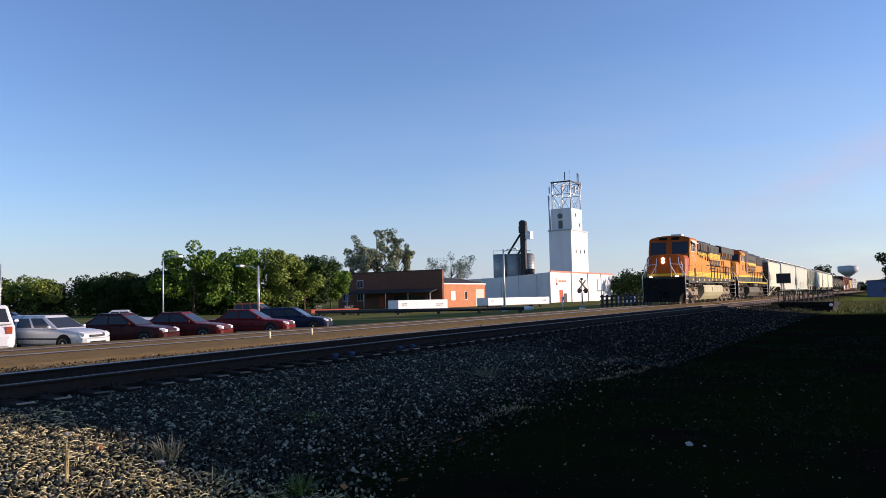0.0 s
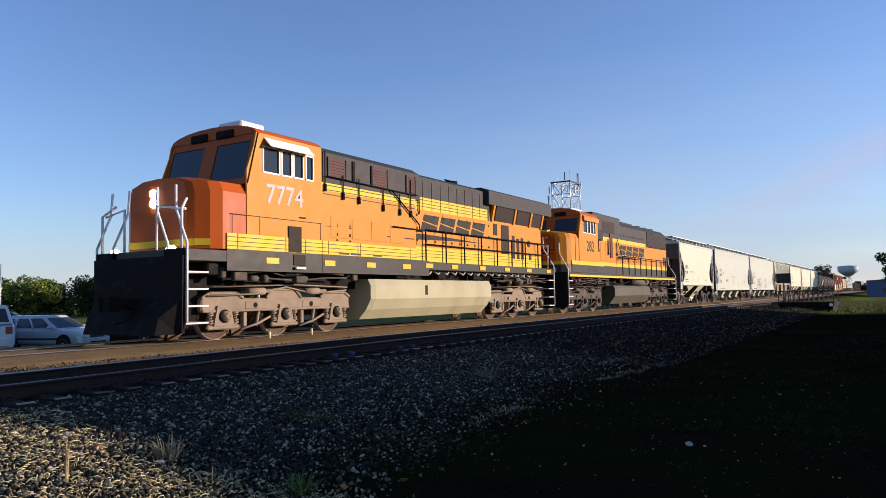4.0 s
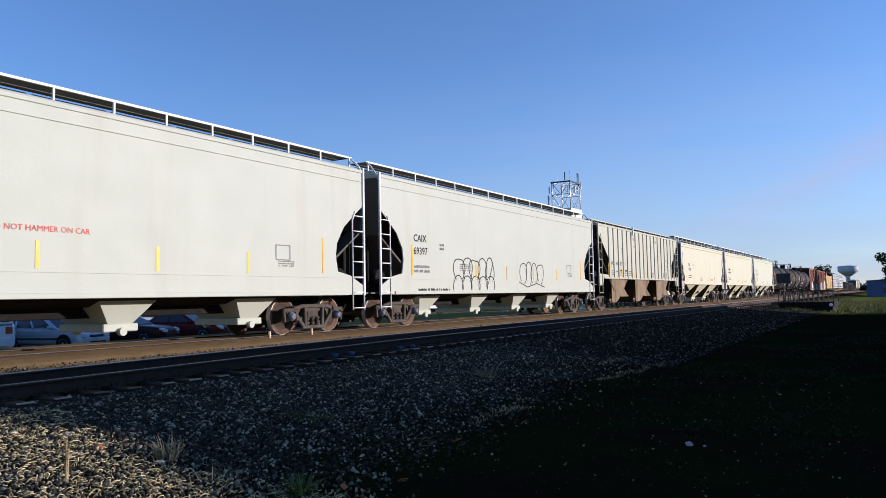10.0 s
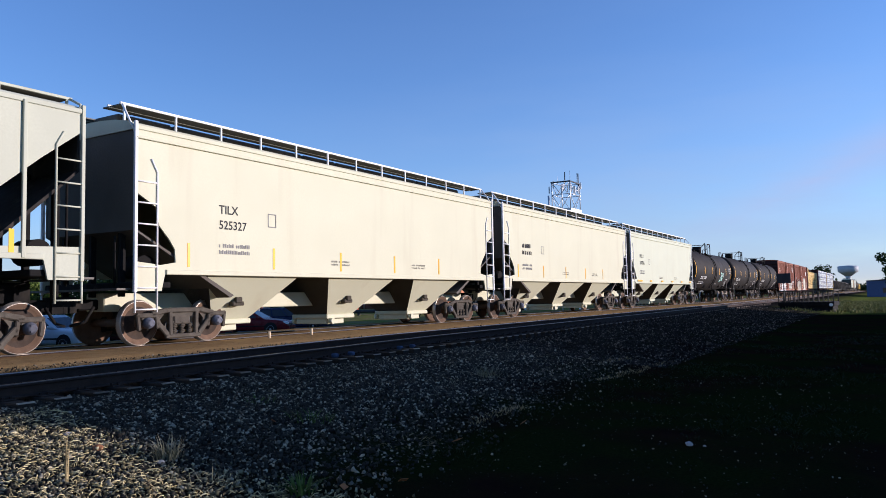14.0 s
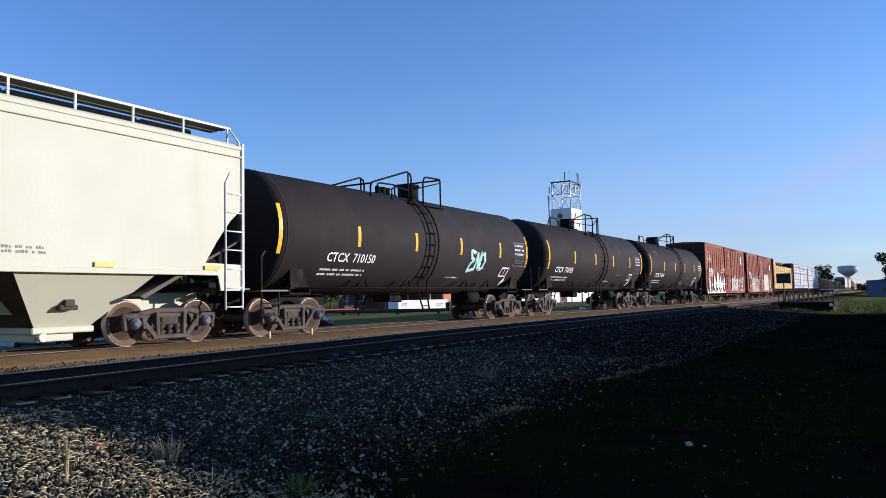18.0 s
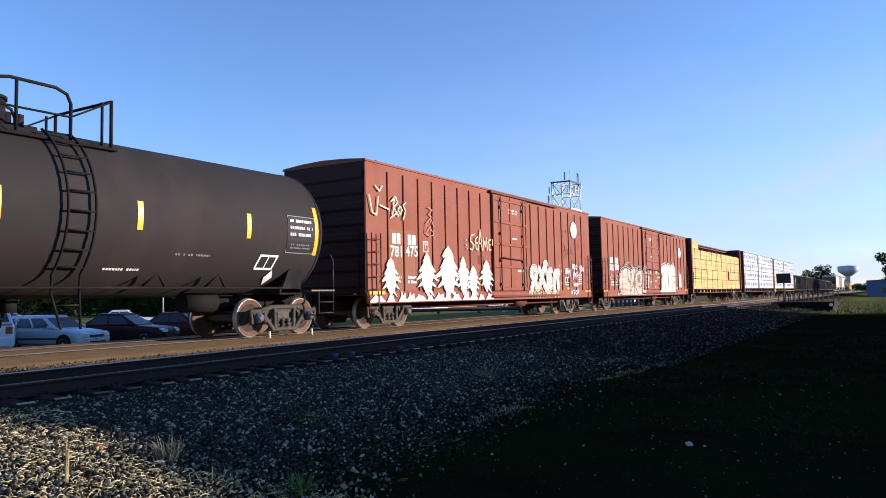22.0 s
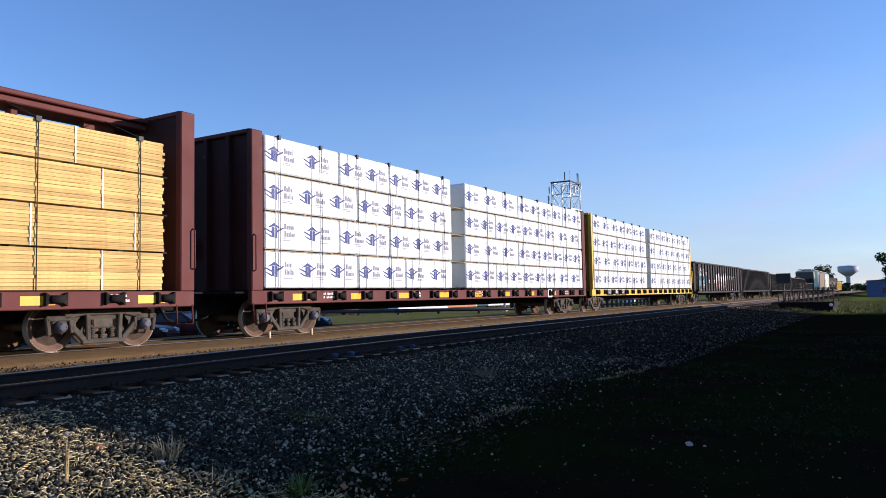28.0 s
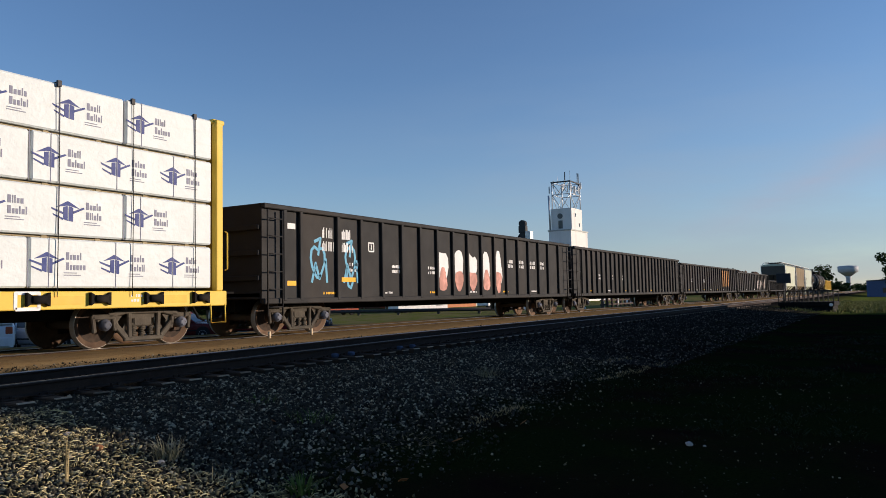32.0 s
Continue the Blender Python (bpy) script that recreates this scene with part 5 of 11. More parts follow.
def haze_glow():
    """Glowing shell that paints thin haze round the horizon, far behind everything else, thicker towards the sun's
    side.
    """
    R, n = 4200.0, 40
    vs = []
    for i in range(n + 1):
        a = radians(-40 + 150 * i / n)
        for z in (-40.0, 900.0, 2200.0):
            vs.append((R * math.cos(a), R * math.sin(a), z))
    mb = MB().add(vs, [(3 * i + k, 3 * i + k + 1, 3 * i + k + 4, 3 * i + k + 3) for i in range(n) for k in (0, 1)], True)
    m = bpy.data.materials.new("painted_haze")
    m.use_nodes = True
    N, L = m.node_tree.nodes, m.node_tree.links
    N.remove(N["Principled BSDF"])
    tc = N.new("ShaderNodeTexCoord")
    sp = N.new("ShaderNodeSeparateXYZ")
    L.new(tc.outputs["Object"], sp.inputs[0])

    def step(src, lo, hi, t0=0.0, t1=1.0):
        r = N.new("ShaderNodeMapRange")
        r.interpolation_type = "SMOOTHSTEP"
        for k, v in (("From Min", lo), ("From Max", hi), ("To Min", t0), ("To Max", t1)):
            r.inputs[k].default_value = v
        L.new(src, r.inputs["Value"])
        return r.outputs[0]

    def mul(a, b):
        x = N.new("ShaderNodeMath")
        x.operation = "MULTIPLY"
        L.new(a, x.inputs[0])
        L.new(b, x.inputs[1])
        return x.outputs[0]

    mp = N.new("ShaderNodeMapping")
    mp.inputs["Rotation"].default_value = (0.25, 0, 0)
    mp.inputs["Scale"].default_value = (0.0006, 0.0009, 0.0042)
    L.new(tc.outputs["Object"], mp.inputs[0])
    nz = N.new("ShaderNodeTexNoise")
    nz.inputs["Scale"].default_value, nz.inputs["Detail"].default_value = 1.3, 7
    L.new(mp.outputs[0], nz.inputs["Vector"])
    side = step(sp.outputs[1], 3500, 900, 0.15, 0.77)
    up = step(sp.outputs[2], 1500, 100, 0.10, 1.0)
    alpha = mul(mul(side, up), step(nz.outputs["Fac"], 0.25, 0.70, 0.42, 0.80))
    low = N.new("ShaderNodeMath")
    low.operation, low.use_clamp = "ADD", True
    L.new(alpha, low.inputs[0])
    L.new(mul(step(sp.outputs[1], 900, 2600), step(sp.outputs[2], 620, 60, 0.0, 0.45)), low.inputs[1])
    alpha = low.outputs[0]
    # own glow of the shell, set to even out the sky's tone
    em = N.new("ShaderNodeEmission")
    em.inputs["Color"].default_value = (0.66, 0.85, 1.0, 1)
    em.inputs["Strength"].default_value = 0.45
    tr = N.new("ShaderNodeBsdfTransparent")
    mx = N.new("ShaderNodeMixShader")
    L.new(alpha, mx.inputs[0])
    L.new(tr.outputs[0], mx.inputs[1])
    L.new(em.outputs[0], mx.inputs[2])
    L.new(mx.outputs[0], N["Material Output"].inputs["Surface"])
    ob = single("haze_backdrop", mb, m, "glowing backdrop that paints pale haze above the horizon", "haze", kind="structure", fix=False)
    ob.visible_shadow = False


haze_glow()


# ---- covered hoppers ----
def hopper(x0, x1, label, paint, kind, marks, end_cut, bays, sill, side_top=4.33, walk_z=4.84, bay_paint=None, ribs=(), posts=12, seed=1):
    """A covered hopper car. end_cut: the opening in each side's end, as (offset from the end, height) points from top to bottom."""
    c, h, xc = start_car("covered_hopper_car", x0, x1, label)
    bay_paint = bay_paint or paint
    zl, zs = sill                      # low end of the sill at the ends, and its height along the side
    foot = 0.62
    left = [(-h + a, z) for a, z in end_cut]
    right = [(h - a, z) for a, z in end_cut]
    out = [(-h, side_top), (h, side_top)] + right + [(h, zs + 0.25), (h, zl), (h - foot, zl), (h - foot - 0.08, zs), (-h + foot + 0.08, zs), (-h + foot, zl), (-h, zl), (-h, zs + 0.25)] + left[::-1]
    for s in (-1, 1):
        part("side_sheet", MB().plate(out, "y", s * 1.51, s * 1.55), paint, c)
        # upper flange and lower side sill
        mb = MB().box(-h, h, s * 1.535, s * 1.575, side_top - 0.06, side_top + 0.03, 0.01)
        mb.box(-h + foot + 0.1, h - foot - 0.1, s * 1.545, s * 1.585, zs, zs + 0.10, 0.01)
        part("side_sill", mb, paint, c)
        if ribs:
            rb = MB()
            for a in ribs:
                rb.box(a - xc - 0.035, a - xc + 0.035, s * 1.55, s * 1.60, zs + 0.02, side_top - 0.02, 0.008)
            part("rib", rb, paint, c)
        for e in (-1, 1):
            st = MB()
            y = s * 1.56
            st.box(e * h - 0.035, e * h + 0.035, y - 0.03, y + 0.03, zl - 0.02, side_top + 0.1, 0.008)
            la = e * (h - 0.50)
            st.tube([(la, y, zl - 0.42), (la, y, zs + 2.05), (la + e * 0.14, y, zs + 2.3)], 0.022)
            st.tube([(e * h, y, zl), (e * h, y, zl - 0.42)], 0.022)
            lad = part("ladder", st, M_white if kind != "ribbed" else M_greyhop, c, "steel side ladder")
            rung = MB().tube([(e * h, y, 0), (la, y, 0)], 0.017).mesh("rung", M_white if kind != "ribbed" else M_greyhop)
            for i in range(7):
                part("rung", rung, None, lad).matrix_basis = pose(0, 0, zl - 0.36 + i * 0.42)
    # roof, end walls and slope sheets
    secs = []
    for x in (-h, h):
        secs.append([(x, 1.53 * math.cos(a), side_top + 0.26 * math.sin(a)) for a in [math.pi * k / 10 for k in range(11)]] + [(x, -1.50, side_top - 0.05), (x, 1.50, side_top - 0.05)])
    part("roof", MB().loft(secs, False), paint, c)
    for e in (-1, 1):
        mb = MB()
        mb.plate([(-1.5, end_cut[0][1] - 0.75), (1.5, end_cut[0][1] - 0.75), (1.5, side_top + 0.02)] + [(1.5 * math.cos(a), side_top + 0.24 * math.sin(a)) for a in [math.pi * k / 8 for k in range(1, 8)]] + [(-1.5, side_top + 0.02)], "x", e * (h - 0.03), e * (h - 0.07))
        # end shade put into the colour; ribbed cars take the darker casting paint
        part("end_wall", mb, M_carend_shade if kind != "ribbed" else M_truck_dark, c, "grimy steel end wall with shade in its colour")
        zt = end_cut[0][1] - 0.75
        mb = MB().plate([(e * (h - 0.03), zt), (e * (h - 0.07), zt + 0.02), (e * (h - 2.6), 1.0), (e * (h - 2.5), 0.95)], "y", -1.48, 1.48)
        part("slope_sheet", mb, M_carend_shade if kind != "ribbed" else M_truck_dark, c)
        mb = MB()
        for y in (-0.95, 0.0, 0.95):
            mb.box(e * (h - 0.20), e * (h - 0.08), y - 0.05, y + 0.05, 1.0, zt + 0.1, 0.01)
        mb.box(e * (h - 0.9), e * (h - 0.02), -1.48, 1.48, zl + 0.06, zl + 0.18, 0.015)
        mb.disc((e * (h - 0.55), -0.9, zl + 0.5), "y", 0.24, 0.5, 16)
        mb.tube([(e * (h + 0.05), -1.0, 1.2), (e * (h + 0.05), -1.0, zt - 0.1)], 0.022)
        part("end_frame", mb, M_black, c, "shaded end posts and brake gear")
        pl = MB().box(e * h, e * (h + 0.32), -1.45, 1.45, zl + 0.02, zl + 0.06)
        part("end_platform", pl, M_walk, c)
    # running boards on brackets along both edges of the roof, and the hatch covers between them
    mb = MB()
    for s in (-1, 1):
        for y in (0.72, 1.12):
            mb.box(-h - 0.05, h + 0.05, s * y - 0.022, s * y + 0.022, walk_z - 0.05, walk_z, 0.006)
        for i in range(posts + 1):
            x = -h + 0.05 + (2 * h - 0.1) * i / posts
            zr = side_top + 0.16
            mb.box(x - 0.022, x + 0.022, s * 1.12 - 0.02, s * 1.12 + 0.02, zr, walk_z - 0.05, 0.004)
        for e in (-1, 1):
            mb.tube([(e * h, s * 1.12, walk_z - 0.03), (e * (h + 0.04), s * 1.40, side_top + 0.15), (e * h, s * 1.52, side_top - 0.1)], 0.025)
    part("running_board_frame", mb, M_white if kind != "ribbed" else M_greyhop, c)
    mb = MB()
    for s in (-1, 1):
        mb.box(-h, h, s * 0.50, s * 1.10, walk_z - 0.045, walk_z - 0.02)
    part("running_board", mb, M_walk, c, "grey steel grating running board")
    n = 10
    for i in range(n):
        a = -h + 0.4 + (2 * h - 0.8) * i / n
        # hatch colour is dark for the shade between the running boards
        part("hatch_cover", MB().box(a, a + (2 * h - 0.8) / n - 0.06, -0.42, 0.42, side_top + 0.2, walk_z - 0.04, 0.04), M_carend_shade, c)
    # discharge bays
    for b0, b1, zb in bays:
        m = (b0 + b1) / 2 - xc
        w = (b1 - b0) / 2
        mb = MB()
        if kind == "centerflow":
            top = [(m - w, -1.0, zs - 0.02), (m + w, -1.0, zs - 0.02), (m + w, 1.0, zs - 0.02), (m - w, 1.0, zs - 0.02)]
            low = [(m - 0.28, -0.72, zb + 0.18), (m + 0.28, -0.72, zb + 0.18), (m + 0.28, 0.72, zb + 0.18), (m - 0.28, 0.72, zb + 0.18)]
        else:
            ys = 1.30 if kind == "ribbed" else 1.47
            ww = w if kind != "ribbed" else w - 0.9
            top = [(m - w, -ys, zs + 0.02), (m + ww, -ys, zs + 0.02), (m + ww, ys, zs + 0.02), (m - w, ys, zs + 0.02)]
            yb, wb, zo = (0.60, 0.56, zb + 0.15) if kind == "bay" else (0.98, 0.42, zb + 0.12)
            low = [(m - wb, -yb, zo), (m + wb, -yb, zo), (m + wb, yb, zo), (m - wb, yb, zo)]
        mb.loft([low, top])
        # end faces of a bay take the colour that holds their shade
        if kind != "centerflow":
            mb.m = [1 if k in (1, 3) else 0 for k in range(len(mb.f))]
        bay = part("discharge_bay", mb, [bay_paint, M_bay_shade] if kind != "centerflow" else bay_paint, c)
        if kind == "bay":
            # shaker bracket on the sloping side, and a valve under the gate
            for s in (-1, 1):
                g = MB().box(m - 0.34, m + 0.02, s * 0.90, s * 1.06, 0.76, 0.86, 0.02)
                g.box(m - 0.26, m - 0.06, s * 0.88, s * 1.09, 0.82, 0.96, 0.02)
                part("shaker_bracket", g, M_bay_shade, bay)
        if kind == "ribbed":
            for s in (-1, 1):
                part("bay_side_sheet", MB().plate([(m - w, zs), (m + w, zs), (m + w - 0.72, 1.14), (m + w - 0.05, 0.74), (m - 0.05, 0.70), (m - 0.42, 0.52), (m - 0.75, 0.40), (m - w - 0.02, 0.42)], "y", s * 1.44, s * 1.48), bay_paint, bay, "rusty brown bay side")
                part("bay_flange", MB().box(m - 0.1, m + w - 0.08, s * 1.44, s * 1.52, 0.70, 0.76, 0.01), bay_paint, bay)
        yy = low[2][1]
        if kind == "bay":
            g = MB().box(m - 0.62, m + 0.62, -yy - 0.05, yy + 0.05, zb + 0.03, zb + 0.15, 0.02)
            g.box(m - 0.55, m + 0.25, -yy + 0.05, yy - 0.05, zb - 0.12, zb + 0.03, 0.02)
        else:
            g = MB().box(m - 0.40, m + 0.40, -yy - 0.03, yy + 0.03, zb + 0.02, zb + 0.18, 0.02)
        for s in (-1, 1):
            g.disc((m - 0.45, s * (yy + 0.08), zb - 0.03) if kind == "bay" else (m, s * (yy + 0.05), zb + 0.02), "y", 0.085, 0.12, 10)
        part("outlet_gate", g, bay_paint if kind != "ribbed" else M_bay_shade, bay, "sliding outlet gate")
    # centre sill and air gear between the bays
    mb = MB().box(-h + 0.2, h - 0.2, -0.30, 0.30, zl - 0.40, zl - 0.02, 0.02)
    # extra black block behind ribbed bays stands in for the shade in their gaps
    if kind == "ribbed":
        mb.box(-h + 2.2, h - 2.2, -0.5, 0.5, 0.86, zs, 0.02)
    if kind == "centerflow":
        secs = [[(x, 1.45 * math.cos(a), zs + 0.35 + 0.55 * math.sin(a) * (1 if a < 0 else 0.2)) for a in [-math.pi * k / 8 for k in range(9)]] for x in (-h + 1.6, h - 1.6)]
        mb.loft(secs)
    part("centre_sill", mb, paint if kind == "bay" else M_black, c)
    tw = 1.55
    truck(c, -h + tw, M_truck, 1.778)
    truck(c, h - tw, M_truck, 1.778)
    couplers(c, h)
    # reporting marks and small print
    (mk, nm, mx, mz, sz) = marks
    if nm:
        lettering(mk, mx - xc, mz + sz * 1.25, sz, M_ink, c, label="black stencilled reporting mark")
        lettering(nm, mx - xc, mz, sz, M_ink, c, label="black stencilled car number")
    elif mk:
        for word, x in ((mk, mx), ("HX", mx + 0.80), ("473", mx + 1.50), ("11", mx + 2.34)):
            lettering(word, x - xc, mz, sz, M_ink, c, y=-1.5545, label="black stencilled reporting mark")
    else:
        bars(c, mx - xc, mz, 0.9, sz * 2, 2, M_ink, name="car_mark", seed=seed + 8)
    if kind != "ribbed":
        bars(c, mx - xc, mz - 0.55, 0.9, 0.28, 2, M_inkgrey, seed=seed)
    return c, h, xc


CUT_A = ((0.0, 3.78), (0.35, 3.40), (0.82, 2.95), (1.10, 2.46), (1.06, 1.95), (0.98, 1.66), (0.60, 1.60))
CUT_C = ((0.0, 3.98), (0.22, 3.74), (0.58, 3.30), (1.10, 2.88), (1.36, 2.46), (1.32, 2.02), (0.95, 1.63), (0.60, 1.57))
CUT_F = ((0.0, 3.45), (0.35, 3.20), (0.85, 2.80), (1.15, 2.35), (1.20, 2.0), (1.12, 1.60), (0.60, 1.50))
CUT_T = ((0.0, 3.05), (0.50, 2.77), (0.55, 2.42), (0.80, 2.15), (0.94, 1.95), (0.96, 1.68), (0.60, 1.62))
CUT_M = ((0.0, 2.95), (0.35, 2.65), (0.75, 2.15), (1.05, 1.70))
CUT_W = ((0.0, 4.02), (0.77, 3.42), (1.64, 2.68), (1.66, 1.85))

# two-bay hopper behind the locomotives
c, h, xc = hopper(95.1, 106.2, "cream two-bay covered hopper car with black reporting marks", M_cream2, "bay", ("CRDX", "21595", 96.65, 2.10, 0.33), CUT_C,
                  ((97.66, 99.83, 0.33), (101.28, 103.3, 0.33)), (1.10, 1.36), posts=9)
for x, z0, z1 in ((96.56, 1.72, 2.62), (98.88, 1.62, 2.05), (100.78, 1.62, 2.0), (102.7, 1.62, 1.95)):
    stripe(c, x - xc, x - xc + 0.09, z0, z1, M_reflect)
strokes(c, [blob(99.35 - xc, 2.35, 0.15, 0.15, 20, 0)], 0.010, M_inkfaint, name="round_stencil")
bars(c, 98.3 - xc, 2.2, 0.28, 0.22, 2, M_inkgrey, name="small_placard", seed=4)
bars(c, 103.25 - xc, 1.68, 0.45, 0.16, 2, M_inkgrey, seed=5)

# two long four-outlet centre-flow hoppers
for (x0, x1, mk, nm, mx, paint, lab, sd) in (
        (107.2, 124.6, "ACFX", "65436", 109.05, M_cream, "long cream centre-flow covered hopper car, weathered pale stripes", 6),
        (125.45, 143.2, "CAIX", "69397", 127.2, M_cream, "long off-white covered hopper car with outlined graffiti", 7)):
    mid = (x0 + x1) / 2
    c, h, xc = hopper(x0, x1, lab, paint, "centerflow", (mk, nm, mx, 2.14, 0.32), CUT_F,
                      [(mid + o - 0.68, mid + o + 0.68, 0.28) for o in (-5.3, -1.8, 1.7, 5.2)], (0.98, 0.97), 4.42, 4.88, posts=14, seed=sd)
    stripe(c, -h, h, 4.11, 4.13, paint, y=-1.57, name="seam_bead")
    stripe(c, 1.62 - h, 1.70 - h, 1.55, 2.5, M_reflect)
    stripe(c, -h, h, 1.43, 1.45, paint, y=-1.56, name="seam_bead")
    for k in range(4):
        stripe(c, -h + 5.72 + 2.44 * k, -h + 5.79 + 2.44 * k, 1.50, 1.98, M_reflect)
    stripe(c, h - 1.75, h - 1.68, 1.55, 2.45, M_reflect)
    strokes(c, [[(h - 3.43, 1.84), (h - 2.95, 1.84), (h - 2.95, 2.19), (h - 3.43, 2.19), (h - 3.43, 1.84)]], 0.012, M_inkgrey, name="stencil_square")
    if mk == "ACFX":
        lettering("DO NOT HAMMER ON CAR", 114.55 - xc, 2.11, 0.145, M_redpaint, c, label="small red stencilled warning")
    bars(c, -h + 3.3, 2.35, 0.28, 0.25, 2, M_inkgrey, name="small_placard", seed=sd)
    bars(c, h - 3.35, 1.66, 0.55, 0.16, 3, M_inkfaint, seed=sd + 1)
    bars(c, -h + 4.6, 1.72, 0.8, 0.26, 4, M_inkgrey, seed=sd + 5)
    bars(c, -h + 2.0, 1.03, 1.9, 0.12, 1, M_ink if mk == "CAIX" else M_inkgrey, name="builder_print", seed=sd + 2)
    if mk == "CAIX":
        ln = []
        for k in range(5):
            ln.append(blob(130.0 + 0.56 * k - xc, 1.78, 0.36, 0.42, seed=k, a0=-60, a1=240))
            ln.append(blob(129.95 + 0.58 * k - xc, 1.22, 0.33, 0.36, seed=k + 9, a0=-20, a1=200))
        ln.append([(132.5 - xc, 2.1), (132.3 - xc, 1.7), (132.1 - xc, 1.3)])
        strokes(c, ln, 0.018, M_ink, label="black outlined bubble-letter graffiti")
        ln = []
        for k in range(4):
            ln.append(blob(135.1 + 0.55 * k - xc, 1.75, 0.30, 0.45, seed=k + 20, a0=-70, a1=230))
        ln.append([(134.7 - xc, 1.4), (135.5 - xc, 1.2), (136.4 - xc, 1.35), (137.2 - xc, 1.2)])
        strokes(c, ln, 0.017, M_ink, label="thin outlined graffiti")

# ribbed grey three-bay hopper
RIBS = [145.8 + 0.79 * k for k in range(18)]
c, h, xc = hopper(144.2, 160.3, "grey ribbed three-bay covered hopper car with rusty bays", M_greyhop, "ribbed", ("WC", "", 146.12, 2.33, 0.27), CUT_W,
                  ((146.35, 149.15, 0.33), (150.58, 153.55, 0.33), (155.02, 157.95, 0.33)), (1.30, 1.65), 4.40, 4.72, M_dirtyhop, RIBS, 13, seed=9)
for x in (145.7, 148.0, 150.2, 153.0, 156.0, 159.0):
    stripe(c, x - xc, x - xc + 0.09, 1.72, 2.45 if x < 146 else 2.15, M_yellow, y=-1.553)
for x, z in ((147.62, 2.12), (148.45, 2.12)):
    fill(c, blob(x + 0.22 - xc, z, 0.22, 0.05, 14, 0.05, 3)[:-1], M_ink, y=-1.5535, name="painted_out_mark", label="black painted-out mark")
strokes(c, [[(146.90 - xc, 2.06), (147.25 - xc, 2.06), (147.25 - xc, 1.74), (146.95 - xc, 1.74)]], 0.02, M_ink, y=-1.5535, name="stencil_square")
for x, w in ((146.2, 0.35), (147.65, 0.45), (148.5, 0.45), (149.2, 0.5), (153.8, 0.5), (156.4, 0.3), (157.0, 0.3)):
    bars(c, x - xc, 1.8, w, 0.32, 3, M_ink if x > 156 else M_inkgrey, y=-1.553, seed=int(x))

# rust where the paint has flaked below the roof edge
M_flake = mat("rust_flake", (0.13, 0.06, 0.03), 0.85, 0, 0.3, 6, 40)
rnd = random.Random(17)
for x, z, n in ((150.2, 4.15, 9), (150.5, 3.5, 3), (148.0, 3.2, 3), (154.8, 4.2, 4), (157.3, 2.9, 3), (152.0, 1.95, 4)):
    for k in range(n):
        a, b = x + rnd.uniform(-0.2, 0.2), z + rnd.uniform(-0.35, 0.15)
        fill(c, blob(a - xc, b, rnd.uniform(0.01, 0.06), rnd.uniform(0.015, 0.07), 9, 0.3, k)[:-1], M_flake, y=-1.5535, name="rust_patch")
part("roof_bracket", MB().box(149.96 - xc, 150.06 - xc, -1.64, -1.55, 4.15, 4.62, 0.01), M_white, c, "pale bent bracket at the roof edge")

# three smooth-sided three-bay hoppers
for (x0, x1, mk, nm, mx, mz, sz, paint, lab, sd) in (
        (161.5, 176.6, "TILX", "525327", 163.6, 2.40, 0.27, M_cream3, "cream three-bay covered hopper car with small black marks", 11),
        (177.6, 192.85, "", "", 179.3, 2.40, 0.27, M_cream3, "off-white three-bay covered hopper car with clean sides", 12),
        (193.85, 208.85, "MULX", "200056", 195.58, 2.49, 0.31, M_cream2, "pale cream three-bay covered hopper car with orange reflectors", 13)):
    mid = (x0 + x1) / 2
    c, h, xc = hopper(x0, x1, lab, paint, "bay", (mk, nm, mx, mz, sz), CUT_M if mk == "MULX" else CUT_T,
                      [(x0 + 1.86, x0 + 4.74, 0.30), (x0 + 5.88, x0 + 8.90, 0.30), (x0 + 9.93, x0 + 12.80, 0.30)], (1.10, 1.43), 4.34, 4.88, posts=12, seed=sd)
    if mk == "MULX":
        for k, w in enumerate((0.95, 0.42, 0.42, 0.42, 0.42, 0.42)):
            stripe(c, 195.0 + k * 2.55 - xc, 195.0 + k * 2.55 + w - xc, 1.55, 1.64, M_reflect, y=-1.59)
    else:
        for k in range(5):
            stripe(c, 163.0 - 161.75 - h + 2.5 * k, 163.07 - 161.75 - h + 2.5 * k, 1.6, 2.1, M_reflect)
    for y in (-1.575, 1.575):
        part("seam_bead", MB().box(-h, h, y - 0.02, y + 0.02, 4.10, 4.14, 0.01), paint, c)
    strokes(c, [[(3.6 - h, 2.6), (3.85 - h, 2.6), (3.85 - h, 2.9), (3.6 - h, 2.9), (3.6 - h, 2.6)]], 0.012, M_inkgrey, name="stencil_square")
    for k in (5.9, 9.7):
        bars(c, -h + k, 1.72, 0.75, 0.16, 2, M_inkfaint, seed=sd + int(k))


# ---- tank cars ----
M_teal = mat("spray_teal", (0.25, 0.62, 0.55), 0.5)
M_spraywhite = mat("spray_white", (0.74, 0.74, 0.72), 0.6, 0, 0.1, 3, 14)
M_sprayblack = mat("spray_black", (0.03, 0.03, 0.03), 0.6)
M_spraycream = mat("spray_cream", (0.70, 0.55, 0.36), 0.6)
M_spraygrey = mat("spray_silver", (0.50, 0.47, 0.44), 0.55, 0, 0.25, 2.5, 9, 0, (0.36, 0.16, 0.12), 0.5, 3.0)


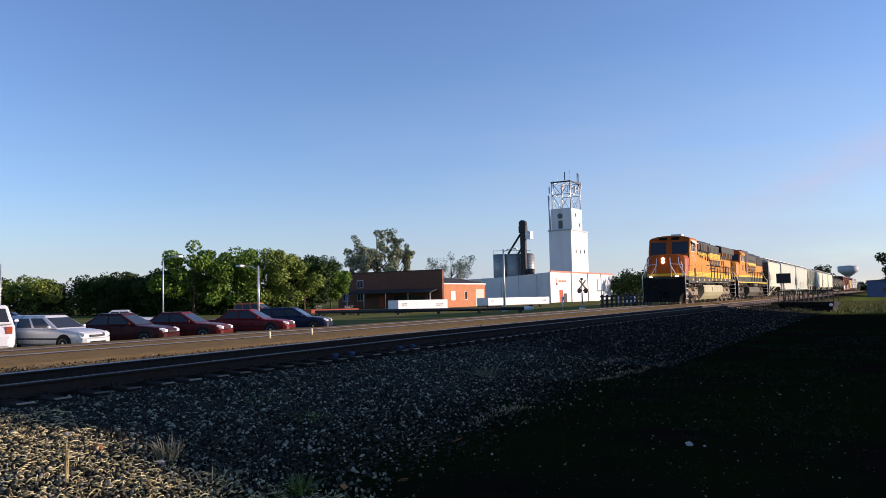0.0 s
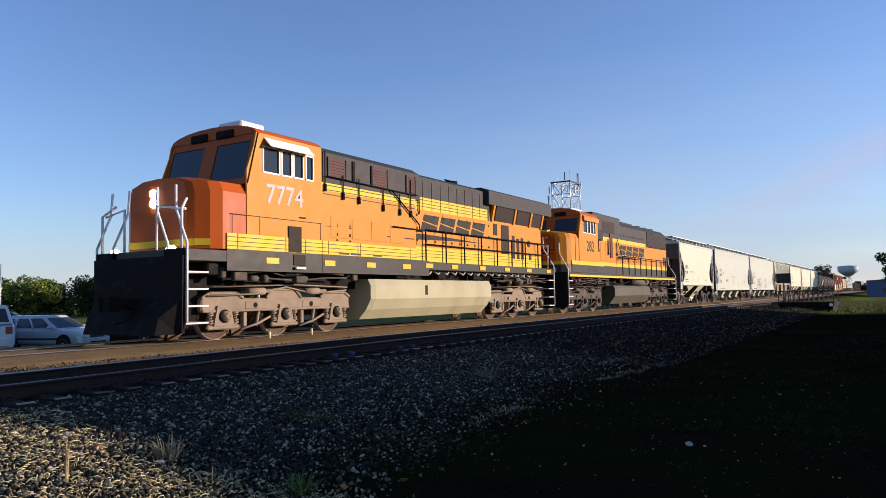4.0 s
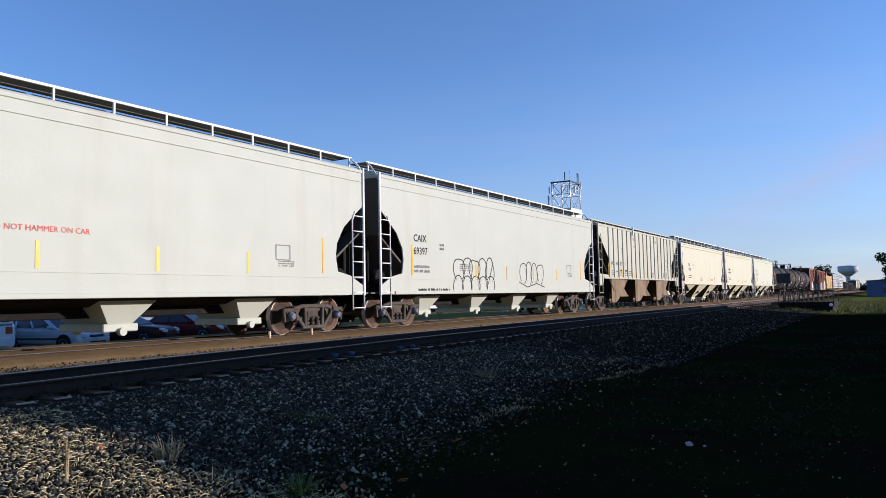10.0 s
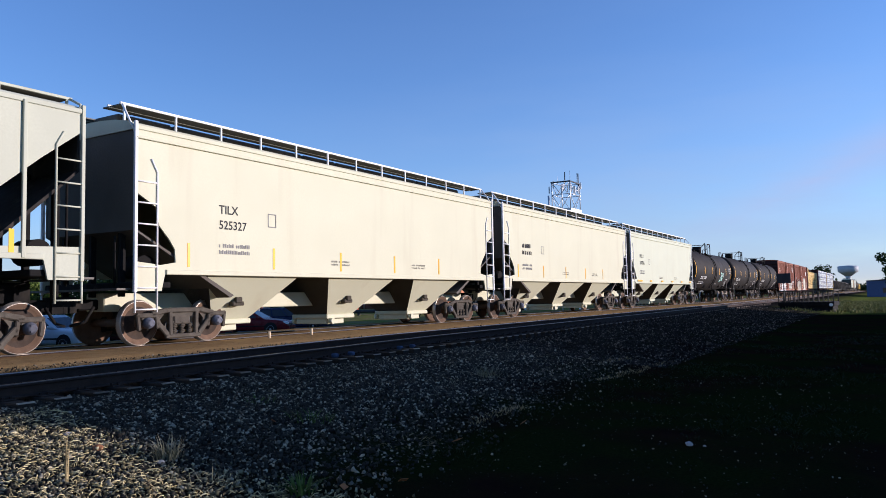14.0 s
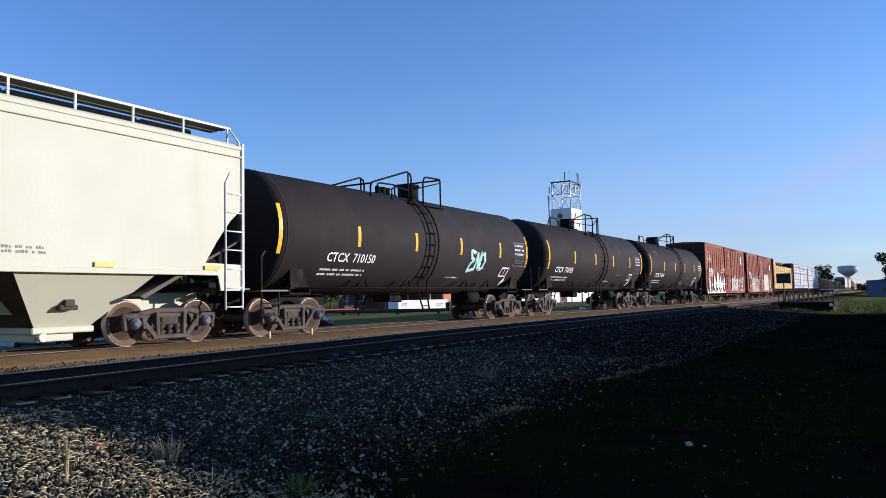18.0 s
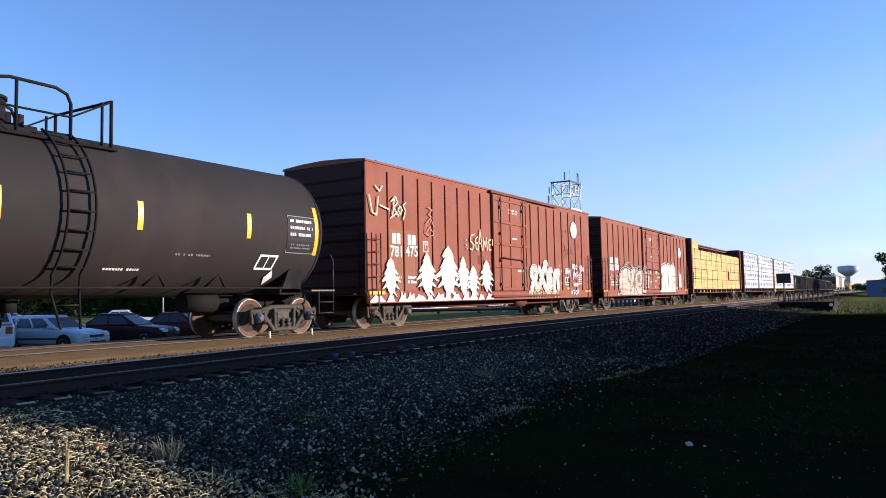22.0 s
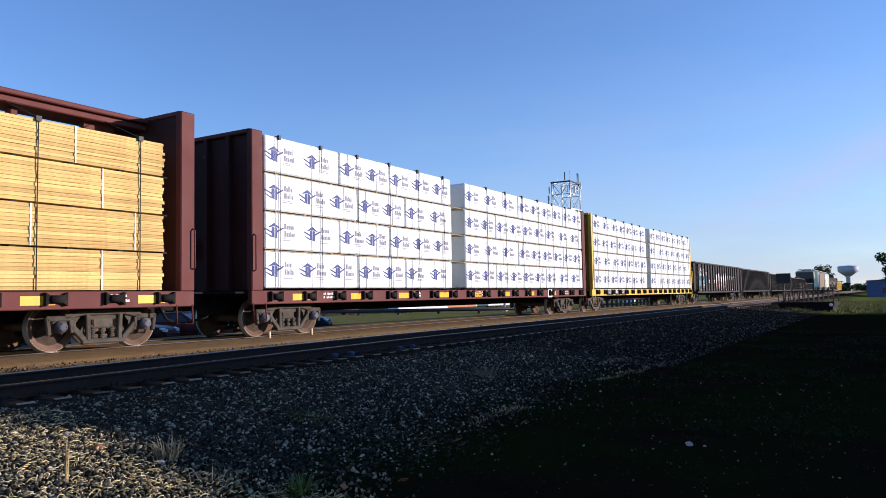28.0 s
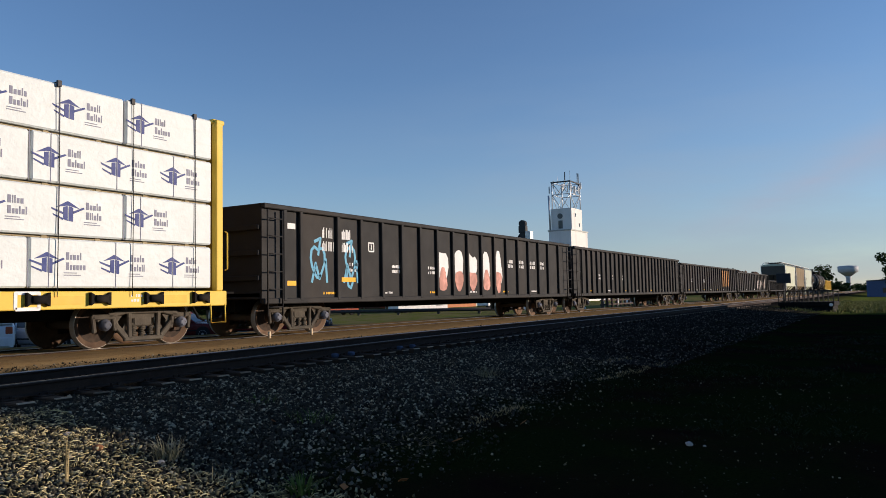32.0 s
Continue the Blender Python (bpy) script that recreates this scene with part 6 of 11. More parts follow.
def tank_car(x0, x1, label, number, seed, mark_at, early):
    c, h, xc = start_car("tank_car", x0, x1, label)
    R, zc = 1.62, 2.60
    n = 40
    secs = []
    for dx, k in ((-0.16, 0.02), (-0.14, 0.30), (-0.08, 0.55), (0.0, 0.74), (0.10, 0.88), (0.20, 0.965), (0.30, 1.0)):
        secs.append((-h + dx, k))
    secs = secs + [(-x, k) for x, k in secs[::-1]]
    mb = MB()
    mb.disc((0, 0, zc), "x", R, 0, n, 0, [(x, R * k) for x, k in secs])
    part("tank_shell", mb, M_tank, c, "dull black cylindrical tank")
    # weld bands
    mb = MB()
    for x in (-h + 0.33, h - 0.33):
        mb.disc((x, 0, zc), "x", R + 0.008, 0.05, n)
    parts("weld_band", mb, M_tank, c)
    # yellow reflector strips, bent round the shell
    def strip(x, a0, a1, w, m, name="reflector"):
        sb = MB()
        vs = []
        for i in range(7):
            a = radians(a0 + (a1 - a0) * i / 6)
            y, z = -(R + 0.006) * math.cos(a), zc + (R + 0.006) * math.sin(a)
            vs += [(x, y, z), (x + w, y, z)]
        sb.add(vs, [(2 * i, 2 * i + 1, 2 * i + 3, 2 * i + 2) for i in range(6)])
        part(name, sb, m, c)
    for k in range(6):
        x = -h + (0.40, 3.36, 6.17, 8.88, 11.74, 14.05)[k]
        big = k in (0, 5)
        if early:
            x -= 0.35 * (0.5 - x / (2 * h))
        strip(x - (0.0 if k else 0.05), -22 if big else -11, 22 if big else 9, 0.13, M_reflect)
    # manway, valves, railing and ladder; the first car has another arrangement than the rest
    mw, va = (0.78, -0.25) if early else (-0.5, 0.35)
    shift = -0.35 if early else 0.0      # the first car carries its top gear further forward
    mb = MB().disc((mw, 0, zc + R + 0.20), "z", 0.36, 0.52, 20)
    mb.disc((mw, 0, zc + R + 0.47), "z", 0.39, 0.06, 20)
    part("manway", mb, M_black, c, "black bolted manway cover")
    mb = MB()
    for x, s in ((-0.45, 0.1), (-0.75, 0.08), (-0.2, 0.09)):
        mb.disc((x + va, 0.0, zc + R + 0.12), "z", s, 0.3, 12)
    mb.box(-1.0 + va, 0.05 + va, -0.22, 0.22, zc + R - 0.06, zc + R + 0.05, 0.02)
    part("valve", mb, M_black, c)
    zp, zt = zc + math.sqrt(R * R - 0.9) - 0.02, 4.90
    pa, pb = (-2.3, 1.75) if early else (-2.7, 1.5)
    for s in (-1, 1):
        part("top_platform", MB().box(pa + 1.9 + shift, pb + shift, s * 0.95 - 0.16, s * 0.95 + 0.12, zp - 0.03, zp + 0.03, 0.01), M_black, c, "narrow black grating platform")
    mb = MB()
    for s in (-1, 1):
        y = s * 0.95
        if early:
            mb.tube([(pa, y, zp - 0.05), (pa, y, 4.22), (pa + 0.08, y, 4.34), (-0.35, y, zt), (-0.15, y, zt - 0.06), (-0.10, y, zt - 0.2), (-0.10, y, zp)], 0.032)
            mb.tube([(-0.28, y, zt - 0.02), (-0.28, y, zp)], 0.03)
            mb.tube([(0.60, y, zp), (0.60, y, zt - 0.22), (0.70, y, zt - 0.06), (0.80, y, zt - 0.03), (1.66, y, zt), (1.70, y, zt - 0.08), (1.70, y, zp - 0.05)], 0.032)
            mb.tube([(-0.1, y, zp + 0.45), (1.70, y, zt - 0.12)], 0.022)
            mb.tube([(-1.2, y, zp), (-1.2, y, zp + 0.36), (-1.0, y, zp + 0.45), (-0.3, y, zp + 0.42)], 0.026)
        else:
            a0 = pa if s < 0 else -0.9
            mb.tube([(a0, y, zp - 0.05), (a0, y, 4.34), (a0 + 0.06, y, 4.42), (-0.55, y, zt), (0.30, y, zt), (0.52, y, zt - 0.08), (0.60, y, zt - 0.25), (0.60, y, zp)], 0.032)
            mb.tube([(-0.42, y, zt), (-0.42, y, zp - 0.02)], 0.03)
            mb.tube([(a0, y, 4.36), (0.60, y, 4.40), (1.45, y, zt - 0.03)], 0.022)
            mb.tube([(1.45, y, zt), (1.45, y, zp - 0.05)], 0.034)
            mb.tube([(1.25, y, zt - 0.08), (1.25, y, zp)], 0.028)
    e0, e1 = (pa, pb - 0.05) if early else (pa, 1.45)
    mb.tube([(e1, -0.95, zt - 0.02), (e1, 0.95, zt - 0.02)], 0.03)
    if early:
        mb.tube([(e0, -0.95, 4.30), (e0, 0.95, 4.30)], 0.03)
    mb.v = [(x + shift, y, z) for x, y, z in mb.v]
    parts("railing", mb, M_black, c, "black tubular safety railing")
    # curved ladder down both sides
    l0, l1 = (-0.58, -0.06) if early else (0.10, 0.64)
    for s in (-1, 1):
        mb = MB()
        for x, o in ((l0, 0.12), (l1, -0.05)):
            pts = [(x, s * (R + 0.10) * math.cos(radians(a)), zc + (R + 0.10) * math.sin(radians(a))) for a in range(60, -45, -8)]
            mb.tube(pts + [(x, s * 1.22, 1.05), (x + o, s * 1.35, 0.42)], 0.027)
        for a in range(58, -45, -12):
            y, z = s * (R + 0.10) * math.cos(radians(a)), zc + (R + 0.10) * math.sin(radians(a))
            mb.tube([(l0, y, z), (l1, y, z)], 0.019)
        mb.tube([(l0 + 0.08, s * 1.3, 0.6), (l1 - 0.04, s * 1.3, 0.6)], 0.018)
        mb.tube([(l0 + 0.05, s * 1.26, 0.85), (l1 - 0.03, s * 1.26, 0.85)], 0.018)
        part("ladder", mb, M_black, c)
        # side walkway rail and pipes along the bottom
        mb = MB().tube([(-h + 0.9, s * 1.30, 1.17), (h - 0.9, s * 1.30, 1.17)], 0.028)
        for x in (-3.6, -1.4, 2.2, 3.8):
            mb.tube([(x - 0.3, s * 1.27, 1.17), (x, s * 1.42, 1.45), (x + 0.3, s * 1.27, 1.17)], 0.03)
        part("hand_rail", mb, M_black, c)
    # stub sills, saddles, end platforms
    for e in (-1, 1):
        mb = MB().box(e * (h - 3.2), e * (h + 0.45), -0.3, 0.3, 0.72, 1.05, 0.02)
        mb.plate([(e * (h - 1.45), 1.05), (e * (h - 0.75), 1.05), (e * (h - 0.70), 1.9), (e * (h - 1.0), 1.98)], "y", -1.30, -1.22)
        mb.plate([(e * (h - 1.45), 1.05), (e * (h - 0.75), 1.05), (e * (h - 0.70), 1.9), (e * (h - 1.0), 1.98)], "y", 1.22, 1.30)
        mb.box(e * (h - 1.5), e * (h - 0.7), -1.3, 1.3, 1.0, 1.16, 0.02)
        part("stub_sill", mb, M_black, c)
        mb = MB().box(e * (h - 0.5), e * (h + 0.42), -1.45, 1.45, 1.08, 1.12)
        part("end_platform", mb, M_walk, c)
        mb = MB()
        for y in (-1.42, 1.42):
            mb.tube([(e * (h + 0.38), y, 0.5), (e * (h + 0.38), y, 1.9), (e * (h + 0.25), y, 2.05)], 0.025)
            mb.tube([(e * (h - 0.2), y, 0.5), (e * (h - 0.2), y, 1.1)], 0.025)
            mb.tube([(e * (h - 0.2), y, 0.52), (e * (h + 0.38), y, 0.52)], 0.02)
            mb.tube([(e * (h - 0.2), y, 0.8), (e * (h + 0.38), y, 0.8)], 0.02)
        parts("grab_iron", mb, M_truck_dark, c)
        truck(c, e * (h - 1.1), M_truck)
    mb = MB().disc((0.0, 0, zc - R - 0.1), "z", 0.16, 0.3, 14)
    mb.box(-0.9, -0.3, -0.35, 0.35, 0.75, 1.05, 0.03)
    mb.disc((h - 3.4, -0.6, 0.85), "x", 0.22, 0.9, 16)
    parts("bottom_outlet", mb, M_black, c)
    couplers(c, h + 0.35)
    # lettering bent close to the shell
    yy = lambda z: -math.sqrt(max(0, R * R - (z - zc) ** 2)) - 0.012
    def bent(s, x, z, size, m):
        me = text_mesh(s, size)
        me.materials.append(m)
        for v in me.vertices:
            zz = z + v.co.y
            v.co = Vector((x + v.co.x, yy(zz), zz))
        ob = new("lettering", me)
        ob.parent = c
        tagged(ob, "white stencilled reporting mark and number")
    def bentbars(x, z, w, hgt, rows, m, sd, name="small_print"):
        rnd = random.Random(sd)
        mb = MB()
        st = hgt / rows
        for r in range(rows):
            a = x
            zt_ = z + hgt - r * st
            zb_ = zt_ - st * 0.42
            while a < x + w:
                l = min(rnd.uniform(0.025, 0.06), x + w - a)
                mb.add([(a, yy(zb_), zb_), (a + l, yy(zb_), zb_), (a + l, yy(zt_), zt_), (a, yy(zt_), zt_)], [(0, 1, 2, 3)])
                a += l + (0.02 if rnd.random() < 0.8 else 0.09)
        part(name, mb, m, c)
    if number:
        bent("CTCX  " + number, -h + mark_at, 1.80, 0.335, M_inkwhite)
    else:
        bentbars(-h + 1.2, 1.80, 2.1, 0.5, 1, M_inkwhite, seed + 9, "car_mark")
    bentbars(-h + mark_at - 0.1, 1.44, 1.9, 0.24, 2, M_inkwhite, seed)
    zs_ = [2.02 + 0.15 * k for k in range(7)]
    plate = MB().add([(x, yy(z) + 0.006, z) for z in zs_ for x in (h - 1.53, h - 0.57)], [(2 * k, 2 * k + 1, 2 * k + 3, 2 * k + 2) for k in range(6)])
    part("data_plate", plate, M_ink, c, "black data plate with white print")
    bentbars(h - 1.45, 2.34, 0.8, 0.5, 3, M_inkwhite, seed + 1, "data_print")
    bentbars(h - 1.40, 2.08, 0.7, 0.16, 2, M_inkgrey, seed + 4, "data_print")
    bentbars(2.6, 1.78, 0.9, 0.1, 1, M_inkgrey, seed + 2)
    bentbars(1.1, 1.45, 0.8, 0.1, 1, M_inkwhite, seed + 5)
    def bentline(ln, r, m, name, label=""):
        sb = MB()
        for (xa, za), (xb, zb) in zip(ln, ln[1:]):
            d = math.hypot(xb - xa, zb - za) or 1
            nx, nz = -(zb - za) / d * r, (xb - xa) / d * r
            sb.add([(px_, yy(pz) - 0.004, pz) for px_, pz in ((xa + nx, za + nz), (xa - nx, za - nz), (xb - nx, zb - nz), (xb + nx, zb + nz))], [(0, 1, 2, 3)])
        for xa, za in ln[1:-1]:
            sb.add([(xa + r * math.cos(q * 0.785), yy(za + r * math.sin(q * 0.785)) - 0.005, za + r * math.sin(q * 0.785)) for q in range(8)], [tuple(range(8))])
        part(name, sb, m, c, label)
    bentline([(h - 1.53, 2.02), (h - 0.57, 2.02), (h - 0.57, 2.92), (h - 1.53, 2.92), (h - 1.53, 2.02)], 0.011, M_inkgrey, "data_frame", "thin pale frame round the data plate")
    bx = h - 2.35
    bentline([(bx, 1.62), (bx + 0.55, 1.62), (bx + 0.6, 1.92), (bx + 0.05, 1.92), (bx, 1.62)], 0.025, M_inkwhite, "data_box")
    bentline([(bx + 0.28, 1.64), (bx + 0.32, 1.90)], 0.016, M_inkwhite, "data_box")
    dm = h - 1.75
    fillm = MB().add([(x, yy(z) - 0.02, z) for x, z in ((dm, 1.25), (dm + 0.14, 1.42), (dm, 1.60), (dm - 0.14, 1.42))], [(0, 1, 3), (1, 2, 3)])
    part("hazard_placard", fillm, M_inkwhite, c, "white diamond placard")
    if number == "710150":
        g, wide = 219.5 - xc, 0.78
        for ln in ([(g + 0.45, 2.38), (g + 0.02, 2.45), (g + 0.1, 2.2), (g + 0.35, 2.12), (g + 0.05, 2.0), (g - 0.05, 1.75), (g + 0.5, 1.82)],
                   [(g + 0.52, 1.78), (g + 0.58, 2.08), (g + 0.62, 2.38), (g + 0.74, 2.1), (g + 0.84, 1.85), (g + 0.90, 2.15), (g + 0.94, 2.42)],
                   [(g + 0.98, 1.85), (g + 1.0, 2.3), (g + 1.25, 2.4), (g + 1.4, 2.1), (g + 1.25, 1.85), (g + 0.95, 1.82)]):
            ln = [(g + (x - g) * wide, z) for x, z in ln]
            bentline(ln, 0.048, M_teal, "graffiti", "teal and white sprayed graffiti")
            bentline([(x + 0.05, z + 0.04) for x, z in ln], 0.025, M_spraywhite, "graffiti")
    if number == "710086":
        g = -h + 1.6
        bentline([(g, 3.3), (g + 0.2, 3.55), (g + 0.3, 3.2), (g + 0.5, 3.5), (g + 0.7, 3.25), (g + 0.8, 3.6)], 0.015, M_inkgrey, "graffiti")
    return c


tank_car(210.0, 224.45, "black tank car with yellow reflectors and teal graffiti", "710150", 31, 1.9, True)
tank_car(226.0, 240.3, "dull black tank car with yellow reflectors and white marks", "710105", 32, 1.26, False)
tank_car(242.0, 256.6, "dull black tank car with a top railing, coupled to a boxcar", "710086", 33, 1.48, False)


# ---- boxcars ----
M_spraystreak = mat("spray_silver_streaks", (0.50, 0.46, 0.36), 0.6, 0, 0.1, 2, 30, 0, (0.27, 0.10, 0.06), 0.75, 2.2, (0.30, 1.0, 7.0))
M_spraypale = mat("spray_pale_worn", (0.58, 0.54, 0.43), 0.6, 0, 0.12, 3, 14, 0, (0.36, 0.22, 0.15), 0.35, 3.0, (0.4, 1.0, 4.0))
M_spraygrey2 = mat("spray_dim_grey", (0.16, 0.15, 0.14), 0.6)
M_sprayfaint = mat("spray_faint", (0.42, 0.18, 0.14), 0.6)
def boxcar(x0, x1, label, ribs, door, number, seed):
    c, h, xc = start_car("boxcar", x0, x1, label)
    zt, zb = 4.80, 0.95
    part("body", MB().box(-h, h, -1.53, 1.53, zb, zt, 0.02), M_boxred, c)
    secs = [[(x, y, z) for y, z in ((-1.56, zt - 0.04), (-1.56, zt + 0.02), (-0.8, zt + 0.09), (0, zt + 0.12), (0.8, zt + 0.09), (1.56, zt + 0.02), (1.56, zt - 0.04))] for x in (-h - 0.03, h + 0.03)]
    part("roof", MB().loft(secs), M_boxred, c, "red steel roof with overhanging eaves")
    rs = MB()
    for k in range(16):
        x = -h + 0.6 + k * (2 * h - 1.2) / 15
        rs.loft([[(x + d, y, z + 0.03) for y, z in ((-1.5, zt + 0.02), (-0.8, zt + 0.09), (0, zt + 0.12), (0.8, zt + 0.09), (1.5, zt + 0.02))] for d in (-0.04, 0.04)], closed=False, cap=False)
    parts("roof_seam", rs, M_boxred, c)
    d0, d1, tr = door[0] - xc, door[1] - xc, door[2] - xc
    for s in (-1, 1):
        for a in ribs:
            part("rib", MB().box(a - xc - 0.035, a - xc + 0.035, s * 1.53, s * 1.572, zb + 0.12, zt - 0.22, 0.012), M_boxred, c)
        mb = MB().box(-h, h, s * 1.50, s * 1.56, 0.72, zb + 0.08, 0.01)
        part("side_sill", mb, M_boxred, c)
        # plug door on its tracks
        dr = part("door", MB().box(d0, d1, s * 1.54, s * 1.60, zb + 0.1, zt - 0.14, 0.015), M_boxred, c, "red sliding plug door")
        mb = MB()
        for k in range(5):
            z = zb + 0.18 + k * (zt - zb - 0.5) / 4
            mb.box(d0 + 0.08, d1 - 0.08, s * 1.60, s * 1.635, z - 0.05, z + 0.05, 0.015)
        for x in (d0 + 0.05, d1 - 0.05, (d0 + d1) / 2):
            mb.box(x - 0.05, x + 0.05, s * 1.60, s * 1.63, zb + 0.12, zt - 0.18, 0.012)
        part("door_frame", mb, M_boxred, dr)
        mb = MB()
        for x in (d0 + 0.55, d1 - 0.45):
            mb.tube([(x, s * 1.66, zb + 0.1), (x, s * 1.66, zt - 0.2)], 0.025)
            for z in (1.3, 2.2, 3.2, 4.2):
                mb.box(x - 0.06, x + 0.06, s * 1.6, s * 1.68, z - 0.05, z + 0.05, 0.01)
        mb.tube([(d0 + 0.5, s * 1.68, 2.3), (d1 - 0.4, s * 1.68, 2.25)], 0.022)
        parts("lock_rod", mb, M_cbbrown, dr)
        mb = MB().box(d0 - 0.2, tr, s * 1.55, s * 1.66, zt - 0.13, zt - 0.04, 0.01)
        mb.box(d0 - 0.2, tr, s * 1.56, s * 1.68, 0.82, 0.90, 0.01)
        parts("door_track", mb, M_cbbrown, c)
        for e in (-1, 1):
            mb = MB()
            ladder(mb, e * (h - 0.12), e * (h - 0.56), s * 1.64, 0.95, 2.72, 5)
            mb.tube([(e * (h - 0.06), s * 1.6, 0.45), (e * (h - 0.06), s * 1.6, 0.95)], 0.02)
            mb.tube([(e * (h - 0.5), s * 1.6, 0.45), (e * (h - 0.5), s * 1.6, 0.95)], 0.02)
            mb.tube([(e * (h - 0.06), s * 1.6, 0.46), (e * (h - 0.5), s * 1.6, 0.46)], 0.02)
            part("ladder", mb, M_cbbrown, c)
    for e in (-1, 1):
        mb = MB()
        for k in range(8):
            z = zb + 0.35 + k * 0.44
            mb.loft([[(e * (h + d), y, z + dz) for y in (-1.48, 1.48)] for d, dz in ((0.01, -0.15), (0.07, -0.07), (0.07, 0.07), (0.01, 0.15))], closed=False, cap=False)
        parts("end_corrugation", mb, M_boxend_shade, c)
        part("end_sheet", MB().box(e * h, e * (h + 0.012), -1.51, 1.51, zb + 0.02, zt - 0.02), M_boxend_shade, c, "grimy dark red end wall, shade put into its colour")
        mb = MB().box(e * h, e * (h + 0.3), -1.3, 1.3, 0.98, 1.02)
        mb.tube([(e * (h + 0.1), -1.35, 0.9), (e * (h + 0.1), -1.35, 2.8)], 0.022)
        mb.disc((e * (h + 0.12), 0.8, 2.6), "x", 0.26, 0.05, 16)
        part("end_gear", mb, M_black, c)
        truck(c, e * (h - 1.75), M_truck)
    mb = MB().box(-h + 0.3, h - 0.3, -0.35, 0.35, 0.55, 0.95, 0.02)
    mb.box(-1.5, 1.2, -1.2, 1.2, 0.75, 0.95, 0.02)
    part("centre_sill", mb, M_black, c)
    mb = MB().disc((2.0, -0.9, 0.62), "x", 0.2, 1.1, 16)
    mb.tube([(-h + 3, -1.0, 0.55), (h - 3, -1.0, 0.55)], 0.03)
    part("air_reservoir", mb, M_cbbrown, c)
    couplers(c, h + 0.1)
    # car mark: bars for the road's letters, and the number
    lettering(number[:3], -h + 1.17, 2.0, 0.46, M_inkwhite, c, y=-1.5345)
    lettering(number[3:], -h + 1.98, 2.04, 0.46, M_inkwhite, c, y=-1.5345)
    mb = MB()
    for x in (-h + 1.27, -h + 1.51, -h + 2.1, -h + 2.34):
        mb.box(x, x + 0.19, -1.537, -1.533, 2.48, 2.79)
    parts("road_initial", mb, M_inkwhite, c)
    bars(c, -h + 1.25, 1.25, 0.5, 0.28, 2, M_inkwhite, y=-1.535, seed=seed)
    bars(c, -h + 2.1, 1.25, 0.45, 0.28, 2, M_inkwhite, y=-1.535, seed=seed + 1)
    stripe(c, -h + 0.05, -h + 0.85, 0.98, 1.07, M_reflect, y=-1.565)
    stripe(c, h - 0.85, h - 0.1, 0.98, 1.07, M_reflect, y=-1.565)
    for k in range(5):
        stripe(c, -h + 3.0 + 3 * k, -h + 3.4 + 3 * k, 1.10, 1.20, M_reflect, y=-1.537)
    bars(c, d0 + 1.35, 3.98, 0.75, 0.22, 2, M_inkwhite, y=-1.604, name="door_stencil", seed=seed + 2)
    bars(c, d0 + 1.6, 3.0, 0.45, 0.1, 1, M_inkwhite, y=-1.604, name="door_stencil", seed=seed + 3)
    bars(c, d1 - 0.9, 1.75, 0.6, 0.22, 2, M_inkwhite, y=-1.604, name="door_stencil", seed=seed + 4)
    return c, h, xc


def sprayed(c, xc, letters, r):
    """Letter-like swelling strokes: pale halo, dark outline, pale filling and thin inner lines."""
    for i, ln in enumerate(letters):
        pts = [(x - xc, z) for x, z in ln]
        # round the corners of the path
        for _ in range(2):
            q = [pts[0]]
            for (xa, za), (xb, zb) in zip(pts, pts[1:]):
                q += [(xa * 0.75 + xb * 0.25, za * 0.75 + zb * 0.25), (xa * 0.25 + xb * 0.75, za * 0.25 + zb * 0.75)]
            pts = q + [pts[-1]]
        y = -1.5745 - 0.006 * i
        for k, (w, m, name) in enumerate(((1.42, M_spraywhite, "graffiti_halo"), (1.16, M_sprayblack, "graffiti_outline"), (0.94, M_spraypale, "graffiti_fill"))):
            ribbon(c, pts, r * w, m, y - 0.0015 * k, name)
        ribbon(c, [(x + 0.3 * r, z + 0.2 * r) for x, z in pts[len(pts) // 4:len(pts) * 2 // 3]], r * 0.12, M_spraygrey2, y - 0.0045, "graffiti_line")


def ribbon(c, pts, r, m, y, name):
    """One flat sprayed stroke with tapered ends; each point lies a hair in front of the last."""
    def to(a, b, d):
        l = math.hypot(b[0] - a[0], b[1] - a[1]) or 1
        return (b[0] + (b[0] - a[0]) / l * d, b[1] + (b[1] - a[1]) / l * d)
    line = [to(pts[1], pts[0], r * 0.9), to(pts[1], pts[0], r * 0.5)] + list(pts) + [to(pts[-2], pts[-1], r * 0.5), to(pts[-2], pts[-1], r * 0.9)]
    n = len(line)
    vs = []
    for k, (x, z) in enumerate(line):
        xa, za = line[max(0, k - 1)]
        xb, zb = line[min(n - 1, k + 1)]
        d = math.hypot(xb - xa, zb - za) or 1
        w = r * (0.35 if k in (0, n - 1) else 0.8 if k in (1, n - 2) else 1.0)
        vs += [(x - (zb - za) / d * w, y - 0.00003 * k, z + (xb - xa) / d * w), (x + (zb - za) / d * w, y - 0.00003 * k, z - (xb - xa) / d * w)]
    return part(name, MB().add(vs, [(2 * k, 2 * k + 1, 2 * k + 3, 2 * k + 2) for k in range(n - 1)]), m, c, fix=False)


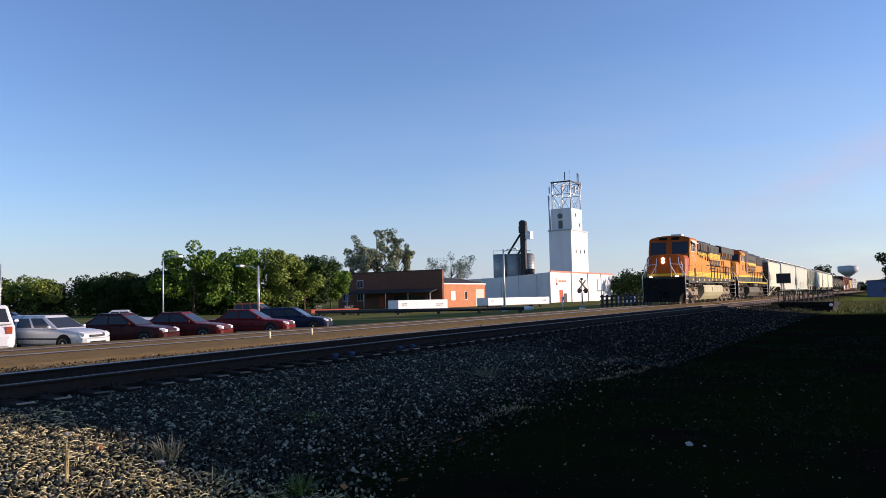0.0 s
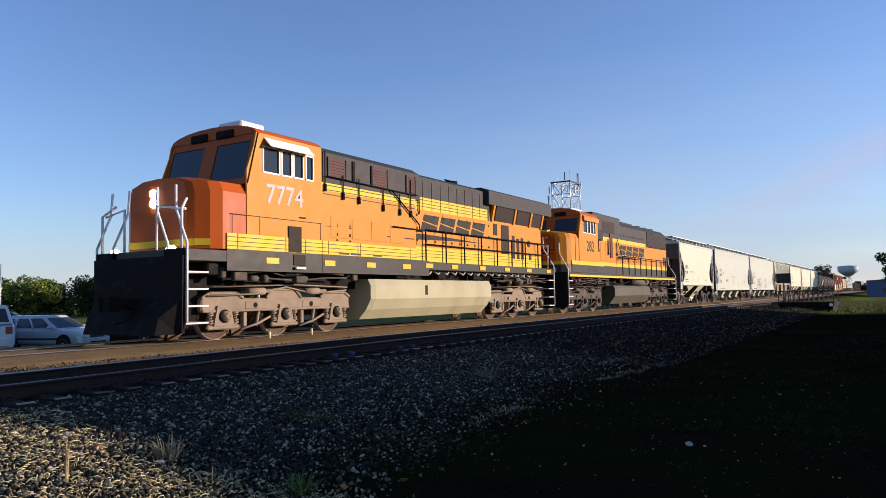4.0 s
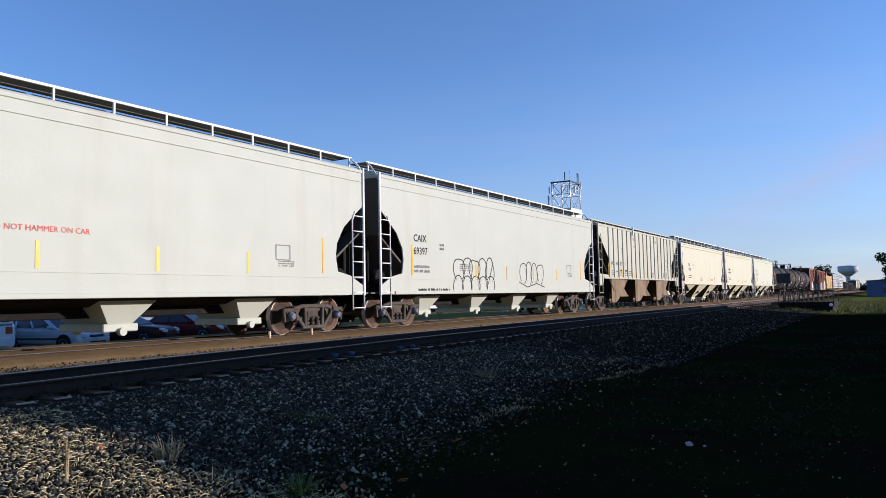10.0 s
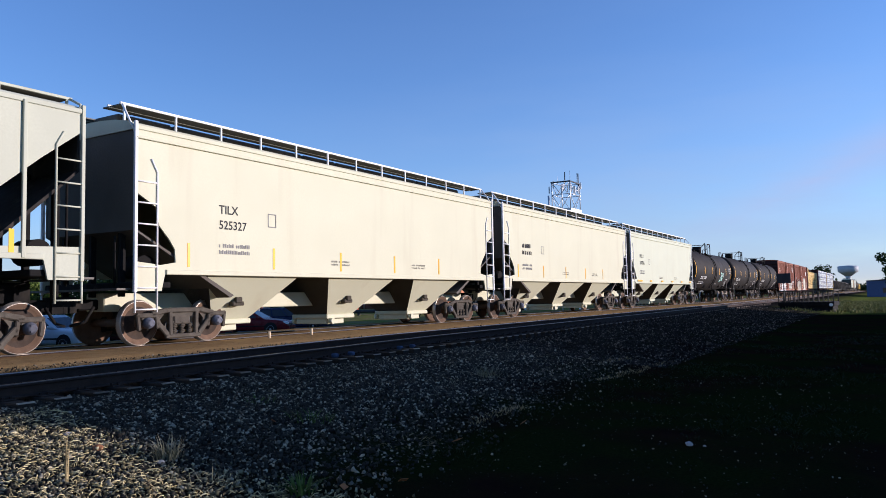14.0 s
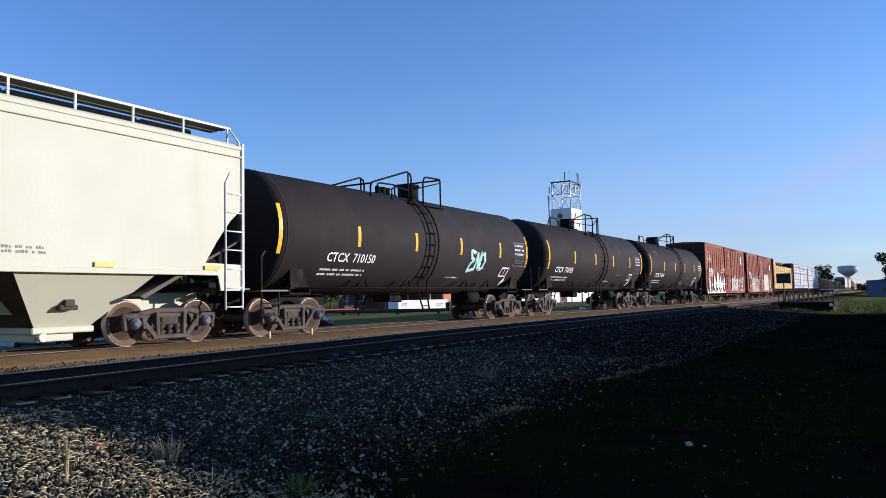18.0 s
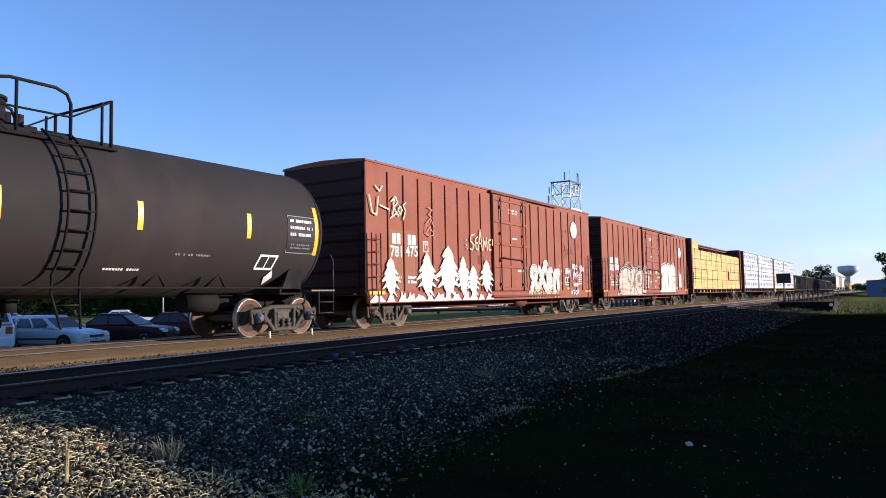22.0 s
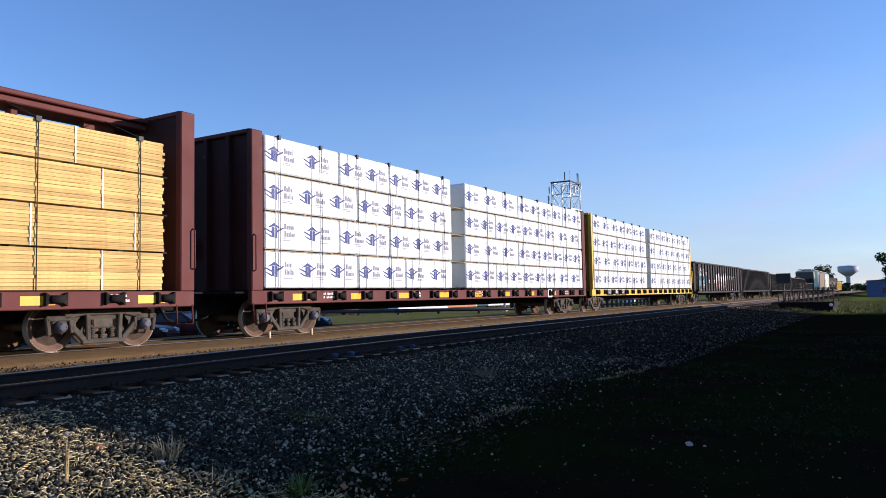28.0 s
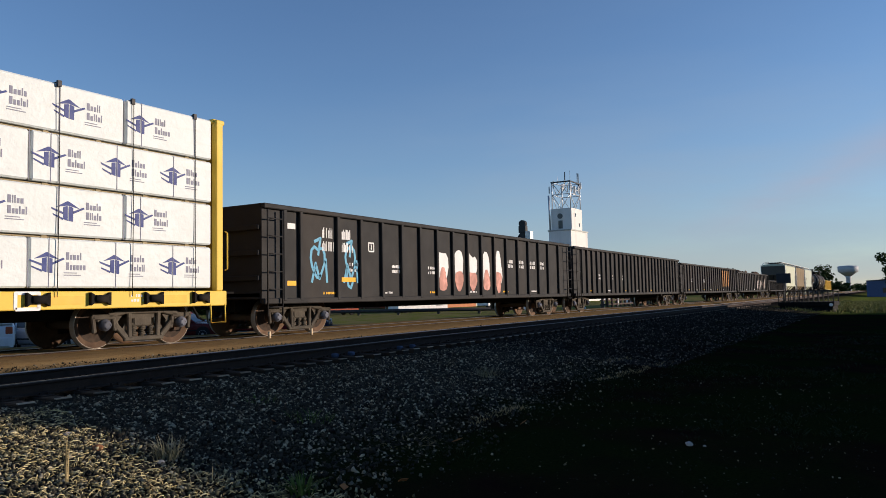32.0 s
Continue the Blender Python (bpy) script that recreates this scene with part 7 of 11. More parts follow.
def fir_outline(x, z, w, hh, seed):
    """A sprayed fir tree: tiers of drooping branches on both sides of a point."""
    rnd = random.Random(seed)
    half = {-1: [], 1: []}
    for sg in (-1, 1):
        for k, (f, g) in enumerate(((0.42, 0.80), (0.70, 0.60), (0.98, 0.40), (0.80, 0.22))):
            f *= rnd.uniform(0.88, 1.12)
            half[sg] += [(x + sg * w * f * 0.55, z + hh * (g + 0.10)), (x + sg * w * f, z + hh * (g - 0.05 + rnd.uniform(-0.03, 0.02))), (x + sg * w * f * 0.52, z + hh * (g + 0.02))]
    foot = [(x + w * 0.34, z + hh * 0.12), (x + w * 0.62, z - hh * 0.06), (x + w * 0.16, z + hh * 0.08), (x + w * 0.02, z - hh * 0.05), (x - w * 0.18, z + hh * 0.06)]
    return [(x, z + hh)] + half[1] + foot + half[-1][::-1]


c, h, xc = boxcar(258.5, 276.55, "rusty red boxcar with white fir-tree graffiti", [259.57 + 0.822 * k for k in range(8)] + [269.64 + 0.828 * k for k in range(8)], (266.15, 269.1, 272.3), "781475", 41)
for i, (x, w, z0, z1) in enumerate(((259.62, 0.40, 0.95, 2.01), (261.60, 0.52, 0.95, 2.22), (262.92, 0.68, 0.90, 2.48), (263.9, 0.45, 0.95, 2.18), (264.6, 0.45, 0.95, 1.9), (265.6, 0.48, 1.05, 2.12))):
    o = fir_outline(x - xc, z0, w * 1.22, z1 - z0, i)
    fill(c, [(a + 0.05, b - 0.045) for a, b in o], M_sprayblack, y=-1.5872)
    fill(c, [((a - x + xc) * 1.10 + x - xc, (b - z0) * 1.05 + z0) for a, b in o], M_spraycream, y=-1.5866)
    fill(c, o, M_spraywhite, y=-1.590, label="white sprayed fir tree")
rndf = random.Random(8)
for i in range(13):
    x = 259.0 + 0.56 * i + rndf.uniform(-0.1, 0.1)
    w, t = rndf.uniform(0.2, 0.42), rndf.uniform(0.95, 1.18)
    fill(c, [(x - w - xc, 0.75), (x - 0.4 * w - xc, 0.92), (x - 0.25 * w - xc, t), (x - xc, 0.93), (x + 0.5 * w - xc, t - 0.06), (x + 0.55 * w - xc, 0.88), (x + w - xc, 0.76)], M_spraywhite, y=-1.5905 - 0.0003 * i)
# white letters with dark outlines and a row of small orange ones along the sill
sprayed(c, xc, (((269.55, 1.15), (269.75, 1.45), (270.1, 1.75), (269.95, 2.0), (269.6, 1.95), (269.5, 1.7), (269.85, 1.5), (270.05, 1.2)),
                ((270.25, 1.2), (270.5, 1.5), (270.75, 1.95), (270.95, 2.02), (271.1, 1.8)), ((270.3, 1.95), (270.55, 1.6), (270.85, 1.25), (271.05, 1.12)),
                ((271.55, 1.25), (271.25, 1.2), (271.15, 1.45), (271.35, 1.65), (271.6, 1.55), (271.3, 1.42)), ((271.15, 1.55), (271.3, 1.88), (271.55, 1.9)),
                ((271.8, 1.15), (271.85, 1.55), (271.95, 1.9), (272.2, 1.72), (272.25, 1.4), (272.3, 1.2)), ((271.85, 1.62), (272.1, 1.86), (272.36, 1.82))), 0.115)
fill(c, blob(271.0 - xc, 2.16, 0.24, 0.13, 16, 0.1, 4)[:-1], M_spraygrey, y=-1.5736)
strokes(c, [blob(271.0 - xc, 2.16, 0.27, 0.16, 16, 0.1, 4, -20, 220)], 0.015, M_spraywhite, y=-1.5741)
for i in range(12):
    x = 269.3 + 0.27 * i
    strokes(c, [blob(x - xc, 0.92, 0.11, 0.12, 10, 0.2, i + 80, 40 * i, 40 * i + 250), [(x - 0.08 - xc, 0.79), (x + 0.04 - xc, 1.03)]], 0.02, (M_spraycream, M_spraywhite, M_reflect)[i % 3], y=-1.5915)
rndd = random.Random(6)
for i in range(16):
    x, z = rndd.uniform(272.4, 273.1), rndd.uniform(1.3, 2.2)
    fill(c, blob(x - xc, z, rndd.uniform(0.01, 0.035), rndd.uniform(0.012, 0.04), 7, 0.2, i)[:-1], M_spraycream, y=-1.5342, name="spray_speck")
ROS = ([(258.6, 3.8), (258.75, 3.3), (258.95, 3.25), (259.05, 3.8)], [(259.1, 3.55), (259.6, 3.45)], [(259.75, 3.3), (259.85, 3.85)], [(259.66, 3.70), (259.9, 3.88), (260.02, 3.70), (259.80, 3.55), (260.08, 3.30)],
       [(260.12, 3.62), (260.05, 3.48), (260.15, 3.36), (260.25, 3.5), (260.15, 3.62)], [(260.45, 3.75), (260.30, 3.66), (260.42, 3.5), (260.3, 3.2)], [(258.9, 4.1), (259.1, 3.95), (259.25, 4.12)], [(259.6, 3.2), (259.95, 3.38)])
TAG = ([(264.75, 3.05), (264.5, 3.0), (264.45, 2.8), (264.7, 2.68), (264.6, 2.5), (264.4, 2.52)], [(265.0, 2.98), (264.82, 2.9), (264.85, 2.55), (265.02, 2.52)], [(264.84, 2.74), (264.98, 2.76)],
       [(265.02, 2.5), (265.18, 3.25), (265.3, 2.5)], [(265.08, 2.75), (265.28, 2.75)], [(265.36, 2.5), (265.42, 2.95), (265.55, 2.65), (265.66, 2.98), (265.7, 2.52)], [(266.0, 2.92), (265.82, 2.9), (265.84, 2.55), (266.02, 2.56)],
       [(265.84, 2.74), (265.96, 2.74)], [(264.15, 2.62), (264.2, 2.66)], [(264.2, 2.5), (264.25, 2.54)], [(264.12, 2.8), (264.17, 2.84)], [(266.1, 2.95), (266.1, 2.7)])
FIGURE = ([(261.7, 3.72), (261.95, 3.66), (261.75, 3.5), (261.95, 3.42)], [(261.85, 3.4), (261.6, 3.2), (261.55, 2.9), (261.75, 2.8), (262.0, 2.85), (262.05, 3.1), (261.85, 3.4)], [(261.65, 2.95), (261.8, 3.1), (261.95, 2.95)])
for ln in ROS + TAG:
    strokes(c, [[(x - xc, z) for x, z in ln]], 0.024, M_spraycream, y=-1.59)
strokes(c, [[(x - xc, z) for x, z in ln] for ln in FIGURE], 0.016, M_sprayfaint, y=-1.59, label="faint chalk drawing")
strokes(c, [[(261.49 - xc, 2.31), (261.75 - xc, 2.31), (261.75 - xc, 2.62), (261.49 - xc, 2.62), (261.49 - xc, 2.31)], [(261.55 - xc, 2.55), (261.69 - xc, 2.55)], [(261.62 - xc, 2.55), (261.62 - xc, 2.4)]], 0.014, M_inkwhite, y=-1.5342, name="stencil_square")
fill(c, [(265.05 - xc, 2.0), (265.5 - xc, 2.0), (265.5 - xc, 2.32), (265.05 - xc, 2.32)], M_cbbrown, y=-1.534, name="weathered_placard")
fill(c, [(273.31 - xc, 1.31), (273.78 - xc, 1.31), (273.78 - xc, 1.64), (273.31 - xc, 1.64)], M_sprayblack, y=-1.5335, name="dark_placard")
def scribble(x, z, w, hgt, n, seed):
    """A handwritten-looking row of joined loops, hooks and zigzags that spell nothing."""
    rnd = random.Random(seed)
    glyphs = ([(0.4 + 0.38 * math.cos(1.2 + 0.7 * k), 0.45 + 0.45 * math.sin(1.2 + 0.7 * k)) for k in range(10)],
              [(0.0, 0.1), (0.1, 1.0), (0.6, 0.15), (0.75, 1.05)],
              [(0.05, 1.2), (0.0, 0.0), (0.25, 0.62), (0.7, 0.55), (0.72, -0.1)],
              [(0.75, 0.95), (0.15, 0.85), (0.3, 0.5), (0.7, 0.3), (0.1, 0.0)],
              [(0.0, 0.9), (0.3, 0.15), (0.7, 1.0), (0.5, -0.35), (0.15, -0.3)])
    out = []
    for k in range(n):
        g = rnd.choice(glyphs)
        s = rnd.uniform(0.85, 1.1)
        out.append([(x + w * (k + 0.95 * a) / n + 0.02 * b, z + hgt * s * b) for a, b in g])
    return out


for k, (x, z, w, hg, n) in enumerate(((273.2, 1.75, 0.62, 0.30, 4), (274.05, 2.02, 0.60, 0.26, 3), (274.1, 1.66, 0.60, 0.26, 4), (274.95, 1.95, 0.58, 0.26, 3), (274.15, 1.25, 0.6, 0.15, 4), (273.85, 0.86, 1.0, 0.24, 4))):
    strokes(c, [[(a - xc, b) for a, b in g] for g in scribble(x, z, w, hg, n, k + 3)], 0.021, M_spraywhite, y=-1.5905 - 0.0006 * k, label="small white scribbled tags")
M_stain = mat("boxcar_red_stain", (0.20, 0.058, 0.036), 0.75, 0, 0.15, 2, 30)
rnds = random.Random(12)
for k in range(26):
    x, z = rnds.uniform(273.0, 275.9), 2.3 + 1.6 * rnds.random() ** 1.4
    fill(c, blob(x - xc, z, rnds.uniform(0.03, 0.12), rnds.uniform(0.04, 0.16), 9, 0.3, k)[:-1], M_stain, y=-1.5338 - 0.0008 * k, name="rust_stain")
strokes(c, [[(273.31 - xc, 1.31), (273.78 - xc, 1.31), (273.78 - xc, 1.64), (273.31 - xc, 1.64), (273.31 - xc, 1.31)], [(273.545 - xc, 1.40), (273.545 - xc, 1.64)], [(273.31 - xc, 1.41), (273.78 - xc, 1.41)]], 0.018, M_inkwhite, y=-1.5342, name="stencil_square")
bars(c, 274.95 - xc, 1.3, 0.6, 0.5, 5, M_inkwhite, y=-1.535, seed=77)
fill(c, blob(274.38 - xc, 3.84, 0.38, 0.38, 24, 0)[:-1], M_inkwhite, y=-1.5745, name="round_emblem", label="white round emblem")
fill(c, [(259.6 - xc, 1.1), (261.0 - xc, 1.1), (261.0 - xc, 2.9), (259.6 - xc, 2.9)], mat("repaint_patch", (0.22, 0.080, 0.036), 0.6, 0, 0.08), y=-1.532, name="repaint_patch", label="newer red paint patch")

c, h, xc = boxcar(278.55, 296.75, "red boxcar with silver and white bubble graffiti", [279.49 + 0.898 * k for k in range(7)] + [290.57 + 0.895 * k for k in range(7)], (285.65, 289.5, 293.1), "782980", 51)
blobs = ((282.3, 1.35, 1.15, 1.05), (283.9, 1.45, 1.0, 0.85), (285.3, 1.4, 1.15, 0.9))
for i, (x, z, rx, rz) in enumerate(blobs):
    o = [(a, max(0.76, b)) for a, b in blob(x - xc, z, rx, rz, 26, 0.10, i)][:-1]
    fill(c, [((a - x + xc) * 1.07 + x - xc, max(0.75, (b - z) * 1.07 + z)) for a, b in o], M_spraywhite, y=-1.5866 - 0.002 * i)
    fill(c, [((a - x + xc) * 1.05 + x - xc, max(0.75, (b - z) * 1.05 + z)) for a, b in o], M_sprayblack, y=-1.5873 - 0.002 * i)
    fill(c, [((a - x + xc) * 0.97 + x - xc, max(0.78, (b - z) * 0.97 + z)) for a, b in o], M_spraystreak, y=-1.5880 - 0.002 * i, label="streaky silver bubble graffiti with dark outlines")
    strokes(c, [blob(x - 0.2 - xc, z + 0.3, rx * 0.5, rz * 0.5, 14, 0.1, i + 15, 60, 200)], 0.03, M_spraywhite, y=-1.5965)
def outlined(c, xc, lines, y):
    for k, ln in enumerate(lines):
        pts = [(x - xc, z) for x, z in ln]
        for _ in range(2):
            q = [pts[0]]
            for (xa, za), (xb, zb) in zip(pts, pts[1:]):
                q += [(xa * 0.75 + xb * 0.25, za * 0.75 + zb * 0.25), (xa * 0.25 + xb * 0.75, za * 0.25 + zb * 0.75)]
            pts = q + [pts[-1]]
        ribbon(c, pts, 0.052, M_spraypale, y - 0.006 * k, "graffiti_halo")
        ribbon(c, pts, 0.032, M_sprayblack, y - 0.006 * k - 0.002, "graffiti_outline")


# rounded letter outlines over the silver
outlined(c, xc, (((281.6, 0.85), (281.5, 1.7), (281.9, 2.4), (282.8, 2.62), (283.6, 2.35), (283.85, 1.75), (283.4, 1.2), (282.95, 1.15), (283.0, 0.82)),
                 ((282.6, 2.0), (282.65, 2.3), (283.1, 2.3), (283.3, 1.85), (283.0, 1.5), (282.65, 1.55), (282.6, 2.0)),
                 ((283.75, 0.82), (283.85, 1.5), (283.95, 2.1), (284.5, 2.45), (285.2, 2.3), (285.45, 1.7), (285.1, 1.2), (284.6, 1.25)),
                 ((284.45, 1.75), (284.7, 2.0), (284.95, 1.75), (284.7, 1.55), (284.45, 1.75)),
                 ((285.3, 0.82), (285.45, 1.4), (285.4, 2.2), (285.75, 2.4), (285.97, 2.42))), -1.5945)
outlined(c, xc, (((286.05, 2.4), (286.6, 2.3), (286.95, 1.9), (286.9, 1.3), (286.7, 1.05)), ((286.1, 1.7), (286.4, 1.8), (286.5, 1.5), (286.15, 1.4))), -1.606)
fill(c, [(286.03 - xc, 1.1), (286.6 - xc, 1.12), (286.85 - xc, 1.8), (286.5 - xc, 2.2), (286.03 - xc, 2.3)], M_spraystreak, y=-1.6035)
fill(c, blob(283.0 - xc, 1.62, 0.2, 0.1, 10, 0.2, 5)[:-1], M_reflect, y=-1.5938)
fill(c, blob(284.7 - xc, 1.62, 0.22, 0.16, 10, 0.2, 9)[:-1], M_spraygrey2, y=-1.5938)
TAG_EDGE = [(289.57, 2.41), (289.81, 2.57), (290.50, 2.69), (290.88, 2.72), (291.04, 2.55), (291.33, 2.73), (291.88, 2.54), (292.23, 2.67), (292.70, 2.72), (293.13, 2.49),
            (293.12, 0.80), (289.36, 0.80), (289.44, 1.36), (289.99, 1.96), (289.57, 2.15)]
for grow, m_, y_ in ((0.10, M_spraywhite, -1.5866), (0.065, M_sprayblack, -1.5874), (0.0, M_spraypale, -1.5882)):
    fill(c, [(x - xc + (grow if x > 291.2 else -grow) * (0.8 if 290 < x < 292.6 else 1.0), z + (grow if z > 2.2 else 0.0)) for x, z in TAG_EDGE], m_, y=y_, label="cream block graffiti with dark edges")
strokes(c, [[(x - xc, z) for x, z in ln] for ln in ([(290.52, 2.66), (290.50, 1.75), (290.56, 0.82)], [(291.02, 2.5), (291.20, 1.9), (291.36, 1.2), (291.42, 0.82)], [(291.40, 2.6), (291.36, 1.2)],
                                                    [(292.22, 2.6), (292.30, 2.1), (292.18, 1.7), (292.34, 1.3), (292.20, 0.85)], [(292.5, 1.9), (293.1, 1.94)], [(292.5, 1.55), (293.1, 1.58)])], 0.03, M_sprayblack, y=-1.589, label="dark inner strokes")
strokes(c, [[(x - xc, z) for x, z in ln] for ln in ([(290.46, 2.6), (290.44, 1.75), (290.50, 0.9)], [(292.16, 2.55), (292.24, 2.1), (292.12, 1.7)])], 0.02, M_spraywhite, y=-1.5893)
for x_, z_, w_, h_ in ((287.06, 1.96, 0.2, 0.21), (288.26, 2.0, 0.3, 0.23), (288.9, 2.0, 0.22, 0.12), (287.1, 1.5, 0.25, 0.10), (288.05, 1.20, 0.2, 0.10)):
    fill(c, [(x_ - xc, z_), (x_ + w_ - xc, z_), (x_ + w_ - xc, z_ + h_), (x_ - xc, z_ + h_)], M_spraypale, y=-1.6065, name="worn_sticker")
stripe(c, 287.98 - xc, 288.44 - xc, 1.55, 1.65, M_reflect, y=-1.606)
for k in range(7):
    stripe(c, 280.9 + 2.05 * k - xc, 281.05 + 2.05 * k - xc, 0.78, 0.90, M_spraypale, y=-1.5635, name="sill_stencil")
fill(c, [(294.1 - xc, 1.2), (294.9 - xc, 1.2), (294.9 - xc, 2.3), (294.7 - xc, 2.1), (294.4 - xc, 2.15), (294.2 - xc, 2.4)], M_spraygrey, y=-1.5882)
fill(c, blob(294.55 - xc, 3.6, 0.36, 0.36, 24, 0)[:-1], M_inkwhite, y=-1.589, name="round_emblem", label="white round emblem")
for k in range(2):
    strokes(c, [blob(279.85 + 0.9 * k - xc, 1.72, 0.2, 0.13, 10, 0.2, k + 4, 20, 300), [(279.7 + 0.9 * k - xc, 1.62), (279.95 + 0.9 * k - xc, 1.85)]], 0.02, M_spraygrey, y=-1.5742)


# ---- centre-beam lumber cars ----
def centerbeam(x0, x1, label, paint, sill_paint, load, seed):
    c, h, xc = start_car("centerbeam_car", x0, x1, label)
    rnd = random.Random(seed)
    deck = MB().box(-h, h, -1.42, 1.42, 0.98, 1.10, 0.01)
    deck.box(-h, h, -0.3, 0.3, 0.55, 0.98, 0.02)
    part("deck", deck, M_black, c)
    for s in (-1, 1):
        part("side_sill", MB().box(-h, h, s * 1.42, s * 1.56, 0.78, 1.10, 0.015), sill_paint, c)
        n = 18
        for k in range(n):
            x = -h + 0.75 + (2 * h - 1.5) * k / (n - 1)
            w = part("winch", MB().disc((x, s * 1.62, 0.96), "x", 0.075, 0.24, 10).plate([(x - 0.2, 0.84), (x - 0.02, 0.96), (x - 0.2, 1.08)], "y", s * 1.565, s * 1.65).plate([(x + 0.2, 0.84), (x + 0.02, 0.96), (x + 0.2, 1.08)], "y", s * 1.565, s * 1.65), M_black, c)
        for k in range(9):
            x = -h + 1.35 + k * 2.28
            stripe(c, x, x + 0.62, 0.86, 1.02, M_reflect, y=s * 1.562)
        if s < 0:
            for k in range(5):
                x = -h + 2.5 + k * 4.1
                bars(c, x, 0.86, 0.5, 0.18, 2, M_inkwhite, y=-1.563, seed=seed + k)
            strokes(c, [[(h - 4.6, 0.80), (h - 4.2, 0.80), (h - 4.2, 1.07), (h - 4.6, 1.07), (h - 4.6, 0.80)]], 0.03, M_inkwhite, y=-1.568, name="stencil_square")
    # bulkheads
    for e in (-1, 1):
        mb = MB().box(e * (h - 0.30), e * (h - 0.12), -1.45, 1.45, 1.1, 4.82, 0.02)
        # bulkhead takes the copy of the paint with shade in its colour
        end_shade = M_yellowend_shade if paint is M_cbyellow else M_boxend_shade
        bk = part("bulkhead", mb, end_shade, c, "tall grimy steel end bulkhead, shade put into its colour")
        mb = MB()
        for y in (-1.48, 1.48):
            mb.box(e * (h - (0.36 if paint is M_cbbrown else 0.30)), e * (h - (0.0 if paint is M_cbbrown else 0.11)), y - 0.09, y + 0.09, 1.1, 4.86, 0.02)
        rb = MB()
        for y in (-0.75, 0, 0.75):
            rb.box(e * (h - 0.12), e * h, y - 0.06, y + 0.06, 1.1, 4.8, 0.02)
        parts("bulkhead_rib", rb, end_shade, bk)
        mb.box(e * (h - 0.34), e * h, -1.5, 1.5, 4.78, 4.88, 0.02)
        parts("bulkhead_post", mb, paint, bk)
        mb = MB()
        mb.tube([(e * (h - 0.06), -1.57, 1.55), (e * (h - 0.06), -1.64, 1.58), (e * (h - 0.06), -1.64, 2.36), (e * (h - 0.06), -1.57, 2.40)], 0.018)
        part("grab_bar", mb, paint, c)
        mb = MB().tube([(e * (h - 0.05), -1.55, 0.82), (e * (h - 0.05), -1.57, 0.42), (e * (h - 0.45), -1.57, 0.42), (e * (h - 0.45), -1.55, 0.82)], 0.02)
        part("stirrup_step", mb, paint, c)
        mb = MB().box(e * (h - 0.1), e * (h + 0.35), -1.4, 1.4, 1.04, 1.08)
        mb.disc((e * (h + 0.06), 0.7, 2.2), "x", 0.25, 0.05, 14)
        part("end_gear", mb, M_black, c)
        truck(c, e * (h - 1.75), M_truck)
    # the centre beam: top chord, posts and gussets
    part("top_chord", MB().box(-h + 0.3, h - 0.3, -0.38, 0.38, 4.60, 4.72, 0.02).box(-h + 0.3, h - 0.3, -0.46, 0.46, 4.74, 4.84, 0.02), paint, c)
    n = 14
    for k in range(1, n):
        x = -h + 2 * h * k / n
        mb = MB().box(x - 0.07, x + 0.07, -0.1, 0.1, 1.1, 4.6, 0.015)
        if k % 2:
            mb.plate([(x - 0.10, 4.6), (x + 0.62, 4.6), (x + 0.48, 4.1), (x - 0.10, 4.0)], "y", -0.12, -0.06)
        part("beam_post", mb, paint, c)
    mb = MB()
    for k in range(n):
        xa, xb = -h + 2 * h * k / n, -h + 2 * h * (k + 1) / n
        mb.tube([(xa, 0, 1.2 if k % 2 else 4.4), (xb, 0, 4.4 if k % 2 else 1.2)], 0.05, 5)
    part("diagonal_brace", mb, paint, c)
    couplers(c, h)
    return c, h, xc


_board = {}


def lumber_pack(car, x0, x1, z0, z1, xc, y0, rows, seed):
    """A strapped pack of sawn boards: a core, and each layer of boards a piece of its own."""
    rnd = random.Random(seed)
    p = part("lumber_pack", MB().box(x0 - xc + 0.03, x1 - xc - 0.03, y0 + 0.03, y0 + 1.02, z0 + 0.01, z1 - 0.01), M_lumber, car, "strapped pack of pale sawn boards")
    st = (z1 - z0) / rows
    key = (round(x1 - x0, 2), round(st, 3))
    if key not in _board:
        L = (x1 - x0) / 2
        _board[key] = MB().box(-L + 0.02, L - 0.02, 0, 1.05, 0.002, st - 0.002, 0.003).mesh("board", M_board)
    for r in range(rows):
        o = part("board", _board[key], None, p)
        o.matrix_basis = pose((x0 + x1) / 2 - xc + rnd.uniform(-0.03, 0.03), y0 + rnd.choice((-0.010, -0.004, 0.0, 0.0, 0.006, 0.016)), z0 + r * st)
    return p


M_board = mat("lumber_board", (0.63, 0.445, 0.155), 0.7, 0, 0.25, 1.2, 14, 0.003, (0.34, 0.18, 0.055), 0.42, 2.6, (0.55, 1.0, 7.0), rand=0.22)
c, h, xc = centerbeam(298.25, 319.2, "brown centre-beam car loaded with bare sawn lumber", M_cbbrown, M_cbbrown, "lumber", 61)
ROWS = ((1.12, 1.86), (1.89, 2.62), (2.65, 3.40), (3.43, 4.10))
SPLITS = ((298.8, 302.4, 306.6, 312.5, 318.5), (298.8, 304.0, 308.2, 313.2, 318.5), (298.8, 303.2, 307.2, 312.5, 318.5), (298.8, 301.4, 305.0, 309.5, 314.0, 318.5))
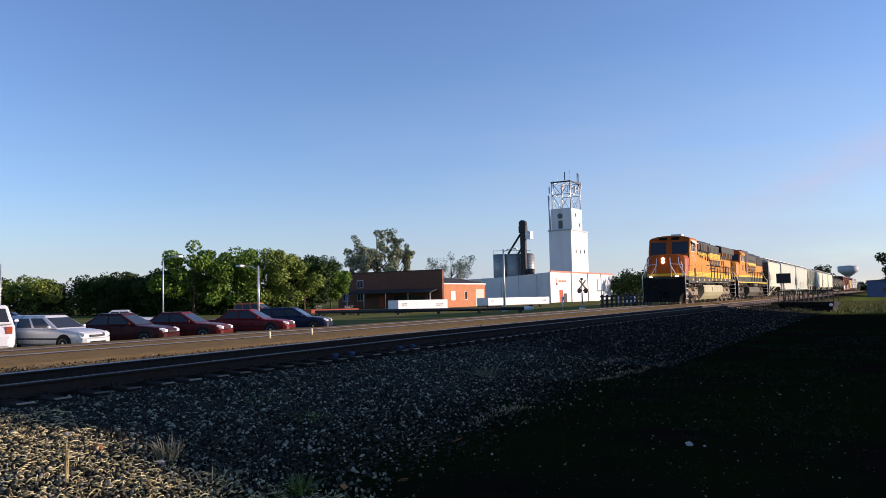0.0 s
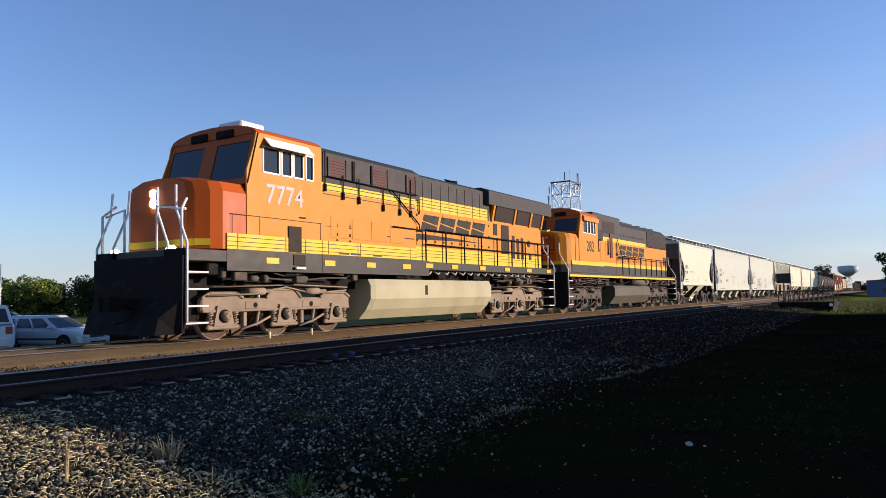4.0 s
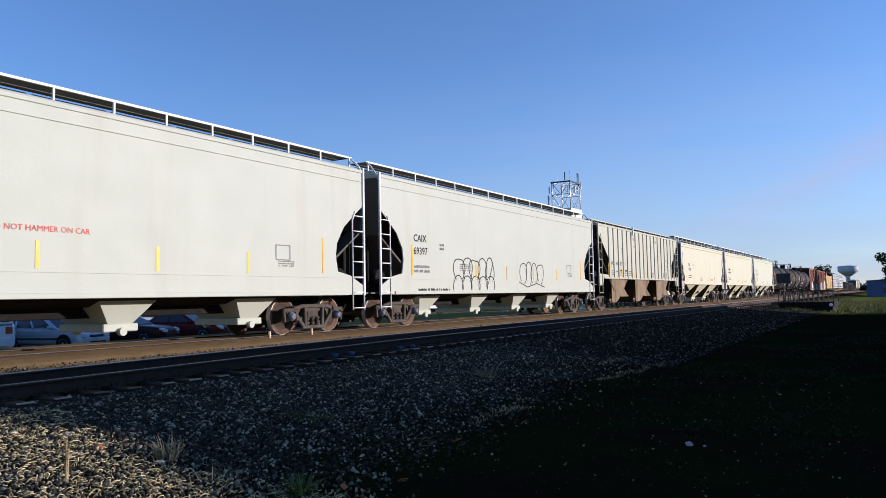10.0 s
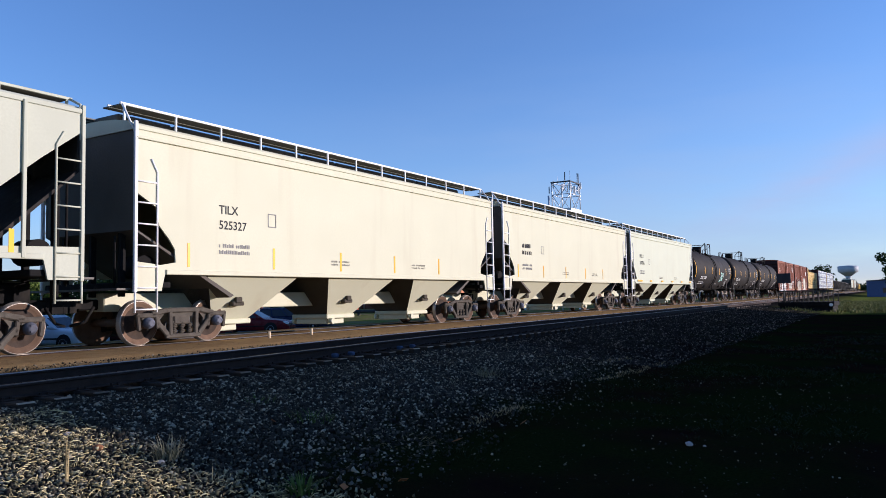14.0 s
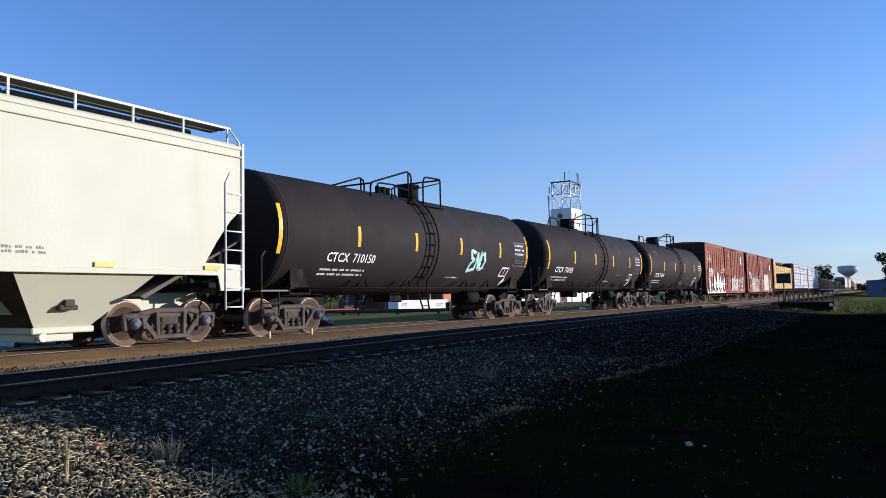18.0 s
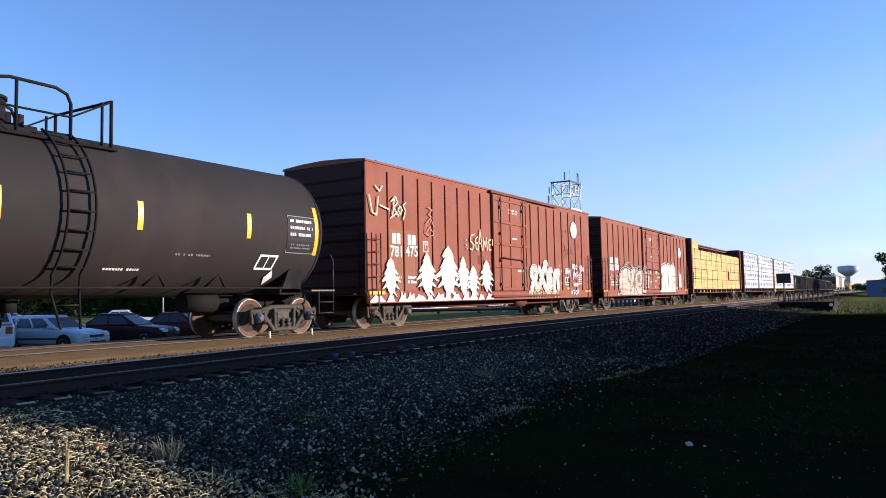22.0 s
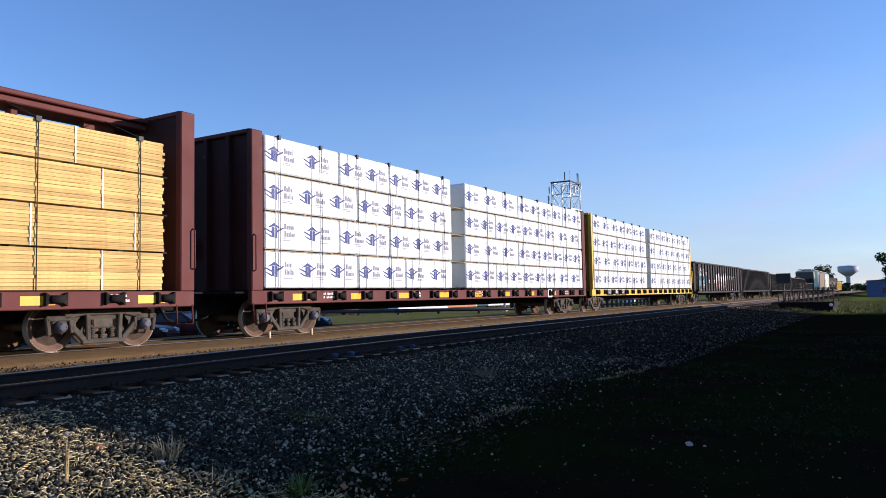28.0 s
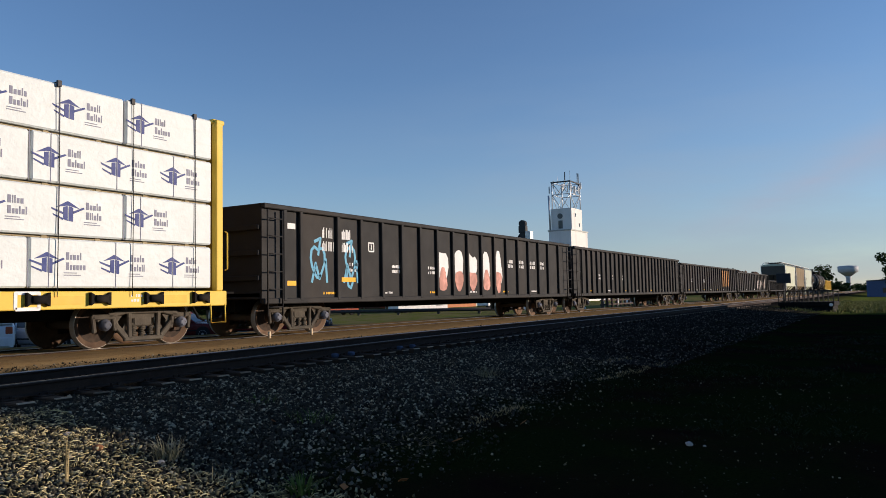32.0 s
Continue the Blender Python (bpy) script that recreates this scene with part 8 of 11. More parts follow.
for j, (z0, z1) in enumerate(ROWS):
    xs = SPLITS[j]
    for i, (a, b) in enumerate(zip(xs, xs[1:])):
        for s in (-1, 1):
            if j == 1 and s == -1 and abs(b - 313.2) < 0.1:
                b = 312.5
            p = lumber_pack(c, a + 0.02, b - 0.02, z0, z1, xc, -1.50 if s < 0 else 0.45, 11, 100 * j + i)
            if s < 0:
                mb = MB()
                k = a + 0.5
                while k < b - 0.2:
                    mb.box(k - xc - 0.012, k - xc + 0.012, -1.516, -1.511, z0, z1)
                    k += 2.05
                parts("strap", mb, M_trim, p)
    if j < 3:
        mb = MB()
        for k in range(20):
            x = -h + 0.9 + k * 1.02
            mb.box(x - 0.05, x + 0.05, -1.47, -0.45, z1, z1 + 0.03)
            mb.box(x - 0.05, x + 0.05, 0.45, 1.47, z1, z1 + 0.03)
        parts("dunnage", mb, M_tie, c, "dark wooden spacer blocks")
lumber_pack(c, 298.8, 300.9, 4.12, 4.72, xc, -1.50, 10, 7)
mb = MB()
for k in range(10):
    x = -h + 1.2 + k * 2.05
    mb.tube([(x, -1.53, 1.1), (x, -1.53, 4.12), (x, -0.4, 4.6)], 0.011, 5)
    mb.box(x - 0.05, x + 0.05, -1.55, -1.47, 4.06, 4.15)
    mb.tube([(x, 1.53, 1.1), (x, 1.53, 4.12), (x, 0.4, 4.6)], 0.014, 5)
parts("tie_down_cable", mb, M_darksteel, c)


def emblem(mb, x, z, s, y):
    """A peaked roof over two pillars, with two sweeps on one side and one on the other, as plain shapes."""
    q = lambda pts: mb.plate([(x + 1.12 * a * s, z + b * s) for a, b in pts], "y", y - 0.002, y + 0.002)
    q([(-0.44, 0.11), (-0.01, 0.38), (0.05, 0.38), (0.03, 0.21)])
    q([(0.48, 0.11), (0.03, 0.21), (0.05, 0.38)])
    q([(-0.15, 0.15), (0.015, 0.19), (0.015, -0.40), (-0.15, -0.34)])
    q([(0.05, 0.19), (0.22, 0.14), (0.22, -0.42), (0.05, -0.40)])
    q([(-0.60, 0.10), (-0.16, -0.06), (-0.16, -0.15), (-0.57, 0.02)])
    q([(-0.54, -0.14), (-0.16, -0.30), (-0.16, -0.38), (-0.51, -0.21)])
    q([(0.23, -0.10), (0.66, 0.13), (0.61, 0.19), (0.23, 0.0)])


def wrapped_car(x0, x1, label, paint, sill_paint, seed, mid):
    c, h, xc = centerbeam(x0, x1, label, paint, sill_paint, "wrap", seed)
    rnd = random.Random(seed)
    rows = [1.14 + k * 0.925 for k in range(5)]
    for j in range(4):
        z0, z1 = rows[j] + 0.02, rows[j + 1] - 0.035
        for a0, a1, parts_ in ((-h + 0.42, mid[0], (4.0, 2.6, 3.1)), (mid[1], h - 0.42, (2.1, 4.2, 3.9))):
            tot = sum(parts_)
            ws = list(parts_)
            if j % 2:
                ws = ws[::-1]
            x = a0
            for w in ws:
                b = x + w / tot * (a1 - a0)
                for s in (-1, 1):
                    yo = rnd.uniform(0, 0.03)
                    pk = MB().box(x + 0.015, b - 0.015, s * 0.45, s * (1.54 + yo), z0, z1, 0.03)
                    p = part("wrapped_lumber_pack", pk, M_wrap, c, "lumber pack in white printed wrap")
                    if s < 0:
                        y = -1.543 - yo
                        n = max(1, int((b - x - 0.05) / 1.08))
                        gr, sm = MB(), MB()
                        for k in range(n):
                            px = x + 0.33 + k * (b - x - 0.05) / n
                            one = MB()
                            emblem(one, px - 0.02, z0 + 0.45, 0.45, y)
                            tagged(part("printed_emblem", one, M_logo, p), "blue emblem printed on the wrap")
                            for q, nn in ((0.50, 5), (0.32, 6)):
                                gx = px + 0.34
                                for m_ in range(nn):
                                    gw = 0.055 if m_ == 0 else rnd.choice((0.020, 0.042, 0.048))
                                    gr.box(gx, gx + gw, y - 0.002, y + 0.002, z0 + q, z0 + q + (0.135 if m_ == 0 or gw < 0.03 else 0.090))
                                    gx += gw + 0.020
                            sm.box(px + 0.3, px + 0.62, y - 0.002, y + 0.002, z0 + 0.22, z0 + 0.235)
                            sm.box(px + 0.3, px + 0.55, y - 0.002, y + 0.002, z0 + 0.26, z0 + 0.275)
                        tagged(part("printed_lettering", gr, M_print, p), kind="stuff")
                        tagged(part("small_print", sm, M_print, p), kind="stuff")
                        st = MB()
                        k = x + 0.35
                        while k < b:
                            st.box(k, k + 0.012, y - 0.004, y, z0, z1)
                            k += 1.3
                        parts("strap", st, M_print, p)
                x = b
        if j < 3:
            mb = MB()
            for k in range(20):
                x = -h + 0.9 + k * 1.02
                mb.box(x - 0.05, x + 0.05, -1.48, -0.45, z1, z1 + 0.055)
                mb.box(x - 0.05, x + 0.05, 0.45, 1.48, z1, z1 + 0.055)
            parts("dunnage", mb, M_strap, c, "weathered wooden spacer blocks")
            part("skid_board", MB().box(-h + 0.5, h - 0.5, -1.47, -1.36, z1 + 0.010, z1 + 0.034, 0.004), M_strap, c, "pale board under the packs")
    mb = MB()
    for k in range(14):
        x = -h + 0.9 + k * (2 * h - 1.8) / 13
        if mid[0] - 0.1 < x < mid[1] + 0.1:
            continue
        mb.tube([(x, -1.56, 4.83), (x, -0.3, 4.86)], 0.012, 5)
        mb.box(x - 0.035, x + 0.035, -1.60, -1.54, 4.74, 4.85)
        mb.tube([(x, -1.60, 4.75), (x + 0.02, -1.585, 2.9), (x, -1.60, 1.0)], 0.009, 4)
    parts("tie_down_cable", mb, M_darksteel, c, "tie-down cables over corner guards")
    return c, h, xc


c, h, xc = wrapped_car(320.75, 342.45, "brown centre-beam car stacked with white-wrapped lumber", M_cbbrown, M_cbbrown, 71, (-1.75, -0.85))
c, h, xc = wrapped_car(343.0, 364.3, "yellow centre-beam car stacked with white-wrapped lumber", M_cbyellow, M_cbyellow, 81, (-1.0, -0.15))
for s, a, z in (("TTZX", 345.2, 0.83), ("863", 346.6, 0.83), ("327", 347.65, 0.83)):
    stripe(c, a - xc - 0.08, a - xc + 0.2 * len(s) + 0.2, 0.80, 1.08, M_ink, y=-1.566, name="number_panel")
    lettering(s, a - xc, z, 0.28, M_inkwhite, c, y=-1.572)


# ---- gondolas and the tail of the train ----
def gondola(x0, x1, label, zt, n, paint, load=None, seed=1, ribs_at=None):
    c, h, xc = start_car("gondola_car", x0, x1, label)
    for s in (-1, 1):
        part("side_wall", MB().box(-h, h, s * 1.40, s * 1.46, 0.80, zt, 0.01), paint, c)
        mb = MB().box(-h, h, s * 1.40, s * 1.56, zt - 0.12, zt, 0.02)
        mb.box(-h, h, s * 1.42, s * 1.54, 0.78, 0.92, 0.02)
        part("side_chord", mb, paint, c)
        for x in ([a - xc for a in ribs_at] if ribs_at else [-h + 1.0 + (2 * h - 2.0) * k / (n - 1) for k in range(n)]):
            part("rib", MB().box(x - 0.06, x + 0.06, s * 1.46, s * 1.55, 0.85, zt - 0.1, 0.015), paint, c)
    for e in (-1, 1):
        part("end_wall", MB().box(e * (h - 0.06), e * h, -1.42, 1.42, 0.9, zt, 0.01), paint, c)
        mb = MB()
        for z in (1.4, 2.0, 2.6):
            if z < zt - 0.2:
                mb.box(e * h, e * (h + 0.08), -1.4, 1.4, z - 0.06, z + 0.06, 0.01)
        parts("end_rib", mb, paint, c)
        mb = MB()
        ladder(mb, e * (h - 0.06), e * (h - 0.55), -1.60, 0.5, zt - 0.15, 6)
        part("ladder", mb, paint, c)
        truck(c, e * (h - 1.75), M_truck)
    mb = MB().box(-h, h, -1.4, 1.4, 0.95, 1.05, 0.01)
    mb.box(-h + 0.2, h - 0.2, -0.35, 0.35, 0.6, 0.95, 0.02)
    part("floor_pan", mb, M_black, c)
    couplers(c, h)
    if load:
        rnd = random.Random(seed)
        mb = MB()
        for k in range(46):
            x, y = rnd.uniform(-h + 0.8, h - 0.8), rnd.uniform(-1.1, 1.1)
            s = rnd.uniform(0.25, 0.6)
            mb.box(-s, s, -s * 0.6, s * 0.6, -0.15, 0.15, 0.03, m=Matrix.Translation((x, y, zt - 0.15 + rnd.uniform(-0.3, 0.25))) @ Euler((rnd.uniform(-1, 1), rnd.uniform(-1, 1), rnd.uniform(0, 3))).to_matrix().to_4x4())
        mb.box(-h + 0.1, h - 0.1, -1.38, 1.38, 1.0, zt - 0.35)
        part("load", mb, load, c, "heaped scrap load")
    for k in range(3):
        bars(c, -h + 3.3 + 2.0 * k, 1.55, 0.4, 0.3, 2, M_inkwhite, y=-1.465, seed=seed + k)
    for k in range(6):
        bars(c, -h + 2.2 + 2.6 * k, 0.96, 0.5, 0.1, 1, M_inkwhite if k % 2 else M_reflect, y=-1.465, seed=seed + 10 + k)
    return c, h, xc


c, h, xc = gondola(365.25, 384.6, "black high-side gondola car with colourful graffiti", 3.17, 20, M_gon, seed=91, ribs_at=[365.97, 366.55] + [368.0 + 1.01 * k for k in range(15)] + [383.3])
M_sprayblue = mat("spray_blue", (0.12, 0.38, 0.55), 0.5)
M_spraypink = mat("spray_red_white", (0.62, 0.30, 0.24), 0.5, 0, 0.5, 2.0, 6)
for i, (x, z) in enumerate(((367.25, 1.85), (368.55, 1.8))):
    strokes(c, [blob(x - xc, z, 0.22, 0.45, 14, 0.3, i, 0, 300), [(x - 0.25 - xc, 1.3), (x - 0.1 - xc, 1.8), (x + 0.05 - xc, 1.4), (x + 0.3 - xc, 1.9), (x + 0.35 - xc, 1.3)], [(x - xc, 2.0), (x + 0.1 - xc, 2.45), (x - 0.15 - xc, 2.35)]], 0.04, M_sprayblue, y=-1.466, label="pale blue sprayed figure-like scrawl")
for i, x in enumerate((373.45, 374.48, 375.48, 376.5, 377.5)):
    fill(c, blob(x - xc, 1.85, 0.34, 0.60, 14, 0.2, i)[:-1], M_spraywhite, y=-1.466, label="white and red sprayed shapes")
    fill(c, blob(x + 0.02 - xc, 1.42, 0.28, 0.36, 14, 0.2, i + 4)[:-1], M_spraypink, y=-1.469)
for i, x in enumerate((378.2, 379.2, 380.3, 381.2)):
    bars(c, x - xc, 1.9, 0.55, 0.35, 2, M_inkwhite, y=-1.466, gap=0.25, seed=i + 3)
for x in (367.42, 368.22):
    bars(c, x - xc, 2.44, 0.40, 0.30, 1, M_inkwhite, y=-1.466, name="car_mark", gap=0.1, seed=int(x))
    bars(c, x - xc, 2.10, 0.46, 0.28, 1, M_inkwhite, y=-1.466, name="car_mark", gap=0.1, seed=int(x) + 5)
strokes(c, [[(369.42 - xc, 2.20), (369.66 - xc, 2.20), (369.66 - xc, 2.44), (369.42 - xc, 2.44), (369.42 - xc, 2.20)], [(369.54 - xc, 2.24), (369.54 - xc, 2.40)]], 0.018, M_inkwhite, y=-1.466, name="stencil_square")
stripe(c, 366.12 - xc, 366.40 - xc, 2.62, 2.76, M_inkwhite, y=-1.466, name="small_placard")
stripe(c, 366.08 - xc, 366.42 - xc, 1.22, 1.34, M_reflect, y=-1.466)
stripe(c, 368.2 - xc, 368.8 - xc, 1.33, 1.45, M_reflect, y=-1.466)
gondola(385.2, 405.1, "black ribbed gondola car with white stencils", 3.12, 26, M_gon, seed=95)
M_rustload = mat("scrap_load", (0.12, 0.07, 0.045), 0.85, 0.2, 0.4, 2, 20)
c, h, xc = gondola(405.7, 427.3, "black gondola car with a faded orange panel", 2.95, 24, M_gon, seed=97)
fill(c, [(420.3 - xc, 1.3), (423.6 - xc, 1.3), (423.6 - xc, 2.7), (420.3 - xc, 2.7)], mat("faded_orange", (0.45, 0.22, 0.07), 0.7), y=-1.468, name="painted_panel", label="faded orange painted panel")
c, h, xc = gondola(428.0, 448.2, "weathered gondola car heaped with scrap", 2.75, 18, M_gon, load=M_rustload, seed=99)
for i in range(5):
    fill(c, blob(440.5 + 1.3 * i - xc, 1.6, 0.6, 0.5, 14, 0.25, i)[:-1], M_spraygrey, y=-1.468 - 0.001 * i, label="pale sprayed shapes")
gondola(449.2, 464.4, "low black gondola car near the train's end", 2.1, 16, M_gon, seed=100)
for x0, x1, lab, paint, sd in ((465.5, 478.2, "grey-white covered hopper car near the train's end", M_cream2, 15), (479.2, 491.9, "brown dusty covered hopper car near the train's end", M_dirtyhop, 16),
                               (492.9, 505.6, "cream covered hopper car near the train's end", M_cream, 17)):
    m_ = (x0 + x1) / 2
    hopper(x0, x1, lab, paint, "bay", ("", "", x0 + 1.8, 2.4, 0.27), CUT_A, [(m_ + o - 1.3, m_ + o + 1.3, 0.30) for o in (-3.2, 0.05, 3.2)], (1.10, 1.43), seed=sd)
tank_car(507.0, 521.4, "black tank car far back in the train", "", 34, 1.3, False)
tank_car(523.0, 537.4, "black tank car at the tail of the train", "", 35, 1.3, False)
gondola(538.6, 556.0, "dusty yellow gondola car at the tail of the train", 2.9, 18, M_cbyellow, seed=104)


# ---- locomotives ----
M_loco_truck = mat("loco_truck_grimy", (0.085, 0.072, 0.058), 0.8, 0.1, 0.3, 4, 40, 0.004, (0.16, 0.12, 0.085), 0.4, 3)
M_step_edge = mat("step_edge_worn_white", (0.62, 0.61, 0.57), 0.6)
M_boot = mat("equipment_dark_brown", (0.032, 0.022, 0.018), 0.7, 0, 0.2)
M_cable = mat("cable_sheath_grey", (0.40, 0.37, 0.31), 0.6, 0, 0.2)
M_numgrey = mat("cab_number_silver", (0.42, 0.36, 0.34), 0.4)
M_emblem = mat("emblem_green", (0.016, 0.017, 0.010), 0.6, 0, 0.05)
M_lamp = glow("headlight_lit", (1.0, 0.95, 0.82), 9.0)
M_rail_white = mat("handrail_white", (0.72, 0.72, 0.70), 0.5)
# the roof's own red-orange; on noses and cab fronts it paints their shade
M_roofred_noseshade = mat("roof_red_and_nose_shade", (0.40, 0.075, 0.006), 0.45, 0, 0.05, 1.2, 30)


def logo(parent, x0, x1, z0, z1, y, name="road_emblem"):
    """The road's emblem as four plain slanted blocks with small notches, over a long swoosh."""
    w = (x1 - x0) / 4
    H = z1 - z0
    mb = MB()
    # each block is split by one thin slanting gap
    for k in range(4):
        a = x0 + k * w + 0.03
        d = w - 0.15
        for lo, hi in (((0.0, 0.0), (0.56, 0.36)), ((0.64, 0.44), (1.0, 1.0))):
            mb.plate([(a + u * d + 0.42 * H * v, z0 + v * H) for u, v in ((0.0, lo[0]), (1.0, lo[1]), (1.0, hi[1]), (0.0, hi[0]))], "y", y - 0.003, y + 0.003)
    mb.plate([(x0 - 0.50, z0 - 0.30), (x0 - 0.12, z0 - 0.09), (x0 + 1.8, z0 - 0.12), (x1 - 0.2, z0 - 0.19), (x0 + 1.8, z0 - 0.23)], "y", y - 0.003, y + 0.003)
    return part(name, mb, M_emblem, parent, "dark slanted block emblem with a swoosh")


def railing(parent, x0, x1, y, z0, z1, posts, m, mid=True):
    mb = MB()
    for k in range(posts):
        x = x0 + (x1 - x0) * k / (posts - 1)
        mb.tube([(x, y, z0), (x, y, z1)], 0.028)
    mb.tube([(x0, y, z1), (x1, y, z1)], 0.024)
    if mid:
        mb.tube([(x0, y, (z0 + z1) / 2 + 0.05), (x1, y, (z0 + z1) / 2 + 0.05)], 0.02)
    return part("handrail", mb, m, parent)


def corner_steps(parent, x, e, s, top, m_step=None):
    """Step well at a corner of the platform, with white-edged treads and grab rails."""
    mb = MB()
    y0, y1 = s * 0.85, s * 1.50
    mb.plate([(x, 0.32), (x + e * 0.10, 0.32), (x + e * 0.10, top), (x, top)], "y", y0, y1)
    mb.box(x, x + e * 0.85, s * 0.85, s * 0.89, 0.35, top)
    st = part("step_well", mb, M_black, parent)
    tr = MB()
    for k in range(4):
        z = 0.40 + k * 0.36
        tr.box(x + e * 0.02, x + e * 0.62, s * 0.9, s * 1.53, z, z + 0.04, 0.006)
    parts("step_tread", tr, M_step_edge, st, "white-edged step tread")
    hr = MB()
    for y, z0 in ((1.53, 0.45), (0.92, 0.95)):
        hr.tube([(x + e * 0.04, s * y, z0), (x + e * 0.04, s * y, top + 0.12), (x + e * 0.10, s * (y - 0.42), top + 0.86), (x + e * 0.12, s * (y - 0.45), top + 1.38)], 0.028)
    parts("grab_rail", hr, M_rail_white, st, "white grab rail")


def wide_cab(c, nose_front, nose_back, cab_back, zd, z_nose, z_win0, z_roof, lean, m_front, half=1.50, drop=0.16, arch=0.30, m_nose=None):
    """A full-width safety cab and its short nose; the nose points to -x."""
    # nose: rounded upper edges, chamfered front corners
    secs = []
    for x, w, k in ((nose_front, 0.95, 0.80), (nose_front + 0.08, 1.12, 0.90), (nose_front + 0.30, 1.36, 0.98), (nose_front + 0.55, half - 0.02, 1.0), (nose_back, half - 0.02, 1.0)):
        zt = zd + (z_nose - zd) * (0.90 + 0.10 * k)
        secs.append([(x, -w, zd), (x, -w, zt - 0.30), (x, -w + 0.10, zt - 0.08), (x, -w * 0.55, zt + 0.04), (x, 0, zt + 0.07), (x, w * 0.55, zt + 0.04), (x, w - 0.10, zt - 0.08), (x, w, zt - 0.30), (x, w, zd)])
    part("nose", MB().loft(secs), m_nose or m_front, c, "orange short nose with rounded edges")
    # cab shell with window openings in both sides, and a sloped windscreen wall
    t = 0.05
    wf = nose_back
    wins = [(cab_back - 2.10, cab_back - 1.55), (cab_back - 1.47, cab_back - 1.12), (cab_back - 1.05, cab_back - 0.70), (cab_back - 0.60, cab_back - 0.32)]
    z0, z1 = z_win0, z_win0 + 0.62
    zr = z_roof - drop
    for s in (-1, 1):
        mb = MB()
        y0, y1 = s * (half - t), s * half
        mb.plate([(wf, zd), (cab_back, zd), (cab_back, z0), (wf, z0)], "y", y0, y1)
        mb.plate([(wf + lean * 0.95, z1), (cab_back, z1), (cab_back, zr), (wf + lean * 1.2, zr)], "y", y0, y1)
        xs = [wf + lean * 0.5]
        for a, b in wins:
            xs += [a, b]
        xs.append(cab_back)
        for i in range(0, len(xs), 2):
            if i == 0:
                mb.plate([(wf, z0), (xs[1], z0), (xs[1], z1), (wf + lean * 0.95, z1)], "y", y0, y1)
            else:
                mb.plate([(xs[i], z0), (xs[i + 1], z0), (xs[i + 1], z1), (xs[i], z1)], "y", y0, y1)
        side = part("cab_side", next(pieces(mb)), M_orange, c)
        for one in list(pieces(mb))[1:]:
            part("cab_panel", one, M_orange, c)
        for a, b in wins:
            w = part("cab_window", MB().box(a + 0.02, b - 0.02, s * (half - 0.045), s * (half - 0.025), z0 + 0.02, z1 - 0.02), M_glass, side, "dark tinted glass")
            fr = MB()
            for p, q, r_, u in ((a - 0.025, a + 0.025, z0, z1), (b - 0.025, b + 0.025, z0, z1), (a, b, z0 - 0.02, z0 + 0.025), (a, b, z1 - 0.025, z1 + 0.02)):
                fr.box(p, q, s * (half - 0.01), s * (half + 0.012), r_, u, 0.004)
            part("window_frame", fr, M_rail_white, side)
    # front wall and windscreens
    mb = MB()
    f = lambda z: wf + lean * (z - z_nose) / max(0.3, (z1 - z_nose))
    def slab(y0, y1, za, zb):
        mb.add([(f(za) , y0, za), (f(za), y1, za), (f(zb), y1, zb), (f(zb), y0, zb), (f(za) + 0.05, y0, za), (f(za) + 0.05, y1, za), (f(zb) + 0.05, y1, zb), (f(zb) + 0.05, y0, zb)],
               [(0, 1, 2, 3), (7, 6, 5, 4), (0, 4, 5, 1), (2, 6, 7, 3), (0, 3, 7, 4), (1, 5, 6, 2)])
    zw0, zw1 = z_nose + 0.10, zr - 0.18
    slab(-half, half, z_nose - 0.05, zw0)
    slab(-half, half, zw1, zr)
    for y0, y1 in ((-half, -half + 0.14), (-0.22, 0.22), (half - 0.14, half)):
        slab(y0, y1, zw0, zw1)
    part("cab_front", mb, m_front, c)
    for y0, y1 in ((-half + 0.15, -0.23), (0.23, half - 0.15)):
        g = MB().add([(f(zw0) + 0.02, y0, zw0), (f(zw0) + 0.02, y1, zw0), (f(zw1) + 0.02, y1, zw1), (f(zw1) + 0.02, y0, zw1)], [(0, 1, 2, 3)])
        part("windscreen", g, M_glass, c, "dark windscreen")
    # roof, curved across
    secs = []
    for x in (f(zr) - 0.02, cab_back):
        secs.append([(x, half * math.cos(a), zr + arch * math.sin(a)) for a in [math.pi * k / 10 for k in range(11)]])
    part("cab_roof", MB().loft(secs), M_roofred_noseshade, c)
    part("cab_back_wall", MB().box(cab_back - 0.05, cab_back, -half + 0.05, half - 0.05, zd, zr, 0.0), M_orange, c)
    nb = MB().box(f(zr) - 0.06, f(zr) + 0.1, -0.75, -0.15, zr - 0.02, zr + 0.18, 0.03)
    nb.box(f(zr) - 0.06, f(zr) + 0.1, 0.15, 0.75, zr - 0.02, zr + 0.18, 0.03)
    parts("number_board", nb, M_black, c)
    return f(zr)


